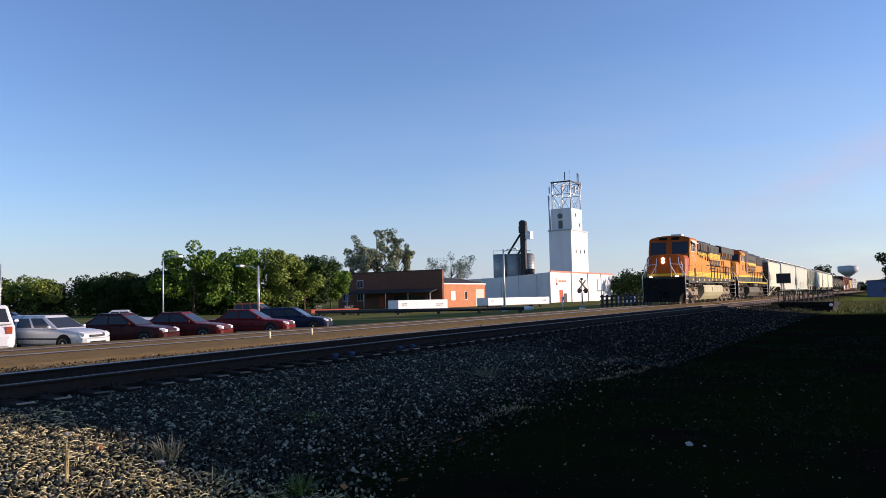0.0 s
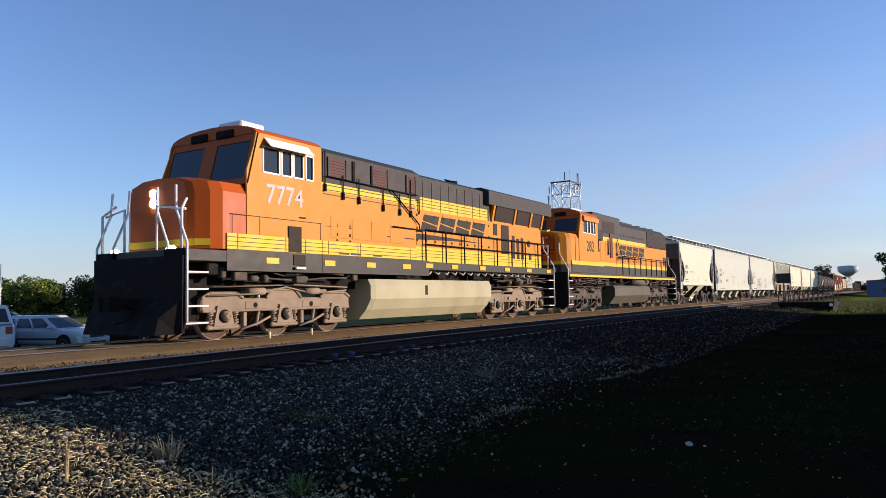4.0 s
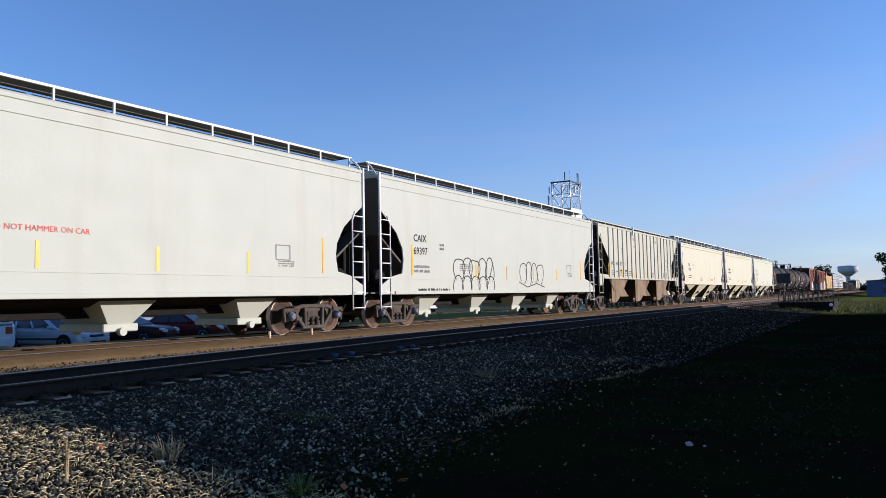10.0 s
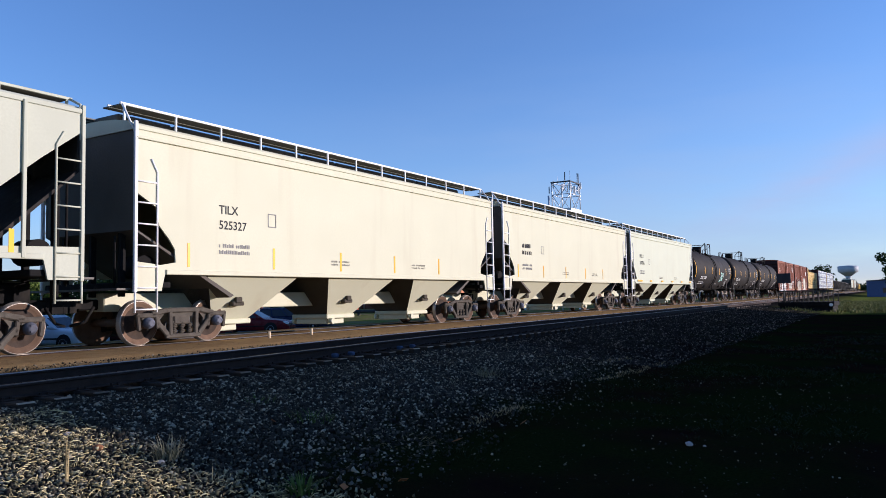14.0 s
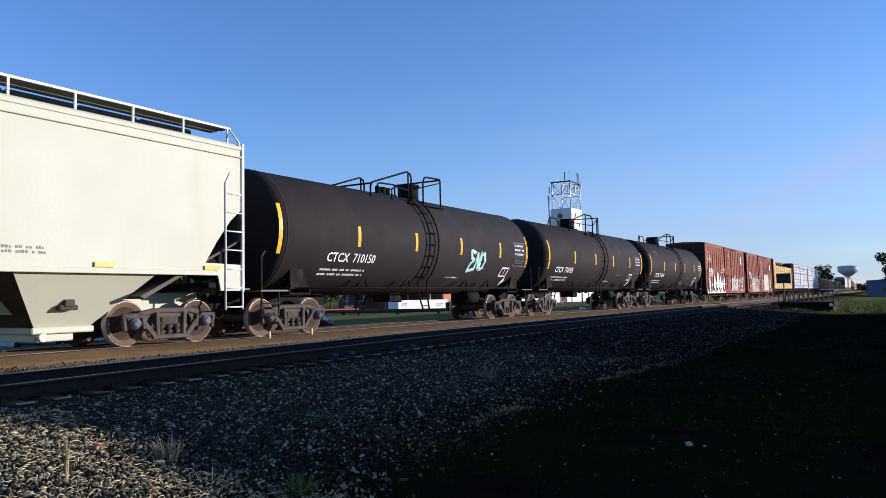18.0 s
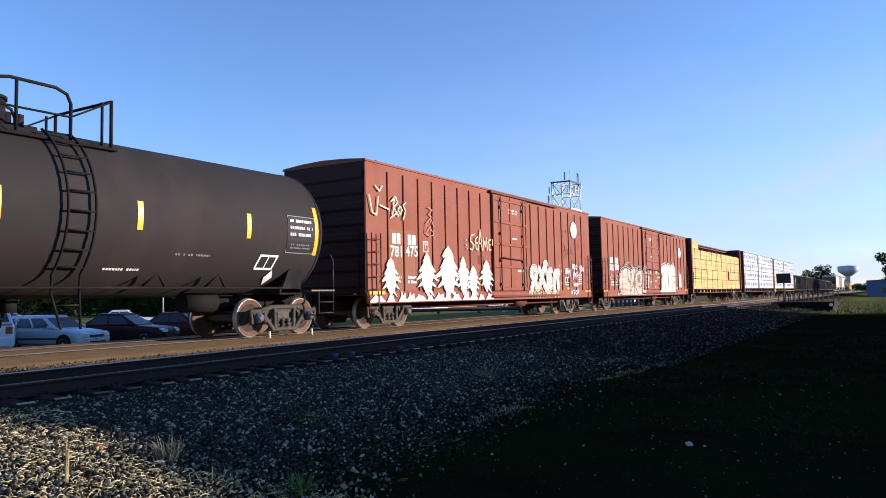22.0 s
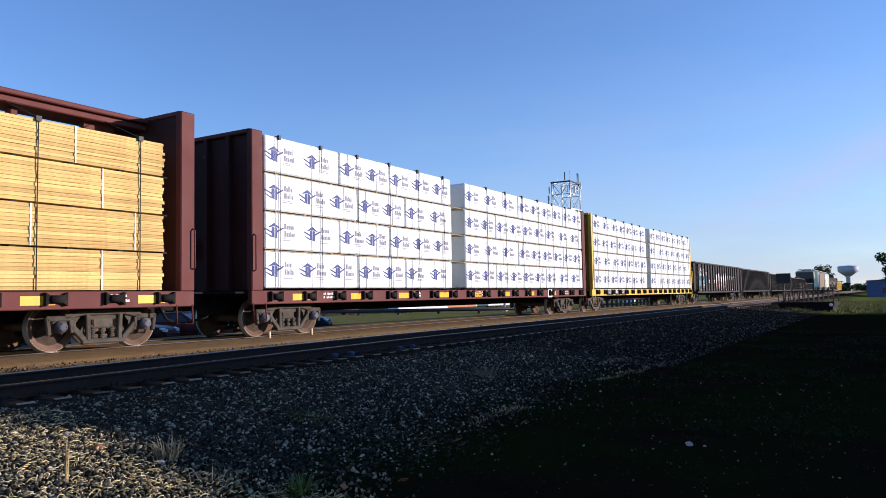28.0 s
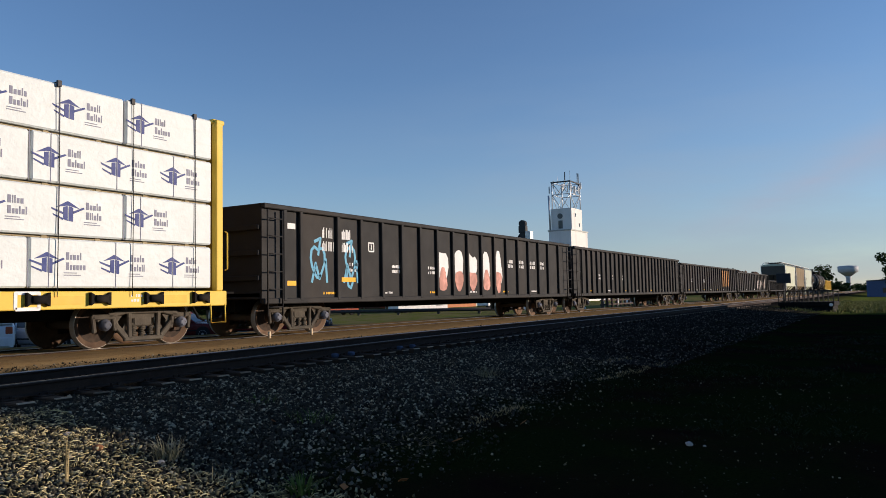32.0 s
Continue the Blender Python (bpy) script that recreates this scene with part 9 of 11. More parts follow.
def pipe_clutter(c, span, z0, z1, seed):
    """Air pipes, valves and brackets that hang under the walkway above a truck."""
    rnd = random.Random(seed)
    pipe, box = MB(), MB()
    for s in (-1, 1):
        for k in range(4):
            z = z0 + (z1 - z0) * (k + 0.5) / 4
            xa = span[0] + rnd.uniform(0, 0.8)
            pts = [(xa, s * 1.32, z)]
            while pts[-1][0] < span[1] - 0.8:
                pts.append((pts[-1][0] + rnd.uniform(0.5, 1.3), s * rnd.uniform(1.26, 1.40), z + rnd.uniform(-0.07, 0.07)))
            pipe.tube(pts, rnd.uniform(0.014, 0.026), 5)
        for k in range(7):
            x, z = rnd.uniform(*span), rnd.uniform(z0, z1 - 0.1)
            a, b = rnd.uniform(0.06, 0.20), rnd.uniform(0.05, 0.12)
            if k % 2:
                box.disc((x, s * 1.36, z), "x", b, 2.2 * a, 10)
            else:
                box.box(x - a, x + a, s * 1.28, s * 1.42, z - b, z + b, 0.02)
    parts("air_pipe", pipe, M_loco_truck, c)
    parts("valve_box", box, M_loco_truck, c)


def emd_loco():
    x0, x1 = 74.2, 94.35
    c, h, xc = start_car("locomotive", x0, x1, "orange and dark green diesel locomotive with a rounded nose", "locomotive")
    L = lambda x: x + 0.12 + 0.03 * max(0.0, x - 79.0) - xc
    zd = 1.90
    # platform: dark sill with a yellow stripe along its lower edge
    part("platform", MB().box(-h + 0.4, h - 0.2, -1.50, 1.50, 1.72, zd, 0.015), M_locogreen, c)
    for s in (-1, 1):
        part("sill_stripe", MB().box(-h + 0.6, h - 0.35, s * 1.50, s * 1.512, 1.70, 1.80), M_yellow, c, "yellow sill stripe")
        part("front_skirt", MB().plate([(L(75.0), zd), (L(79.4), zd), (L(79.4), 2.27), (L(75.0), 2.27)], "y", s * 1.49, s * 1.506), M_locogreen, c)
        part("front_stripe", MB().plate([(L(75.0), 2.27), (L(79.4), 2.27), (L(79.4), 2.45), (L(75.0), 2.45)], "y", s * 1.49, s * 1.508), M_yellow, c)
    wide_cab(c, L(74.45), L(76.0), L(78.68), zd, 3.80, 3.84, 4.97, 0.25, M_roofred_noseshade, drop=0.27, arch=0.40, m_nose=M_orange)
    # thin red sheet over the nose front that paints its shade
    part("nose_door", MB().plate([(-0.93, 2.44), (0.93, 2.44), (0.93, 3.42), (0.62, 3.72), (-0.62, 3.72), (-0.93, 3.42)], "x", L(74.438), L(74.452)), M_roofred_noseshade, c, "shade of the nose front put into darker red")
    for s in (-1, 1):
        part("window_visor", MB().plate([(s * 1.505, 4.68), (s * 1.60, 4.62), (s * 1.60, 4.42), (s * 1.58, 4.42), (s * 1.505, 4.60)], "x", L(76.55), L(78.62)), M_orange, c, "orange visor over the cab windows")
    lettering("282", -0.15, 4.72, 0.2, M_inkwhite, c).matrix_basis = pose(L(76.16), 0.62, 4.74, 90, 0, -90)
    part("nose_stripe", MB().loft([[(L(74.44), -0.96, z), (L(74.53), -1.14, z), (L(74.75), -1.38, z), (L(74.75), 1.38, z), (L(74.53), 1.14, z), (L(74.44), 0.96, z)] for z in (2.25, 2.42)]), M_yellow, c, "yellow stripe round the nose")
    lettering("282", L(76.99), 2.83, 0.72, M_emblem, c, y=-1.506, label="dark cab number")
    # hood: lower green band, yellow pin line, orange, upper yellow, grey top
    hw = 1.18
    k = lambda z: 0.865 + (z - 0.865) * (14.06 - hw) / 12.51
    a, b = L(78.68), L(92.75)
    part("hood_lower", MB().box(a, b, -hw, hw, zd, k(2.40), 0.0), M_locogreen, c)
    part("hood_stripe", MB().box(a, b, -hw - 0.004, hw + 0.004, k(2.30), k(2.48), 0.0), M_yellow, c)
    part("hood_side", MB().box(a, L(82.2), -hw - 0.002, hw + 0.002, k(2.48), k(3.62), 0.0), M_orange, c)
    part("hood_rear_side", MB().box(L(82.2), b, -hw, hw, k(2.48), k(3.10), 0.0), M_orange, c)
    part("nose_skirt", MB().loft([[(L(74.43), -0.97, z), (L(74.52), -1.15, z), (L(74.74), -1.39, z), (L(75.1), -1.50, z), (L(75.1), 1.50, z), (L(74.74), 1.39, z), (L(74.52), 1.15, z), (L(74.43), 0.97, z)] for z in (zd + 0.004, 2.26)]), M_locogreen, c, "dark green lower nose")
    part("hood_upper_side", MB().box(L(82.2), L(88.0), -hw - 0.002, hw + 0.002, k(3.10), k(3.45), 0.0), M_orange, c)
    part("hood_upper_stripe", MB().box(L(79.0), L(88.0), -hw - 0.005, hw + 0.005, k(3.45), k(3.60), 0.0), M_orange, c)
    part("hood_pin_stripe", MB().box(L(79.0), L(88.0), -hw - 0.006, hw + 0.006, k(3.60), k(3.80), 0.0), M_yellow, c)
    part("hood_rear_upper", MB().box(L(88.0), b, -hw, hw, k(3.10), k(3.66), 0.0), M_orange, c)
    secs = [[(x, -hw, k(3.62)), (x, -hw, k(4.55)), (x, -hw + 0.30, k(4.82)), (x, hw - 0.30, k(4.82)), (x, hw, k(4.55)), (x, hw, k(3.62))] for x in (a, b - 0.1)]
    part("hood_roof", MB().loft(secs), M_roofgrey, c, "dark grey sloped hood top")
    # inverter and blower housings
    part("air_intake", MB().box(L(78.75), L(80.2), -1.22, 1.22, k(3.55), k(4.95), 0.04), M_roofgrey, c)
    for s in (-1, 1):
        part("intake_grille", MB().box(L(78.85), L(79.95), s * 1.30, s * 1.315, k(3.6), k(4.1), 0.0), M_grille, c)
        part("blower_grille", MB().box(L(80.25), L(82.15), s * hw, s * (hw + 0.02), k(4.02), k(4.62), 0.0), M_boot, c)
    part("blower_housing", MB().box(L(80.15), L(83.3), -hw + 0.02, hw - 0.02, k(4.4), k(4.96), 0.05), M_roofgrey, c)
    part("brake_housing", MB().box(L(84.6), L(86.8), -0.8, 0.8, k(4.8), k(4.92), 0.04), M_roofgrey, c)
    # radiators
    for s in (-1, 1):
        rg = part("radiator_grille", MB().box(L(88.3), L(92.6), s * hw, s * (hw + 0.03), k(3.70), k(4.55), 0.01), M_grille, c, "black radiator intake grille")
        mb = MB()
        for j in range(11):
            z = k(3.73) + j * (k(4.47) - k(3.73)) / 10
            mb.box(L(88.33), L(92.57), s * (hw + 0.03), s * (hw + 0.045), z - 0.012, z + 0.012)
        part("louvre", mb, M_boot, rg)
    for x in (88.9, 90.3, 91.7):
        part("roof_fan", MB().disc((L(x), 0, k(4.90)), "z", 0.62, 0.16, 24), M_roofgrey, c)
    part("exhaust_stack", MB().box(L(84.0), L(84.4), -0.3, 0.3, k(4.6), k(4.9), 0.03), M_black, c)
    mb = MB()
    for s in (-1, 1):
        for x in [82.6 + 0.55 * q for q in range(9)]:
            mb.box(L(x), L(x) + 0.50, s * (hw + 0.002), s * (hw + 0.012), k(2.55), k(3.05), 0.004)
        for x in [79.2, 79.9, 80.7, 81.5]:
            mb.box(L(x), L(x) + 0.6, s * (hw + 0.002), s * (hw + 0.014), k(2.55), k(3.5), 0.004)
        for x in [82.6 + 0.6 * q for q in range(8)]:
            mb.box(L(x), L(x) + 0.5, s * (hw + 0.002), s * (hw + 0.008), k(3.1), k(3.40), 0.003)
    parts("hood_door", mb, M_orange, c, "orange engine access doors")
    for s in (-1, 1):
        mb = MB()
        for x, z0, z1 in ((79.5, 3.0, 3.75), (81.0, 2.9, 3.7), (82.4, 2.9, 3.6)):
            mb.tube([(L(x), s * (hw + 0.05), k(z0)), (L(x), s * (hw + 0.05), k(z1))], 0.03)
        for x, z in ((79.5, 2.98), (81.0, 2.88), (82.4, 2.88)):
            mb.box(L(x) - 0.05, L(x) + 0.05, s * (hw + 0.02), s * (hw + 0.09), k(z), k(z + 0.16), 0.02)
        mb.tube([(L(82.5), s * (hw + 0.05), k(3.78)), (L(83.0), s * (hw + 0.1), k(2.95))], 0.022)
        parts("grab_iron", mb, M_boot, c)
        part("sand_hose_cover", MB().box(L(81.35), L(81.75), s * (hw + 0.0), s * (hw + 0.05), k(2.75), k(4.02), 0.01), M_cbbrown, c, "dark red upright cover on the hood side")
        mb = MB()
        for q in range(14):
            mb.box(L(83.0) + q * 0.36, L(83.02) + q * 0.36, s * (hw + 0.0), s * (hw + 0.02), k(3.98), k(4.10))
        tagged(part("hood_latch", mb, M_boot, c), kind="stuff")
        mb = MB()
        for q in range(9):
            mb.box(L(82.75) + q * 0.55, L(82.80) + q * 0.55, s * (hw + 0.012), s * (hw + 0.03), k(2.62), k(2.70))
            mb.box(L(82.75) + q * 0.55, L(82.80) + q * 0.55, s * (hw + 0.012), s * (hw + 0.03), k(2.92), k(3.0))
        tagged(part("door_latch", mb, M_boot, c), kind="stuff")
        railing(c, L(82.6), L(92.6), s * 1.46, zd, 2.92, 10, M_black, False)
        part("rear_door", MB().box(L(91.9), L(92.7), s * hw, s * (hw + 0.03), k(2.62), k(3.14), 0.01), M_roofgrey, c, "dark hood door near the rear")
        # louvres below the cab
        mb = MB()
        for gx in (77.2, 77.75, 78.2):
            for j in range(7):
                mb.box(L(gx), L(gx) + 0.36, s * 1.507, s * 1.52, 1.98 + j * 0.045, 2.0 + j * 0.045)
        tagged(part("louvre", mb, M_locogreen, c), kind="stuff")
    logo(c, L(82.90), L(87.6), k(2.98), k(3.50), -hw - 0.012)
    # steps, pilots, ends
    for s in (-1, 1):
        corner_steps(c, -h + 0.30, 1, s, zd)
        corner_steps(c, h - 0.15, -1, s, zd)
    part("pilot", MB().plate([(-1.45, 0.28), (1.45, 0.28), (1.5, 1.75), (-1.5, 1.75)], "x", -h + 0.25, -h + 0.32), M_black, c, "black pilot plate")
    part("rear_pilot", MB().plate([(-1.45, 0.30), (1.45, 0.30), (1.5, 1.75), (-1.5, 1.75)], "x", h - 0.10, h - 0.17), M_black, c)
    part("anticlimber", MB().box(-h + 0.10, -h + 0.5, -0.9, 0.9, 1.60, 1.78, 0.03), M_black, c)
    part("cut_lever_plate", MB().box(-h + 0.08, -h + 0.13, -0.75, -0.40, 1.60, 1.78, 0.01), M_yellow, c, "yellow plate over the coupler")
    mb = MB()
    for y in (-0.35, 0.35):
        mb.disc((L(74.42), y, 2.10), "x", 0.11, 0.1, 16)
    parts("ditch_light", mb, M_boot, c)
    part("headlight_recess", MB().box(L(74.38), L(74.47), 0.12, 0.42, 3.02, 3.72, 0.02), M_boot, c, "dark recess round the unlit headlights")
    mb = MB()
    for z in (3.50, 3.24):
        mb.disc((L(74.38), 0.27, z), "x", 0.085, 0.06, 14)
    parts("headlight", mb, M_trim, c)
    mb = MB()
    for y in (-0.62, 0.62):
        mb.tube([(L(74.44), y + 0.10 * math.cos(k * 0.524), 3.30 + 0.20 * math.sin(k * 0.524)) for k in range(13)], 0.016, 5)
    part("nose_ring", mb, M_boot, c)
    mb = MB()
    for z in (3.52, 3.08, 2.72):
        mb.tube([(L(74.42), -0.02, z), (L(74.36), -0.05, z), (L(74.36), -0.50, z), (L(74.42), -0.53, z)], 0.018, 5)
    parts("nose_grab", mb, M_orange, c)
    mb = MB()
    for z in (3.52, 3.08, 2.72):
        for y in (-0.02, -0.53):
            mb.disc((L(74.42), y, z), "x", 0.035, 0.05, 8)
    parts("grab_bolt", mb, M_trim, c)
    # wings of the emblem on the nose, as plain bars, and the joints of the nose door
    mb = MB().plate([(-0.95, 2.93), (-0.55, 3.02), (0.40, 2.95), (0.75, 3.0), (0.40, 2.86), (-0.45, 2.90)], "x", L(74.436), L(74.446))
    mb.plate([(-0.90, 2.78), (-0.30, 2.84), (0.10, 2.78), (-0.30, 2.74)], "x", L(74.436), L(74.446))
    parts("nose_emblem", mb, M_emblem, c, "dark winged emblem as plain bars")
    mb = MB().box(L(74.435), L(74.448), -0.86, -0.845, 2.45, 3.66).box(L(74.435), L(74.448), 0.50, 0.515, 2.45, 3.66)
    mb.box(L(75.52), L(75.535), -1.494, -1.482, 1.95, 3.55)
    parts("panel_joint", mb, M_boot, c)
    part("nose_top_stripe", MB().loft([[(L(74.42), -0.55, 3.79), (L(74.42), 0.55, 3.79), (L(74.42), 0.55, 3.86), (L(74.42), -0.55, 3.86)], [(L(74.60), -0.62, 3.84), (L(74.60), 0.62, 3.84), (L(74.60), 0.62, 3.90), (L(74.60), -0.62, 3.90)]]), M_yellow, c, "yellow band along the top of the nose")
    mb = MB()
    mb.tube([(L(74.28), -0.35, 1.9), (L(74.28), -0.35, 2.85), (L(74.28), 0.35, 2.85), (L(74.28), 0.35, 1.9)], 0.022)
    mb.tube([(L(74.28), 0.9, 1.9), (L(74.28), 0.9, 2.9)], 0.022)
    parts("front_handrail", mb, M_locogreen, c)
    mb = MB()
    mb.tube([(L(76.7), -0.4, 5.0), (L(76.7), -0.4, 5.12), (L(77.1), 0.0, 5.14), (L(77.1), 0.0, 5.0)], 0.02)
    mb.disc((L(77.6), 0.0, 4.95), "z", 0.14, 0.12, 14)
    part("roof_aerial", mb, M_black, c)
    # fuel tank and gear
    secs = [[(x, -1.38, 1.30), (x, -1.48, 1.15), (x, -1.48, 0.75), (x, -1.15, 0.32), (x, 1.15, 0.32), (x, 1.48, 0.75), (x, 1.48, 1.15), (x, 1.38, 1.30)] for x in (L(81.1), L(87.6))]
    part("fuel_tank", MB().loft(secs), M_tankgrey, c, "dark dusty fuel tank")
    parts("air_tank", MB().disc((L(86.3), -1.15, 1.52), "x", 0.20, 3.4, 18).disc((L(86.3), 1.15, 1.52), "x", 0.20, 3.4, 18), M_tankgrey, c)
    mb = MB()
    for s in (-1, 1):
        for j in range(8):
            x = -h + 1.2 + j * 2.4
            mb.box(x, x + 0.5, s * 1.1, s * 1.35, 1.45, 1.7, 0.03)
            mb.tube([(x, s * 1.3, 1.55), (x + 0.9, s * 1.3, 1.42), (x + 1.8, s * 1.3, 1.55)], 0.03)
    mb.box(-h + 0.6, h - 0.4, -0.9, 0.9, 1.1, 1.72)
    part("underframe", mb, M_black, c)
    pipe_clutter(c, (L(75.6), L(80.6)), 1.36, 1.68, 91)
    pipe_clutter(c, (L(88.0), L(93.2)), 1.36, 1.68, 92)
    truck(c, 77.63 - xc, M_loco_truck, 2.03, LOCO_R, 3)
    truck(c, 90.94 - xc, M_loco_truck, 2.03, LOCO_R, 3)
    couplers(c, h)
    return c


def ge_loco():
    x0, x1 = 53.2, 73.3
    c, h, xc = start_car("locomotive", x0, x1, "orange, yellow and green diesel locomotive with lit headlights", "locomotive")
    L = lambda x: x - xc
    zd = 2.00
    part("platform", MB().box(-h + 0.3, h - 0.1, -1.50, 1.50, 1.74, zd, 0.015), M_locogreen, c)
    for s in (-1, 1):
        part("front_skirt", MB().box(L(54.6), L(63.0), s * 1.47, s * 1.51, 1.55, 2.03, 0.0), M_locogreen, c)
        part("front_stripe", MB().box(L(54.6), L(62.3), s * 1.47, s * 1.515, 2.035, 2.39, 0.0), M_yellow, c)
        mb = MB()
        for j in range(3):
            mb.box(L(54.6), L(62.3), s * 1.515, s * 1.52, 2.10 + j * 0.1, 2.115 + j * 0.1)
        for x in (54.9, 56.45, 57.15, 57.82, 58.05, 59.3, 59.42, 61.9):
            mb.box(L(x), L(x) + 0.018, s * 1.515, s * 1.521, 2.04, 2.39)
        for x in (58.5, 59.0, 60.0):
            mb.box(L(x), L(x) + 0.42, s * 1.515, s * 1.522, 2.06, 2.10)
        part("stripe_line", mb, M_locogreen, c, "dark pin lines across the yellow stripe")
        mb = MB()
        mb.box(L(57.80), L(57.82), s * 1.510, s * 1.516, 1.56, 2.03)
        mb.box(L(56.72), L(57.16), s * 1.510, s * 1.53, 1.72, 1.98, 0.02)
        parts("skirt_bracket", mb, M_boot, c)
        part("step_plate", MB().box(L(56.74), L(57.10), s * 1.53, s * 1.60, 1.62, 1.68, 0.01), M_step_edge, c)
        mb = MB()
        mb.box(L(54.7), L(57.80), s * 1.500, s * 1.507, 2.82, 2.835)
        mb.box(L(58.0), L(59.35), s * 1.480, s * 1.486, 2.78, 2.795)
        mb.box(L(60.2), L(62.2), s * 1.480, s * 1.488, 2.66, 2.69)
        for x in (58.45, 59.0):
            mb.box(L(x), L(x) + 0.02, s * 1.480, s * 1.494, 2.78, 2.88)
            mb.box(L(x) - 0.02, L(x) + 0.04, s * 1.480, s * 1.494, 2.55, 2.63)
            mb.box(L(x) - 0.02, L(x) + 0.04, s * 1.480, s * 1.494, 2.42, 2.46)
        mb.box(L(56.95), L(57.2), s * 1.500, s * 1.512, 2.90, 2.94)
        for x in (54.75, 55.6, 57.75):
            mb.box(L(x), L(x) + 0.012, s * 1.500, s * 1.507, 2.40, 2.82)
        tagged(part("panel_joint", mb, M_boot, c), kind="stuff")
        for x in (55.8, 57.9, 59.7, 61.5, 62.8, 64.4, 66.4, 68.4, 70.4, 72.4):
            z = 1.74 if x < 62 else 1.80
            part("reflector", MB().box(L(x), L(x) + 0.42, s * 1.512 if x < 63 else s * 1.502, s * 1.522, z, z + 0.14), M_reflect, c)
    wide_cab(c, L(53.95), L(55.2), L(57.82), 2.03, 3.62, 3.90, 4.98, 0.25, M_roofred_noseshade)
    lettering("7774", L(55.80), 3.05, 0.66, M_numgrey, c, y=-1.506, label="faded silver cab number")
    part("sun_shade", MB().plate([(-1.505, 4.74), (-1.72, 4.52), (-1.71, 4.50), (-1.505, 4.70)], "x", L(55.75), L(57.3)), M_trim, c, "white window awning")
    part("air_conditioner", MB().box(L(55.6), L(56.4), -0.9, -0.1, 5.05, 5.22, 0.04), M_trim, c)
    # auxiliary cab and hood
    hw = 1.36
    k = lambda z: 0.865 + (z - 0.865) * (14.06 - hw) / 12.51
    a, b = L(57.82), L(72.2)
    part("auxiliary_cab", MB().box(a, L(62.3), -1.48, 1.48, 2.39, 3.72, 0.0), M_orange, c)
    part("auxiliary_stripe", MB().box(a, L(62.3), -1.484, 1.484, 3.72, 3.93, 0.0), M_yellow, c)
    part("hood_lower", MB().box(L(62.3), b, -hw, hw, zd, k(2.45), 0.0), M_yellow, c)
    part("hood_side", MB().box(L(62.3), b, -hw, hw, k(2.45), k(3.62), 0.0), M_orange, c)
    part("hood_upper_stripe", MB().box(L(62.3), L(67.35), -hw - 0.003, hw + 0.003, k(3.62), k(4.02), 0.0), M_yellow, c)
    for s in (-1, 1):
        bd = MB()
        for z in (3.62, 3.74, 3.86):
            bd.box(L(57.9), L(62.25), s * 1.484, s * 1.492, z, z + 0.02)
        for z in (3.72, 3.82, 3.93):
            bd.box(L(62.35), L(67.3), s * (hw + 0.003), s * (hw + 0.010), k(z), k(z) + 0.018)
        for z in (2.14, 2.24, 2.34):
            bd.box(L(62.35), L(72.1), s * hw, s * (hw + 0.007), k(z), k(z) + 0.014)
        tagged(part("pin_stripe", bd, M_locogreen, c), kind="stuff")
        mb = MB()
        for q in range(10):
            for z in (2.62, 3.0, 3.4):
                mb.box(L(62.52) + q * 0.54, L(62.56) + q * 0.54, s * (hw + 0.01), s * (hw + 0.03), k(z), k(z) + 0.06)
        for q in range(8):
            mb.box(L(62.9) + q * 0.55, L(62.915) + q * 0.55, s * (hw + 0.002), s * (hw + 0.012), k(3.62), k(4.55))
        tagged(part("door_latch", mb, M_boot, c), kind="stuff")
    secs = [[(x, -1.46, 3.93), (x, -1.46, 4.74), (x, -1.15, 4.93), (x, 1.15, 4.93), (x, 1.46, 4.74), (x, 1.46, 3.93)] for x in (a, L(62.6))]
    part("dynamic_brake_housing", MB().loft(secs), M_roofgrey, c, "dark grey brake housing with grilles")
    secs = [[(x, -hw, k(3.62)), (x, -hw, k(4.66)), (x, -1.0, k(4.82)), (x, 1.0, k(4.82)), (x, hw, k(4.66)), (x, hw, k(3.62))] for x in (L(62.6), L(67.5))]
    part("hood_roof", MB().loft(secs), M_roofgrey, c)
    part("rear_hood_upper", MB().box(L(67.35), b, -hw + 0.004, hw - 0.004, k(3.62), k(4.2), 0.0), M_orange, c)
    # radiator wings over the rear hood
    part("radiator_wing", MB().loft([[(x, -1.55, 4.25), (x, -1.55, 4.76), (x, -1.2, 4.90), (x, 1.2, 4.90), (x, 1.55, 4.76), (x, 1.55, 4.25)] for x in (L(67.15), L(73.0))]), M_roofgrey, c, "overhanging dark radiator housing")
    for s in (-1, 1):
        mb = MB()
        for x0_, x1_ in ((67.9, 69.4), (69.75, 70.9), (71.0, 72.1)):
            mb.plate([(s * 1.50, 4.26), (s * (hw + 0.02), k(3.66)), (s * (hw + 0.0), k(3.66)), (s * 1.44, 4.26)], "x", L(x0_), L(x1_))
        parts("radiator_screen", mb, M_boot, c, "dark sloped radiator screen")
        mb = MB()
        for x in (67.6, 69.45, 70.95, 72.1):
            mb.plate([(s * 1.54, 4.27), (s * (hw + 0.05), k(3.62)), (s * hw, k(3.62)), (s * 1.40, 4.27)], "x", L(x), L(x) + 0.14)
        parts("screen_rib", mb, M_orange, c)
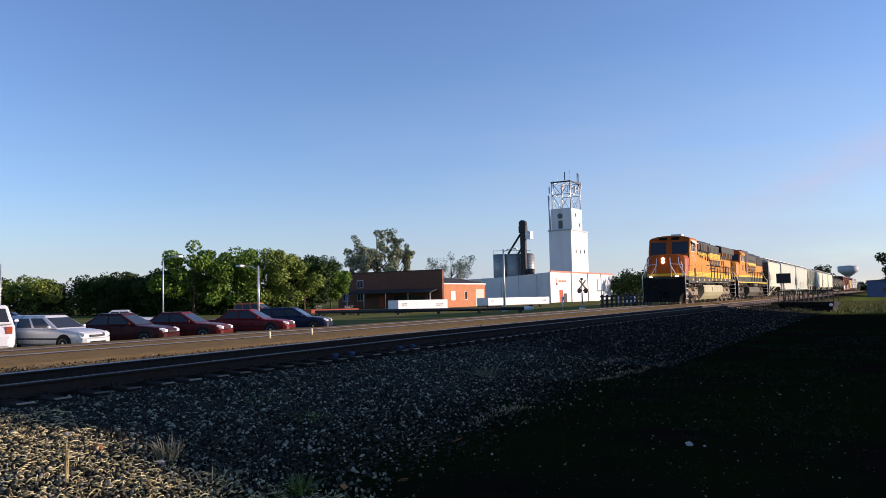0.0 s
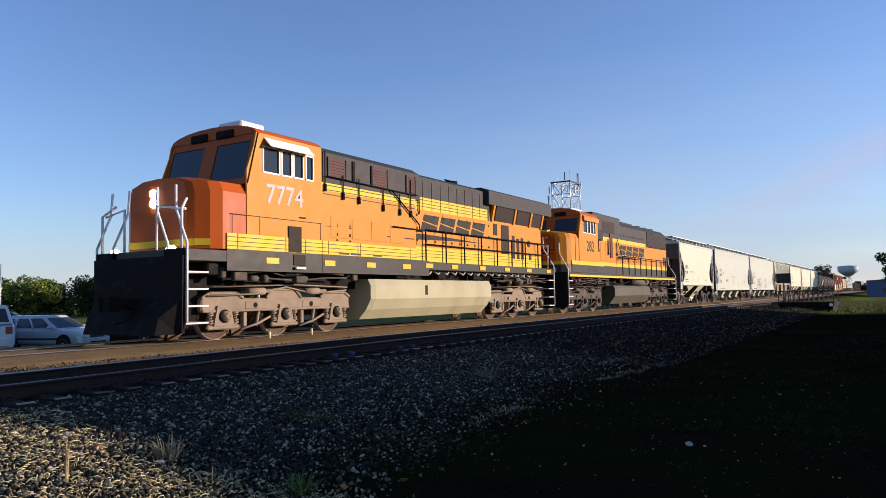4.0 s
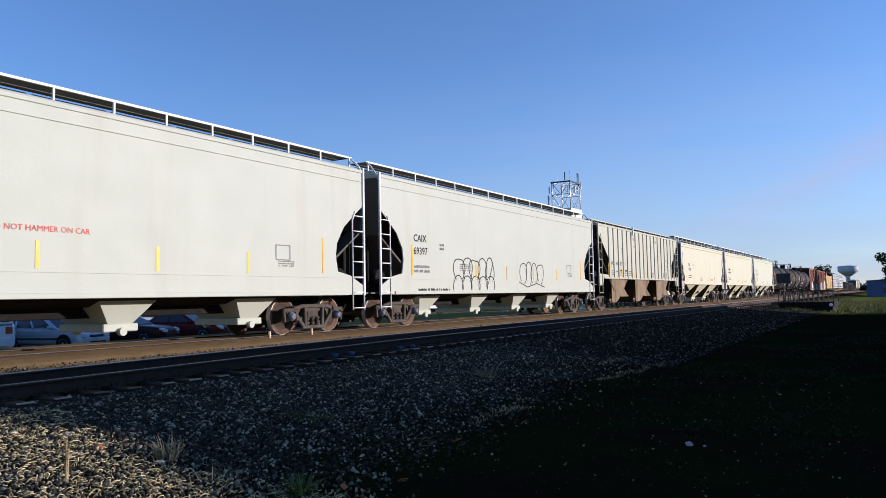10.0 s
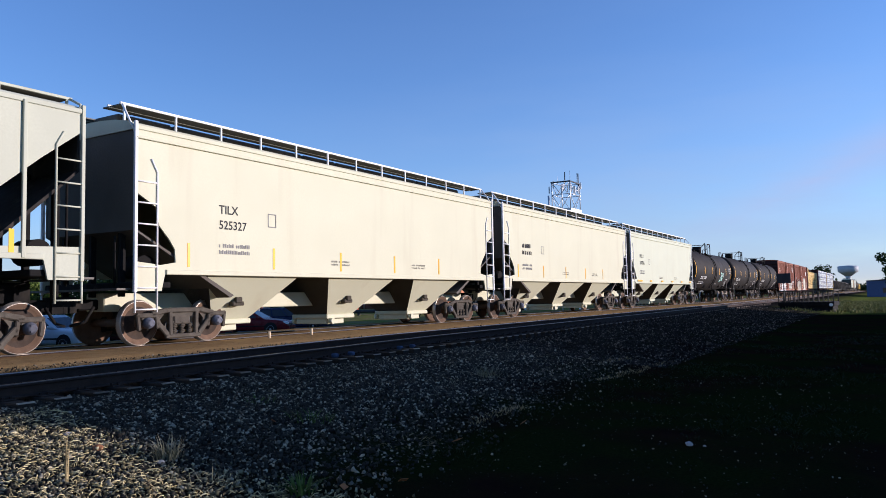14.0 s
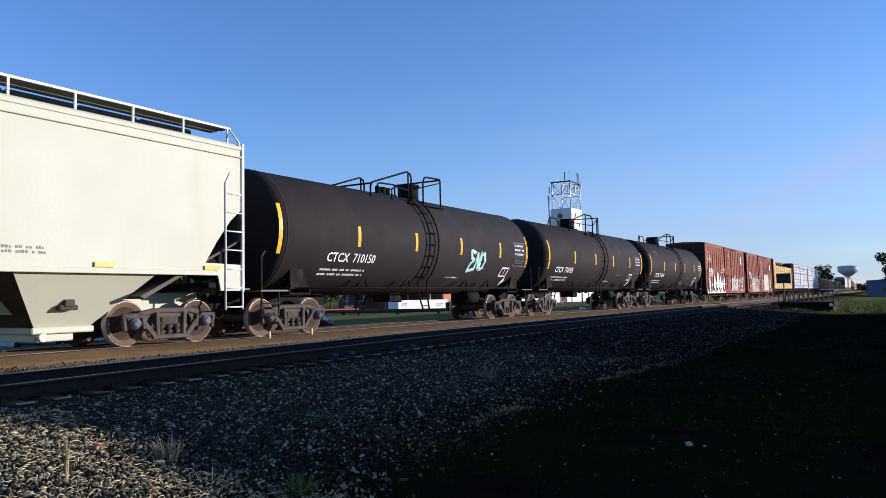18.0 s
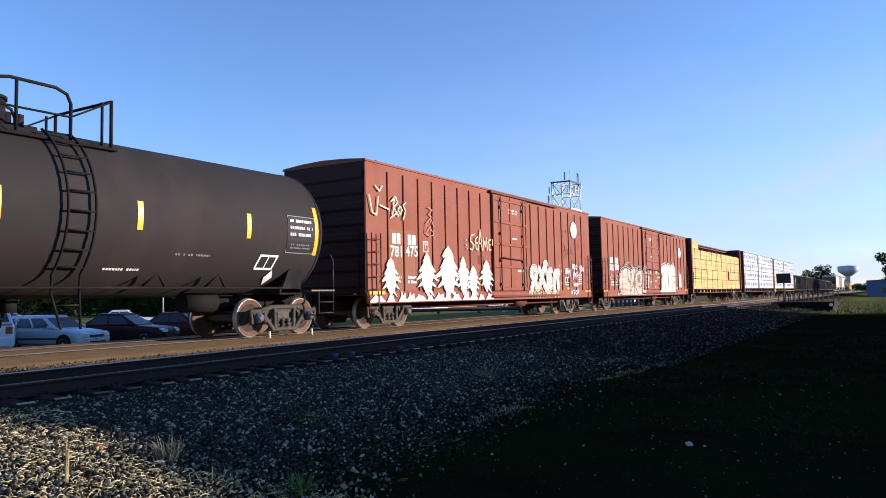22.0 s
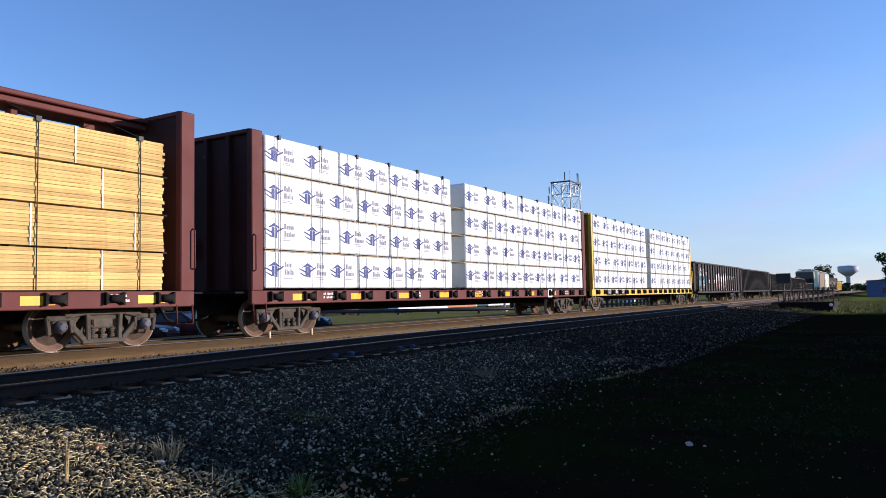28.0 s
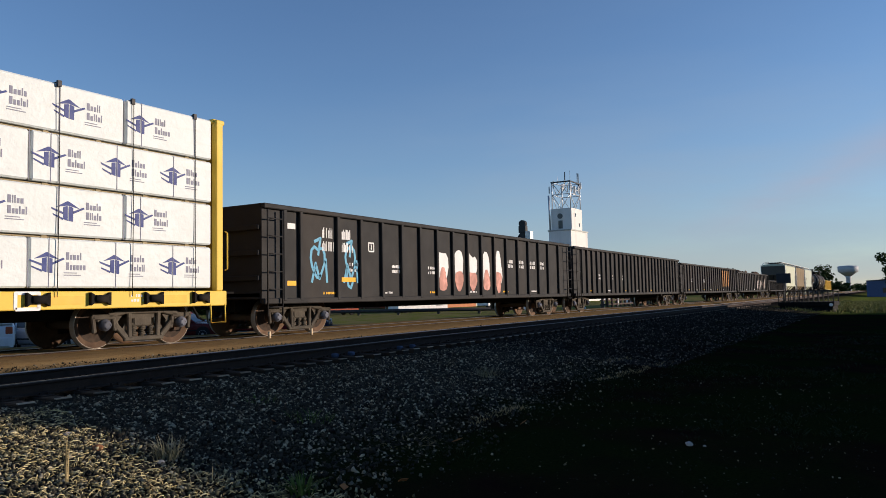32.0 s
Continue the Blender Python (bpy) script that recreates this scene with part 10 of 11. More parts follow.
        for x0_, x1_ in ((58.15, 58.85), (60.1, 60.8), (61.85, 62.30)):
            g = part("brake_grille", MB().box(L(x0_), L(x1_), s * 1.462, s * 1.475, 4.10, 4.62, 0.0), M_cbbrown, c)
            mb = MB()
            for j in range(6):
                mb.box(L(x0_), L(x1_), s * 1.475, s * 1.49, 4.14 + j * 0.08, 4.17 + j * 0.08)
            for p, q in ((x0_ - 0.05, x0_), (x1_, x1_ + 0.05)):
                mb.box(L(p), L(q), s * 1.462, s * 1.50, 4.08, 4.64)
            part("grille_frame", mb, M_roofgrey, g)
        mb = MB()
        for x, z0, z1 in ((68.45, 2.45, 3.55), (69.38, 2.3, 3.2), (69.80, 2.3, 3.1), (70.20, 2.3, 3.15), (70.95, 2.3, 2.55)):
            mb.box(L(x), L(x) + (0.66 if x == 68.45 else 0.24), s * hw, s * (hw + 0.012), k(z0), k(z1))
        mb.box(L(67.80), L(68.12), s * hw, s * (hw + 0.012), k(3.12), k(3.55))
        mb.disc((L(70.95), s * (hw + 0.01), k(2.95)), "y", 0.14, 0.03, 14)
        parts("hood_opening", mb, M_boot, c, "dark equipment door opening")
        mb = MB()
        for q in range(9):
            mb.box(L(62.5) + q * 0.54, L(62.98) + q * 0.54, s * (hw + 0.001), s * (hw + 0.012), k(2.5), k(3.55), 0.004)
        for q in range(4):
            mb.box(L(58.2) + q * 0.9, L(58.95) + q * 0.9, s * 1.481, s * 1.492, 2.5, 3.05, 0.004)
        parts("hood_door", mb, M_orange, c)
        mb = MB()
        for x, z0, z1 in ((57.95, 3.75, 4.75), (58.7, 3.6, 4.2), (59.4, 3.55, 4.2), (60.55, 3.45, 4.1), (61.4, 3.4, 4.0), (62.0, 3.4, 4.5)):
            mb.tube([(L(x), s * 1.51, z0), (L(x), s * 1.51, z1)], 0.018)
            mb.box(L(x) - 0.045, L(x) + 0.045, s * 1.485, s * 1.55, z0 - 0.06, z0 + 0.14, 0.02)
        for x in (59.15, 60.0):
            mb.box(L(x), L(x) + 0.10, s * 1.465, s * 1.49, 4.10, 4.66)
        mb.tube([(L(60.96), s * 1.53, 4.06), (L(62.42), s * 1.53, 3.15), (L(62.46), s * 1.53, 2.98)], 0.022)
        mb.tube([(L(61.0), s * 1.54, 2.98), (L(62.9), s * 1.48, 2.98)], 0.024)
        mb.tube([(L(62.64), s * 1.40, 3.5), (L(62.64), s * 1.40, 4.45)], 0.022)
        mb.tube([(L(58.0), s * 1.52, 4.1), (L(62.4), s * 1.52, 4.05)], 0.018)
        parts("grab_iron", mb, M_black, c)
        railing(c, L(62.9), L(72.9), s * 1.46, zd, 3.02, 9, M_black)
        part("cab_door_vent", MB().box(L(56.55), L(57.02), s * 1.51, s * 1.53, 2.04, 2.68, 0.01), M_boot, c, "dark louvred cab vent")
        mb = MB()
        for j in range(20):
            mb.tube([(L(60.3) + j * 0.55, s * 1.3, 1.70), (L(60.5) + j * 0.55, s * 1.36, 1.62), (L(60.7) + j * 0.55, s * 1.3, 1.70)], 0.03)
        tagged(part("cable_run", mb, M_cable, c, "pale sagging cables under the walkway"), kind="stuff")
    part("exhaust_stack", MB().box(L(62.8), L(63.5), -0.4, 0.4, 4.75, 5.0, 0.04), M_black, c)
    mb = MB().disc((L(66.0), -0.6, 4.98), "z", 0.25, 0.1, 18)
    mb.tube([(L(65.6), -0.9, 4.9), (L(65.6), -0.6, 5.05), (L(66.4), -0.6, 5.05)], 0.03)
    part("roof_fitting", mb, M_black, c)
    logo(c, L(62.70), L(67.05), k(2.95), k(3.48), -hw - 0.016)
    lettering("7774", L(70.2), 3.05, 0.12, M_locogreen, c, y=-hw - 0.016)
    # ends, steps, lights
    for s in (-1, 1):
        corner_steps(c, -h + 0.25, 1, s, zd)
        corner_steps(c, h - 0.12, -1, s, zd)
    part("pilot", MB().plate([(-1.48, 0.22), (1.48, 0.22), (1.5, 1.85), (-1.5, 1.85)], "x", -h + 0.2, -h + 0.28), M_black, c, "black pilot plow")
    part("plow", MB().loft([[(-h + 0.2, -1.45, 0.9), (-h + 0.2, 1.45, 0.9), (-h + 0.2, 1.4, 0.2), (-h + 0.2, -1.4, 0.2)], [(-h - 0.15, -1.2, 0.55), (-h - 0.15, 1.2, 0.55), (-h - 0.25, 1.2, 0.2), (-h - 0.25, -1.2, 0.2)]]), M_black, c)
    part("rear_pilot", MB().plate([(-1.45, 0.30), (1.45, 0.30), (1.5, 1.75), (-1.5, 1.75)], "x", h - 0.10, h - 0.17), M_black, c)
    mb = MB()
    for z in (3.32, 3.10):
        mb.disc((L(53.94), 0.12, z), "x", 0.10, 0.10, 16)
    for y in (-0.95, 0.95):
        mb.disc((L(53.55), y, 1.98), "x", 0.11, 0.10, 16)
    parts("headlight", mb, M_lamp, c, "lit white headlights")
    part("nose_stripe", MB().loft([[(L(53.94), -0.96, z), (L(54.03), -1.14, z), (L(54.25), -1.38, z), (L(54.25), 1.38, z), (L(54.03), 1.14, z), (L(53.94), 0.96, z)] for z in (2.10, 2.25)]), M_yellow, c)
    mb = MB()
    for s in (-1, 1):
        mb.tube([(L(53.5), s * 1.35, 2.0), (L(53.5), s * 1.35, 2.85), (L(53.75), s * 1.2, 3.1)], 0.03)
        mb.tube([(L(53.5), s * 0.55, 2.0), (L(53.5), s * 0.55, 2.95), (L(53.6), s * 1.35, 2.85)], 0.028)
        mb.tube([(L(72.9), s * 1.35, 2.0), (L(73.1), s * 1.3, 3.0), (L(73.1), s * 0.5, 3.05), (L(73.1), s * 0.5, 2.0)], 0.028)
    parts("front_handrail", mb, M_rail_white, c)
    secs = [[(x, -1.40, 1.42), (x, -1.50, 1.25), (x, -1.50, 0.85), (x, -1.32, 0.55), (x, -1.05, 0.28), (x, 1.05, 0.28), (x, 1.32, 0.55), (x, 1.50, 0.85), (x, 1.50, 1.25), (x, 1.40, 1.42)] for x in (L(59.95), L(60.15), L(67.0), L(67.25))]
    secs[0] = [(x - 0.0, y * 0.97, z) for x, y, z in secs[0]]
    part("fuel_tank", MB().loft(secs), mat("fuel_tank_tan", (0.40, 0.385, 0.24), 0.7, 0, 0.12, 1.2, 30, 0, (0.28, 0.22, 0.13), 0.35, 0.8, True), c, "tan dusty fuel tank")
    mb = MB().box(-h + 0.5, h - 0.4, -0.9, 0.9, 1.15, 1.74)
    for s in (-1, 1):
        for j in range(8):
            x = -h + 1.0 + j * 2.4
            mb.box(x, x + 0.5, s * 1.1, s * 1.35, 1.45, 1.72, 0.03)
    part("underframe", mb, M_black, c)
    for a_, b_, sd in ((54.4, 59.6, 93), (67.6, 72.6, 94)):
        pipe_clutter(c, (L(a_), L(b_)), 1.38, 1.66, sd)
    part("tank_gauge", MB().box(L(62.75), L(62.9), -1.51, -1.49, 0.95, 1.25, 0.01), M_boot, c, "dark sight glass on the fuel tank")
    tt = mat("truck_tan", (0.26, 0.205, 0.14), 0.75, 0, 0.2, 3, 30, 0.004, (0.14, 0.10, 0.07), 0.35, 2)
    truck(c, L(56.85), tt, 1.98, LOCO_R, 3)
    truck(c, L(70.45), tt, 1.98, LOCO_R, 3)
    couplers(c, h)
    return c


ge_loco()
emd_loco()


# ---- foreground: ballast, weeds, litter ----
def stone_field(name, count, region, size, m, label, seed, sink=0.3):
    """Crushed stones as one mesh: broken, uneven blocks lying on the ground."""
    rng = np.random.default_rng(seed)
    base = np.array([(a, b, c) for a in (-1, 1) for b in (-1, 1) for c in (-1, 1)]) * 0.62
    tri = np.array([(0, 1, 3), (0, 3, 2), (4, 6, 7), (4, 7, 5), (0, 4, 5), (0, 5, 1), (2, 3, 7), (2, 7, 6), (0, 2, 6), (0, 6, 4), (1, 5, 7), (1, 7, 3)])
    x, y = region(rng, count)
    n = len(x)
    z = np.array([ground_z(a, b) for a, b in zip(x, y)])
    s = size * np.exp(rng.normal(0, 0.30, n))
    v = base[None] * rng.uniform(0.35, 1.3, (n, 8, 3))
    v = v * np.stack([rng.uniform(0.8, 1.4, n), rng.uniform(0.7, 1.1, n), rng.uniform(0.5, 0.85, n)], 1)[:, None, :] * s[:, None, None]
    q = rng.normal(size=(n, 4))
    q /= np.linalg.norm(q, axis=1)[:, None]
    w, a, b, c = q.T
    R = np.stack([1 - 2 * (b * b + c * c), 2 * (a * b - c * w), 2 * (a * c + b * w), 2 * (a * b + c * w), 1 - 2 * (a * a + c * c), 2 * (b * c - a * w),
                  2 * (a * c - b * w), 2 * (b * c + a * w), 1 - 2 * (a * a + b * b)], 1).reshape(n, 3, 3)
    v = np.einsum("nij,nkj->nki", R, v)
    v += np.stack([x, y, z + s * (0.5 - sink)], 1)[:, None, :]
    f = (tri[None] + 8 * np.arange(n)[:, None, None]).reshape(-1, 3)
    me = bpy.data.meshes.new(name)
    me.vertices.add(n * 8)
    me.vertices.foreach_set("co", v.reshape(-1).astype(np.float32))
    me.loops.add(len(f) * 3)
    me.loops.foreach_set("vertex_index", f.reshape(-1).astype(np.int32))
    me.polygons.add(len(f))
    me.polygons.foreach_set("loop_start", (np.arange(len(f)) * 3).astype(np.int32))
    me.materials.append(m)
    me.update()
    me.validate()
    return tagged(new(name, me), label, "gravel", kind="stuff")


def stone_material(name, lo, hi, rough=0.8):
    m = bpy.data.materials.new(name)
    m.use_nodes = True
    N, L = m.node_tree.nodes, m.node_tree.links
    b = N["Principled BSDF"]
    g = N.new("ShaderNodeNewGeometry")
    r = N.new("ShaderNodeValToRGB")
    e = r.color_ramp.elements
    e[0].color, e[1].color = (*lo, 1), (*hi, 1)
    k = e.new(0.78)
    k.color = (*[(a * 0.90 + c * 0.10) for a, c in zip(lo, hi)], 1)
    L.new(g.outputs["Random Per Island"], r.inputs[0])
    tc = N.new("ShaderNodeTexCoord")
    t = N.new("ShaderNodeTexNoise")
    t.inputs["Scale"].default_value = 45
    L.new(tc.outputs["Object"], t.inputs["Vector"])
    x = N.new("ShaderNodeMix")
    x.data_type, x.blend_type = "RGBA", "MULTIPLY"
    x.inputs[0].default_value = 0.6
    L.new(r.outputs[0], x.inputs[6])
    L.new(t.outputs["Fac"], x.inputs[7])
    L.new(x.outputs[2], b.inputs["Base Color"])
    b.inputs["Roughness"].default_value = rough
    b.inputs["Specular IOR Level"].default_value = 0.08
    return m


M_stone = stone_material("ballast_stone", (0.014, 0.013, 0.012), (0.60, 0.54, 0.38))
# next two: darker copies of the ballast stone, with shade put into the colour
M_stone_dark = stone_material("ballast_stone_shade", (0.008, 0.007, 0.006), (0.10, 0.085, 0.065))
M_stone_shoulder = stone_material("ballast_stone_half_shade", (0.008, 0.007, 0.007), (0.30, 0.27, 0.21))
M_stone_edge = stone_material("ballast_stone_tan", (0.04, 0.028, 0.016), (0.62, 0.50, 0.32))
M_stone_lit = stone_material("gravel_lit", (0.15, 0.13, 0.07), (0.74, 0.66, 0.40))
M_stone_far = stone_material("ballast_stone_dusty", (0.15, 0.10, 0.05), (0.40, 0.29, 0.16))


def wedge(y0, y1, x0, x1, bias=1.0):
    def pick(rng, n):
        x = x0 + (x1 - x0) * rng.uniform(0, 1, n) ** bias
        y = rng.uniform(y0, y1, n)
        return x, y
    return pick


def slope_band(rng, n):
    # thick on the shoulder of the siding, thinning out towards the dirt
    x = 1.5 + 15.5 * rng.uniform(0, 1, n) ** 1.25
    y = 9.2 - 5.6 * rng.uniform(0, 1, n) ** 1.15
    keep = rng.uniform(0, 1, n) < np.clip((y - (3.0 + 0.10 * x)) / 2.8, 0.015, 1) ** 1.3
    return x[keep], y[keep]


def far_band(rng, n):
    x = 16 + 44 * rng.uniform(0, 1, n) ** 1.6
    y = 9.2 - 5.0 * rng.uniform(0, 1, n) ** 1.5
    return x, y


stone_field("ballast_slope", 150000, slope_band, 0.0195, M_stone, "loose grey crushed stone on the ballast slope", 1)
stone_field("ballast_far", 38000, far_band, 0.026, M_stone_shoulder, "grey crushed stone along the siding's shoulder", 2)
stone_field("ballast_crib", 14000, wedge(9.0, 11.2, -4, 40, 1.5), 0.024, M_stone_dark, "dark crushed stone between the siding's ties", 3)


def sunlit_wedge(rng, n):
    # paler stones paint the brightness of the sunlit wedge, thinning out along it
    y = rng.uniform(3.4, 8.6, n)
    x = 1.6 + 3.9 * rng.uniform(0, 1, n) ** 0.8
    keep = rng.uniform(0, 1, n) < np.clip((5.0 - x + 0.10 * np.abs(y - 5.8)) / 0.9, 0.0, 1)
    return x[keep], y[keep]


stone_field("pale_gravel", 12500, sunlit_wedge, 0.0155, M_stone_lit, "pale chips and pebbles that paint the slope's sunlit patch", 7, -0.35)
stone_field("gravel_strip", 2500, wedge(11.5, 13.1, -2, 40, 1.5), 0.007, M_stone_far, "fine tan gravel between the tracks", 4, 0.5)
stone_field("gravel_edge", 7000, wedge(11.10, 11.34, 3, 45, 1.4), 0.015, M_stone_edge, "small stones along the edge of the tan gravel", 5)
stone_field("dirt_stones", 1500, wedge(0.2, 4.6, 3.2, 16, 1.3), 0.009, M_stone, "scattered small stones on bare dirt", 6)

GRASS = leaf_material("grass_green", (0.03, 0.06, 0.012), (0.11, 0.16, 0.04))
GRASS_DRY = leaf_material("grass_dry", (0.20, 0.15, 0.07), (0.42, 0.33, 0.17))
GRASS_GREY = leaf_material("weed_grey", (0.10, 0.10, 0.065), (0.24, 0.23, 0.15))


def blades(rng, x, y, n, length, spread, lean=0.6, width=0.006, flat=0.0):
    vs, fs = [], []
    for i in range(n):
        a = rng.uniform(0, 6.283)
        r = spread * math.sqrt(rng.uniform(0, 1))
        bx, by = x + r * math.cos(a), y + r * math.sin(a)
        z = ground_z(bx, by) - 0.01
        L = length * rng.uniform(0.5, 1.15)
        b = a + rng.uniform(-0.8, 0.8)
        ln = lean * rng.uniform(0.3, 1.3)
        wx, wy = -math.sin(b) * width, math.cos(b) * width
        pts = []
        for k, t in enumerate((0, 0.4, 0.75, 1.0)):
            h = L * t * (1 - 0.35 * ln * t) * (1 - flat)
            o = L * ln * t * t
            w = (1, 0.9, 0.55, 0.05)[k]
            cx, cy, cz = bx + math.cos(b) * o, by + math.sin(b) * o, z + h
            pts += [(cx - wx * w, cy - wy * w, cz), (cx + wx * w, cy + wy * w, cz)]
        o = len(vs)
        vs += pts
        fs += [(o + 2 * k, o + 2 * k + 1, o + 2 * k + 3, o + 2 * k + 2) for k in range(3)]
    return vs, fs


def tuft(name, x, y, n, length, spread, m, label, seed, lean=0.6, width=0.006, flat=0.0):
    rng = np.random.default_rng(seed)
    vs, fs = blades(rng, x, y, n, length, spread, lean, width, flat)
    me = bpy.data.meshes.new(name)
    me.from_pydata(vs, [], fs)
    me.materials.append(m)
    return tagged(new(name, me), label, "weed", "weeds on the ballast")


tuft("weed_tuft", 4.75, 5.95, 90, 0.24, 0.14, GRASS_GREY, "grey-green dry weed on the stones", 1, 0.7)
tuft("grass_tuft", 4.70, 4.25, 46, 0.20, 0.10, GRASS, "bright green grass tuft on the stones", 2, 0.9, 0.009)
tuft("weed_tuft", 11.9, 6.3, 70, 0.26, 0.22, GRASS_GREY, "pale weed on the shaded ballast", 3, 0.8)
tuft("weed_tuft", 6.9, 6.05, 60, 0.16, 0.25, GRASS, "low green weed on the shaded ballast", 4, 1.0)
tuft("weed_tuft", 7.3, 7.3, 40, 0.12, 0.2, GRASS, "low green weed between the stones", 5, 1.0)
tuft("dry_stalk", 3.70, 5.9, 7, 0.62, 0.02, GRASS_DRY, "thin upright dry stalk", 6, 0.10, 0.006)
tuft("dry_grass_clump", 4.2, 5.0, 60, 0.14, 0.35, GRASS_DRY, "straw-coloured dry grass at the shadow's edge", 7, 1.2)
tuft("dry_grass_clump", 6.9, 4.7, 50, 0.16, 0.35, GRASS_DRY, "flattened dry grass on the dirt", 8, 1.5, 0.006, 0.6)


def grass_patches():
    """Low grass over the verge and along the far edge of the tracks."""
    rng = np.random.default_rng(21)
    vs, fs = [], []
    def put(x, y, n, L, sp, lean=0.8, w=0.006):
        a, b = blades(rng, x, y, n, L, sp, lean, w)
        o = len(vs)
        vs.extend(a)
        fs.extend(tuple(i + o for i in q) for q in b)
    for i in range(700):
        x = 6.5 + 26 * rng.uniform(0, 1) ** 1.3
        y = rng.uniform(0.2, 4.6 - 0.02 * x)
        if noise.noise((x * 0.35, y * 0.5, 9)) > -0.05:
            put(x, y, 9, 0.07 + 0.002 * x, 0.12 + 0.004 * x, 1.0, 0.004 + 0.0004 * x)
    # blades near black to hold the verge's shade; far_grass is the lit copy
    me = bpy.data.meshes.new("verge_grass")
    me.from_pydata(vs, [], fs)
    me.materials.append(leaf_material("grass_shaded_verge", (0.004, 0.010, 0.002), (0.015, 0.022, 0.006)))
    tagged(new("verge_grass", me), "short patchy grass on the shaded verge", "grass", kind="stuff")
    vs.clear(); fs.clear()
    for i in range(1500):
        x = rng.uniform(8, 110)
        y = rng.uniform(17.2, 30) if x > 40 else rng.uniform(17.0, 25)
        if noise.noise((x * 0.12, y * 0.3, 4)) > -0.15:
            put(x, y, 6, 0.22, 0.35, 0.7, 0.022)
    for i in range(1500):
        put(rng.uniform(58, 110), rng.uniform(-6, 6.5), 6, 0.28, 0.5, 0.7, 0.03)
    me = bpy.data.meshes.new("far_grass")
    me.from_pydata(vs, [], fs)
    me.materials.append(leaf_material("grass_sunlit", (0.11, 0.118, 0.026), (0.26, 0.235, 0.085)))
    tagged(new("far_grass", me), "sunlit rough grass beyond the tracks", "grass", kind="stuff")
    vs.clear(); fs.clear()
    for cx, cy, L in ((16.2, 4.5, 2.6), (14.2, 4.7, 2.2), (9.0, 4.6, 1.6), (16.6, 5.4, 1.8)):
        for i in range(60):
            put(cx + rng.uniform(-L / 2, L / 2), cy + rng.normal(0, 0.05), 3, 0.08, 0.06, 1.2, 0.005)
    me = bpy.data.meshes.new("dry_grass_line")
    me.from_pydata(vs, [], fs)
    me.materials.append(GRASS_DRY)
    tagged(new("dry_grass_line", me), "lines of flattened dry grass on dirt", "grass", kind="stuff")


grass_patches()


def straw_litter():
    """Dry straw, twigs and bark bits strewn over the stones; kept to the sunlit wedge, pale enough to brighten it."""
    rng = np.random.default_rng(33)
    mb = MB()
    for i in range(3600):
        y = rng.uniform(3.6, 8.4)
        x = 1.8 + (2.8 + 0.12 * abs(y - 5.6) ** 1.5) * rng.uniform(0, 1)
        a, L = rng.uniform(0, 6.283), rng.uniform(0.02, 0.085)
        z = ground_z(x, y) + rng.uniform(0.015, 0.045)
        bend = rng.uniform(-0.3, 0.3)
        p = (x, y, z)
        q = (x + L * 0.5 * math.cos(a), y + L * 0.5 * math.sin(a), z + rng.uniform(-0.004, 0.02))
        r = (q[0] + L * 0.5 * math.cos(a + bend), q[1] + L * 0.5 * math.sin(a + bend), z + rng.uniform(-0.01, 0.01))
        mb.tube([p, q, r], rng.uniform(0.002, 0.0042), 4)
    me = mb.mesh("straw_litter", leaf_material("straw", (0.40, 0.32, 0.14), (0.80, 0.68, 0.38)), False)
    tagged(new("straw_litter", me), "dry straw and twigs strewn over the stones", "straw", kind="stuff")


straw_litter()


def pebble(name, x, y, s, m, label, seed):
    rnd = random.Random(seed)
    bm = bmesh.new()
    bmesh.ops.create_icosphere(bm, subdivisions=2, radius=s)
    for v in bm.verts:
        v.co *= 1 + 0.35 * noise.noise(v.co * (1.2 / s) + Vector((seed, 0, 0)))
        v.co.z *= 0.65
    me = bpy.data.meshes.new(name)
    bm.to_mesh(me)
    bm.free()
    me.materials.append(m)
    ob = tagged(new(name, me), label, "stone")
    ob.matrix_basis = pose(x, y, ground_z(x, y) + s * 0.4, 0, 0, seed * 50)
    return ob


M_pale = mat("pale_stone", (0.40, 0.38, 0.35), 0.8, 0, 0.1, 8, 60, 0.003)
pebble("pale_stone", 8.3, 1.95, 0.042, M_pale, "pale stone lying on bare dirt", 1)
pebble("pale_stone", 8.35, 1.80, 0.018, M_pale, "small pale stone on bare dirt", 2)
pebble("pale_stone", 4.55, 7.25, 0.040, M_pale, "pale stone on the sunlit ballast", 3)
pebble("pale_stone", 4.62, 5.9, 0.040, M_pale, "pale stone at the shadow's edge", 4)
pebble("rusty_stone", 4.45, 6.6, 0.055, mat("rusty_stone", (0.30, 0.13, 0.06), 0.85), "rust-brown flat stone on the ballast", 5)
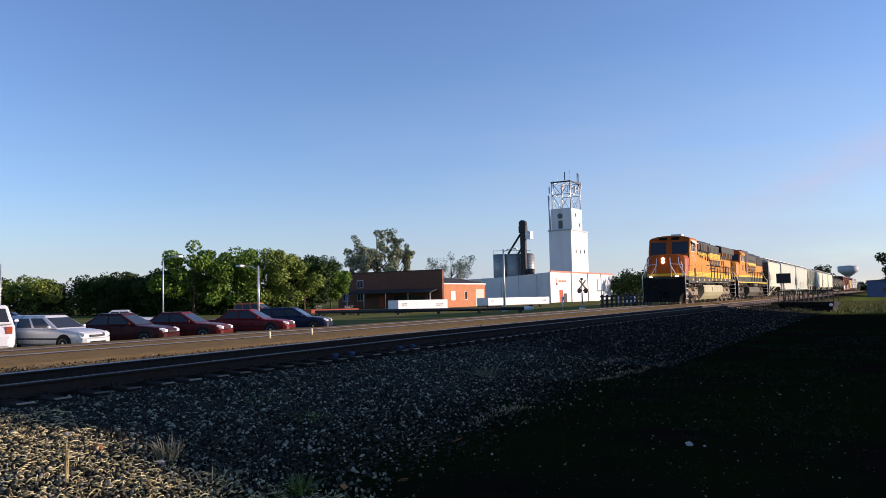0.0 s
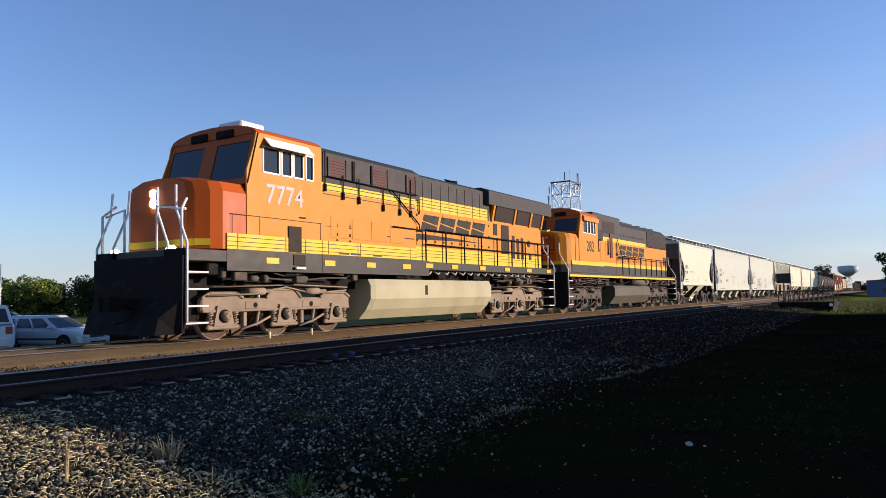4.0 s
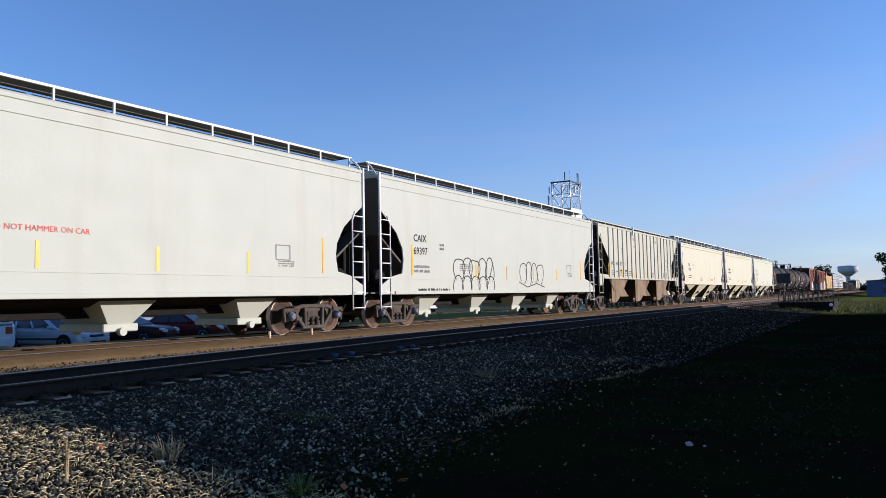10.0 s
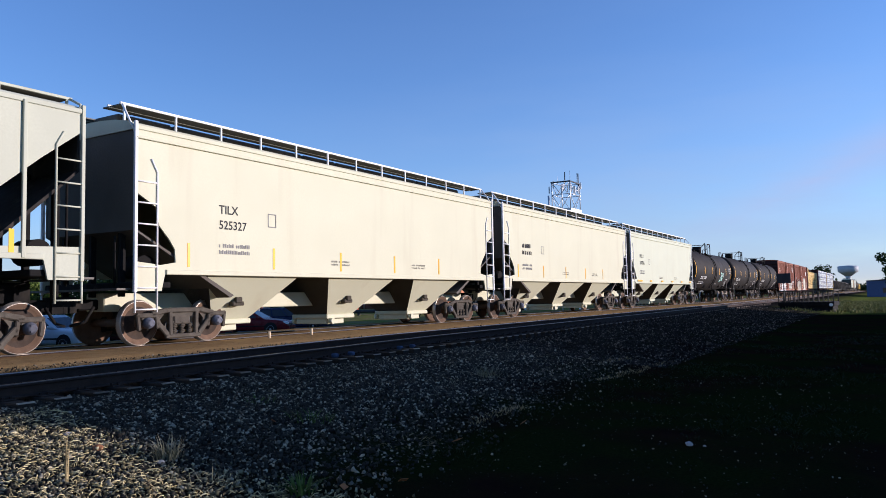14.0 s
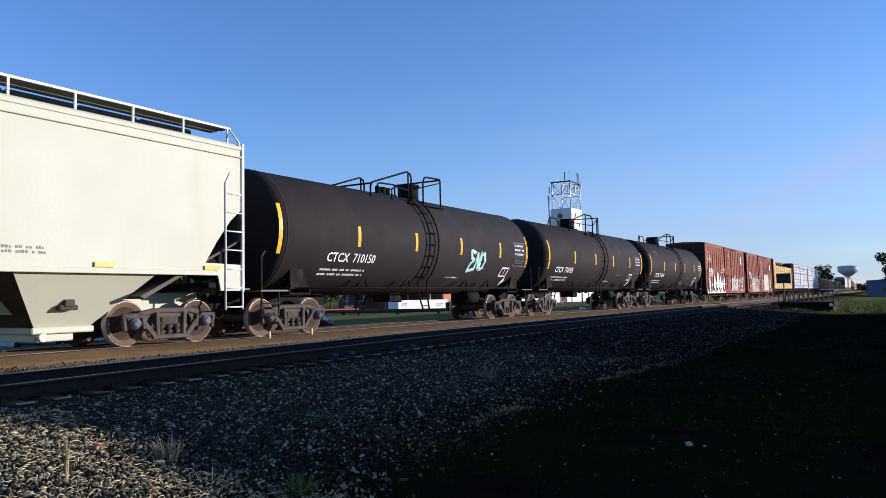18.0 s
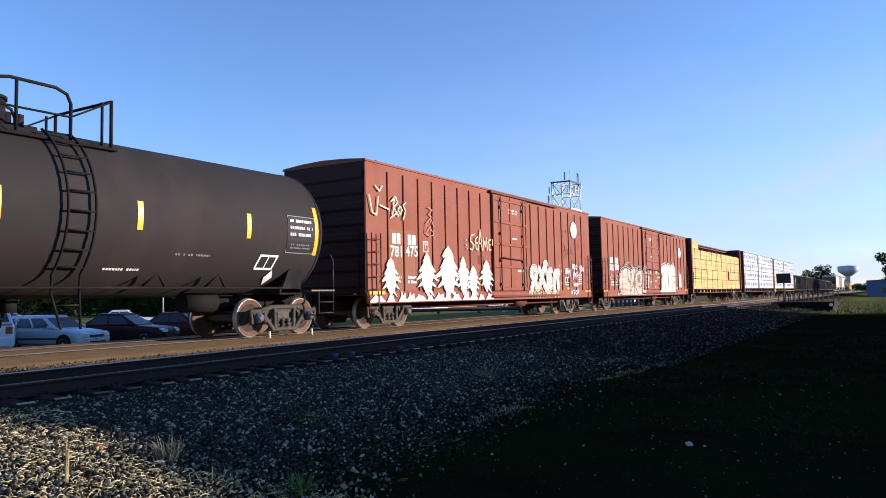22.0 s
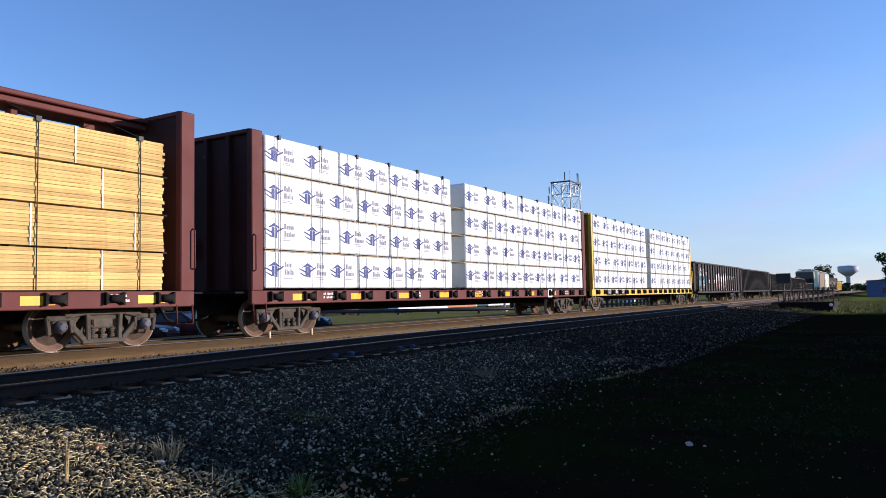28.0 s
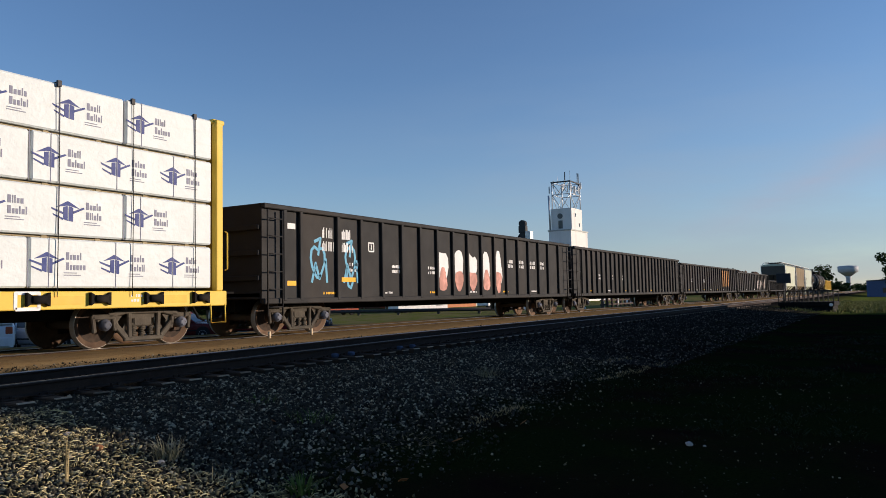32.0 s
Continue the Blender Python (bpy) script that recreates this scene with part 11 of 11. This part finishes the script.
for i in range(5):
    lf = MB().plate([(-0.06, 0), (0, 0.03), (0.07, 0.005), (0, -0.03)], "z", 0, 0.004)
    x, y = ((4.95, 4.0), (6.4, 6.2), (5.4, 3.7), (7.2, 4.2), (8.5, 4.0))[i]
    o = single("dead_leaf", lf, mat("dead_leaf_%d" % i, (0.36, 0.15, 0.06), 0.7) if i == 0 else bpy.data.materials["dead_leaf_0"], "curled rust-brown dead leaf on stones", "leaf", "dead leaves")
    o.matrix_basis = pose(x, y, ground_z(x, y) + 0.05, 70 if i == 0 else 25, 20, 40 * i)
rag = MB()
rag.loft([[(math.cos(a) * r, math.sin(a) * r * 0.5, z) for a in [k * 0.7 for k in range(9)]] for r, z in ((0.30, 0.0), (0.26, 0.07), (0.14, 0.12), (0.03, 0.13))], True)
o = single("pale_clod", rag, M_pale, "pale clod of debris lying on the ties", "debris")
o.matrix_basis = pose(8.9, 10.0, -0.27, 0, 0, 20)
# rail anchors with faded blue paint and short upright markers beside the main track
M_anchor = mat("anchor_blue", (0.05, 0.075, 0.13), 0.6)
for x in (11.2, 11.7, 13.4, 13.9):
    an = single("rail_anchor", MB().box(-0.06, 0.06, -0.06, 0.06, 0, 0.08, 0.02), M_anchor, "blue-painted joint bar on the siding rail", "rail joint", "rail joints")
    an.matrix_basis = pose(x, NEAR_Y - 0.753 - 0.12, NEAR_Z - 0.155)
for x in (13.05, 14.55):
    mk = single("marker_stub", MB().disc((0, 0, 0.09), "z", 0.035, 0.18, 10), M_spraycream, "short cream marker stub in the gravel", "marker", "marker stubs")
    mk.matrix_basis = pose(x, 12.75, -0.05)


# ---- the travel of the train ----
S_T = (0, 4, 8, 12, 16, 17, 18, 19, 20, 21, 22, 24, 28, 32)
S_X = (-0.00, 43.77, 87.56, 131.50, 175.62, 186.78, 197.76, 209.36, 219.99, 231.02, 242.34, 264.39, 308.97, 353.55)


def travelled(t):
    return float(np.interp(t, S_T, S_X))


def motions():
    for c, x in TRAIN:
        walk(c, [(t, pose(x - travelled(t), TRACK_Y, 0)) for t in S_T])
    # wheels roll with the train: one turn for each circumference, keyed on every frame
    for kind, r in (("car", CAR_R), ("loco", LOCO_R)):
        first, *rest = WHEELS[kind]
        rows = []
        for f in range(int(32 * FPS) + 1):
            t = f / FPS
            rows.append((t, pose(0, 0, 0, 0, -math.degrees(travelled(t) / r) % 360, 0)))
        walk(first, rows)
        for w in rest:
            w.rotation_mode = "QUATERNION"
            keys = w.animation_data_create()
            keys.action = first.animation_data.action
            keys.action_slot = first.animation_data.action_slot


motions()
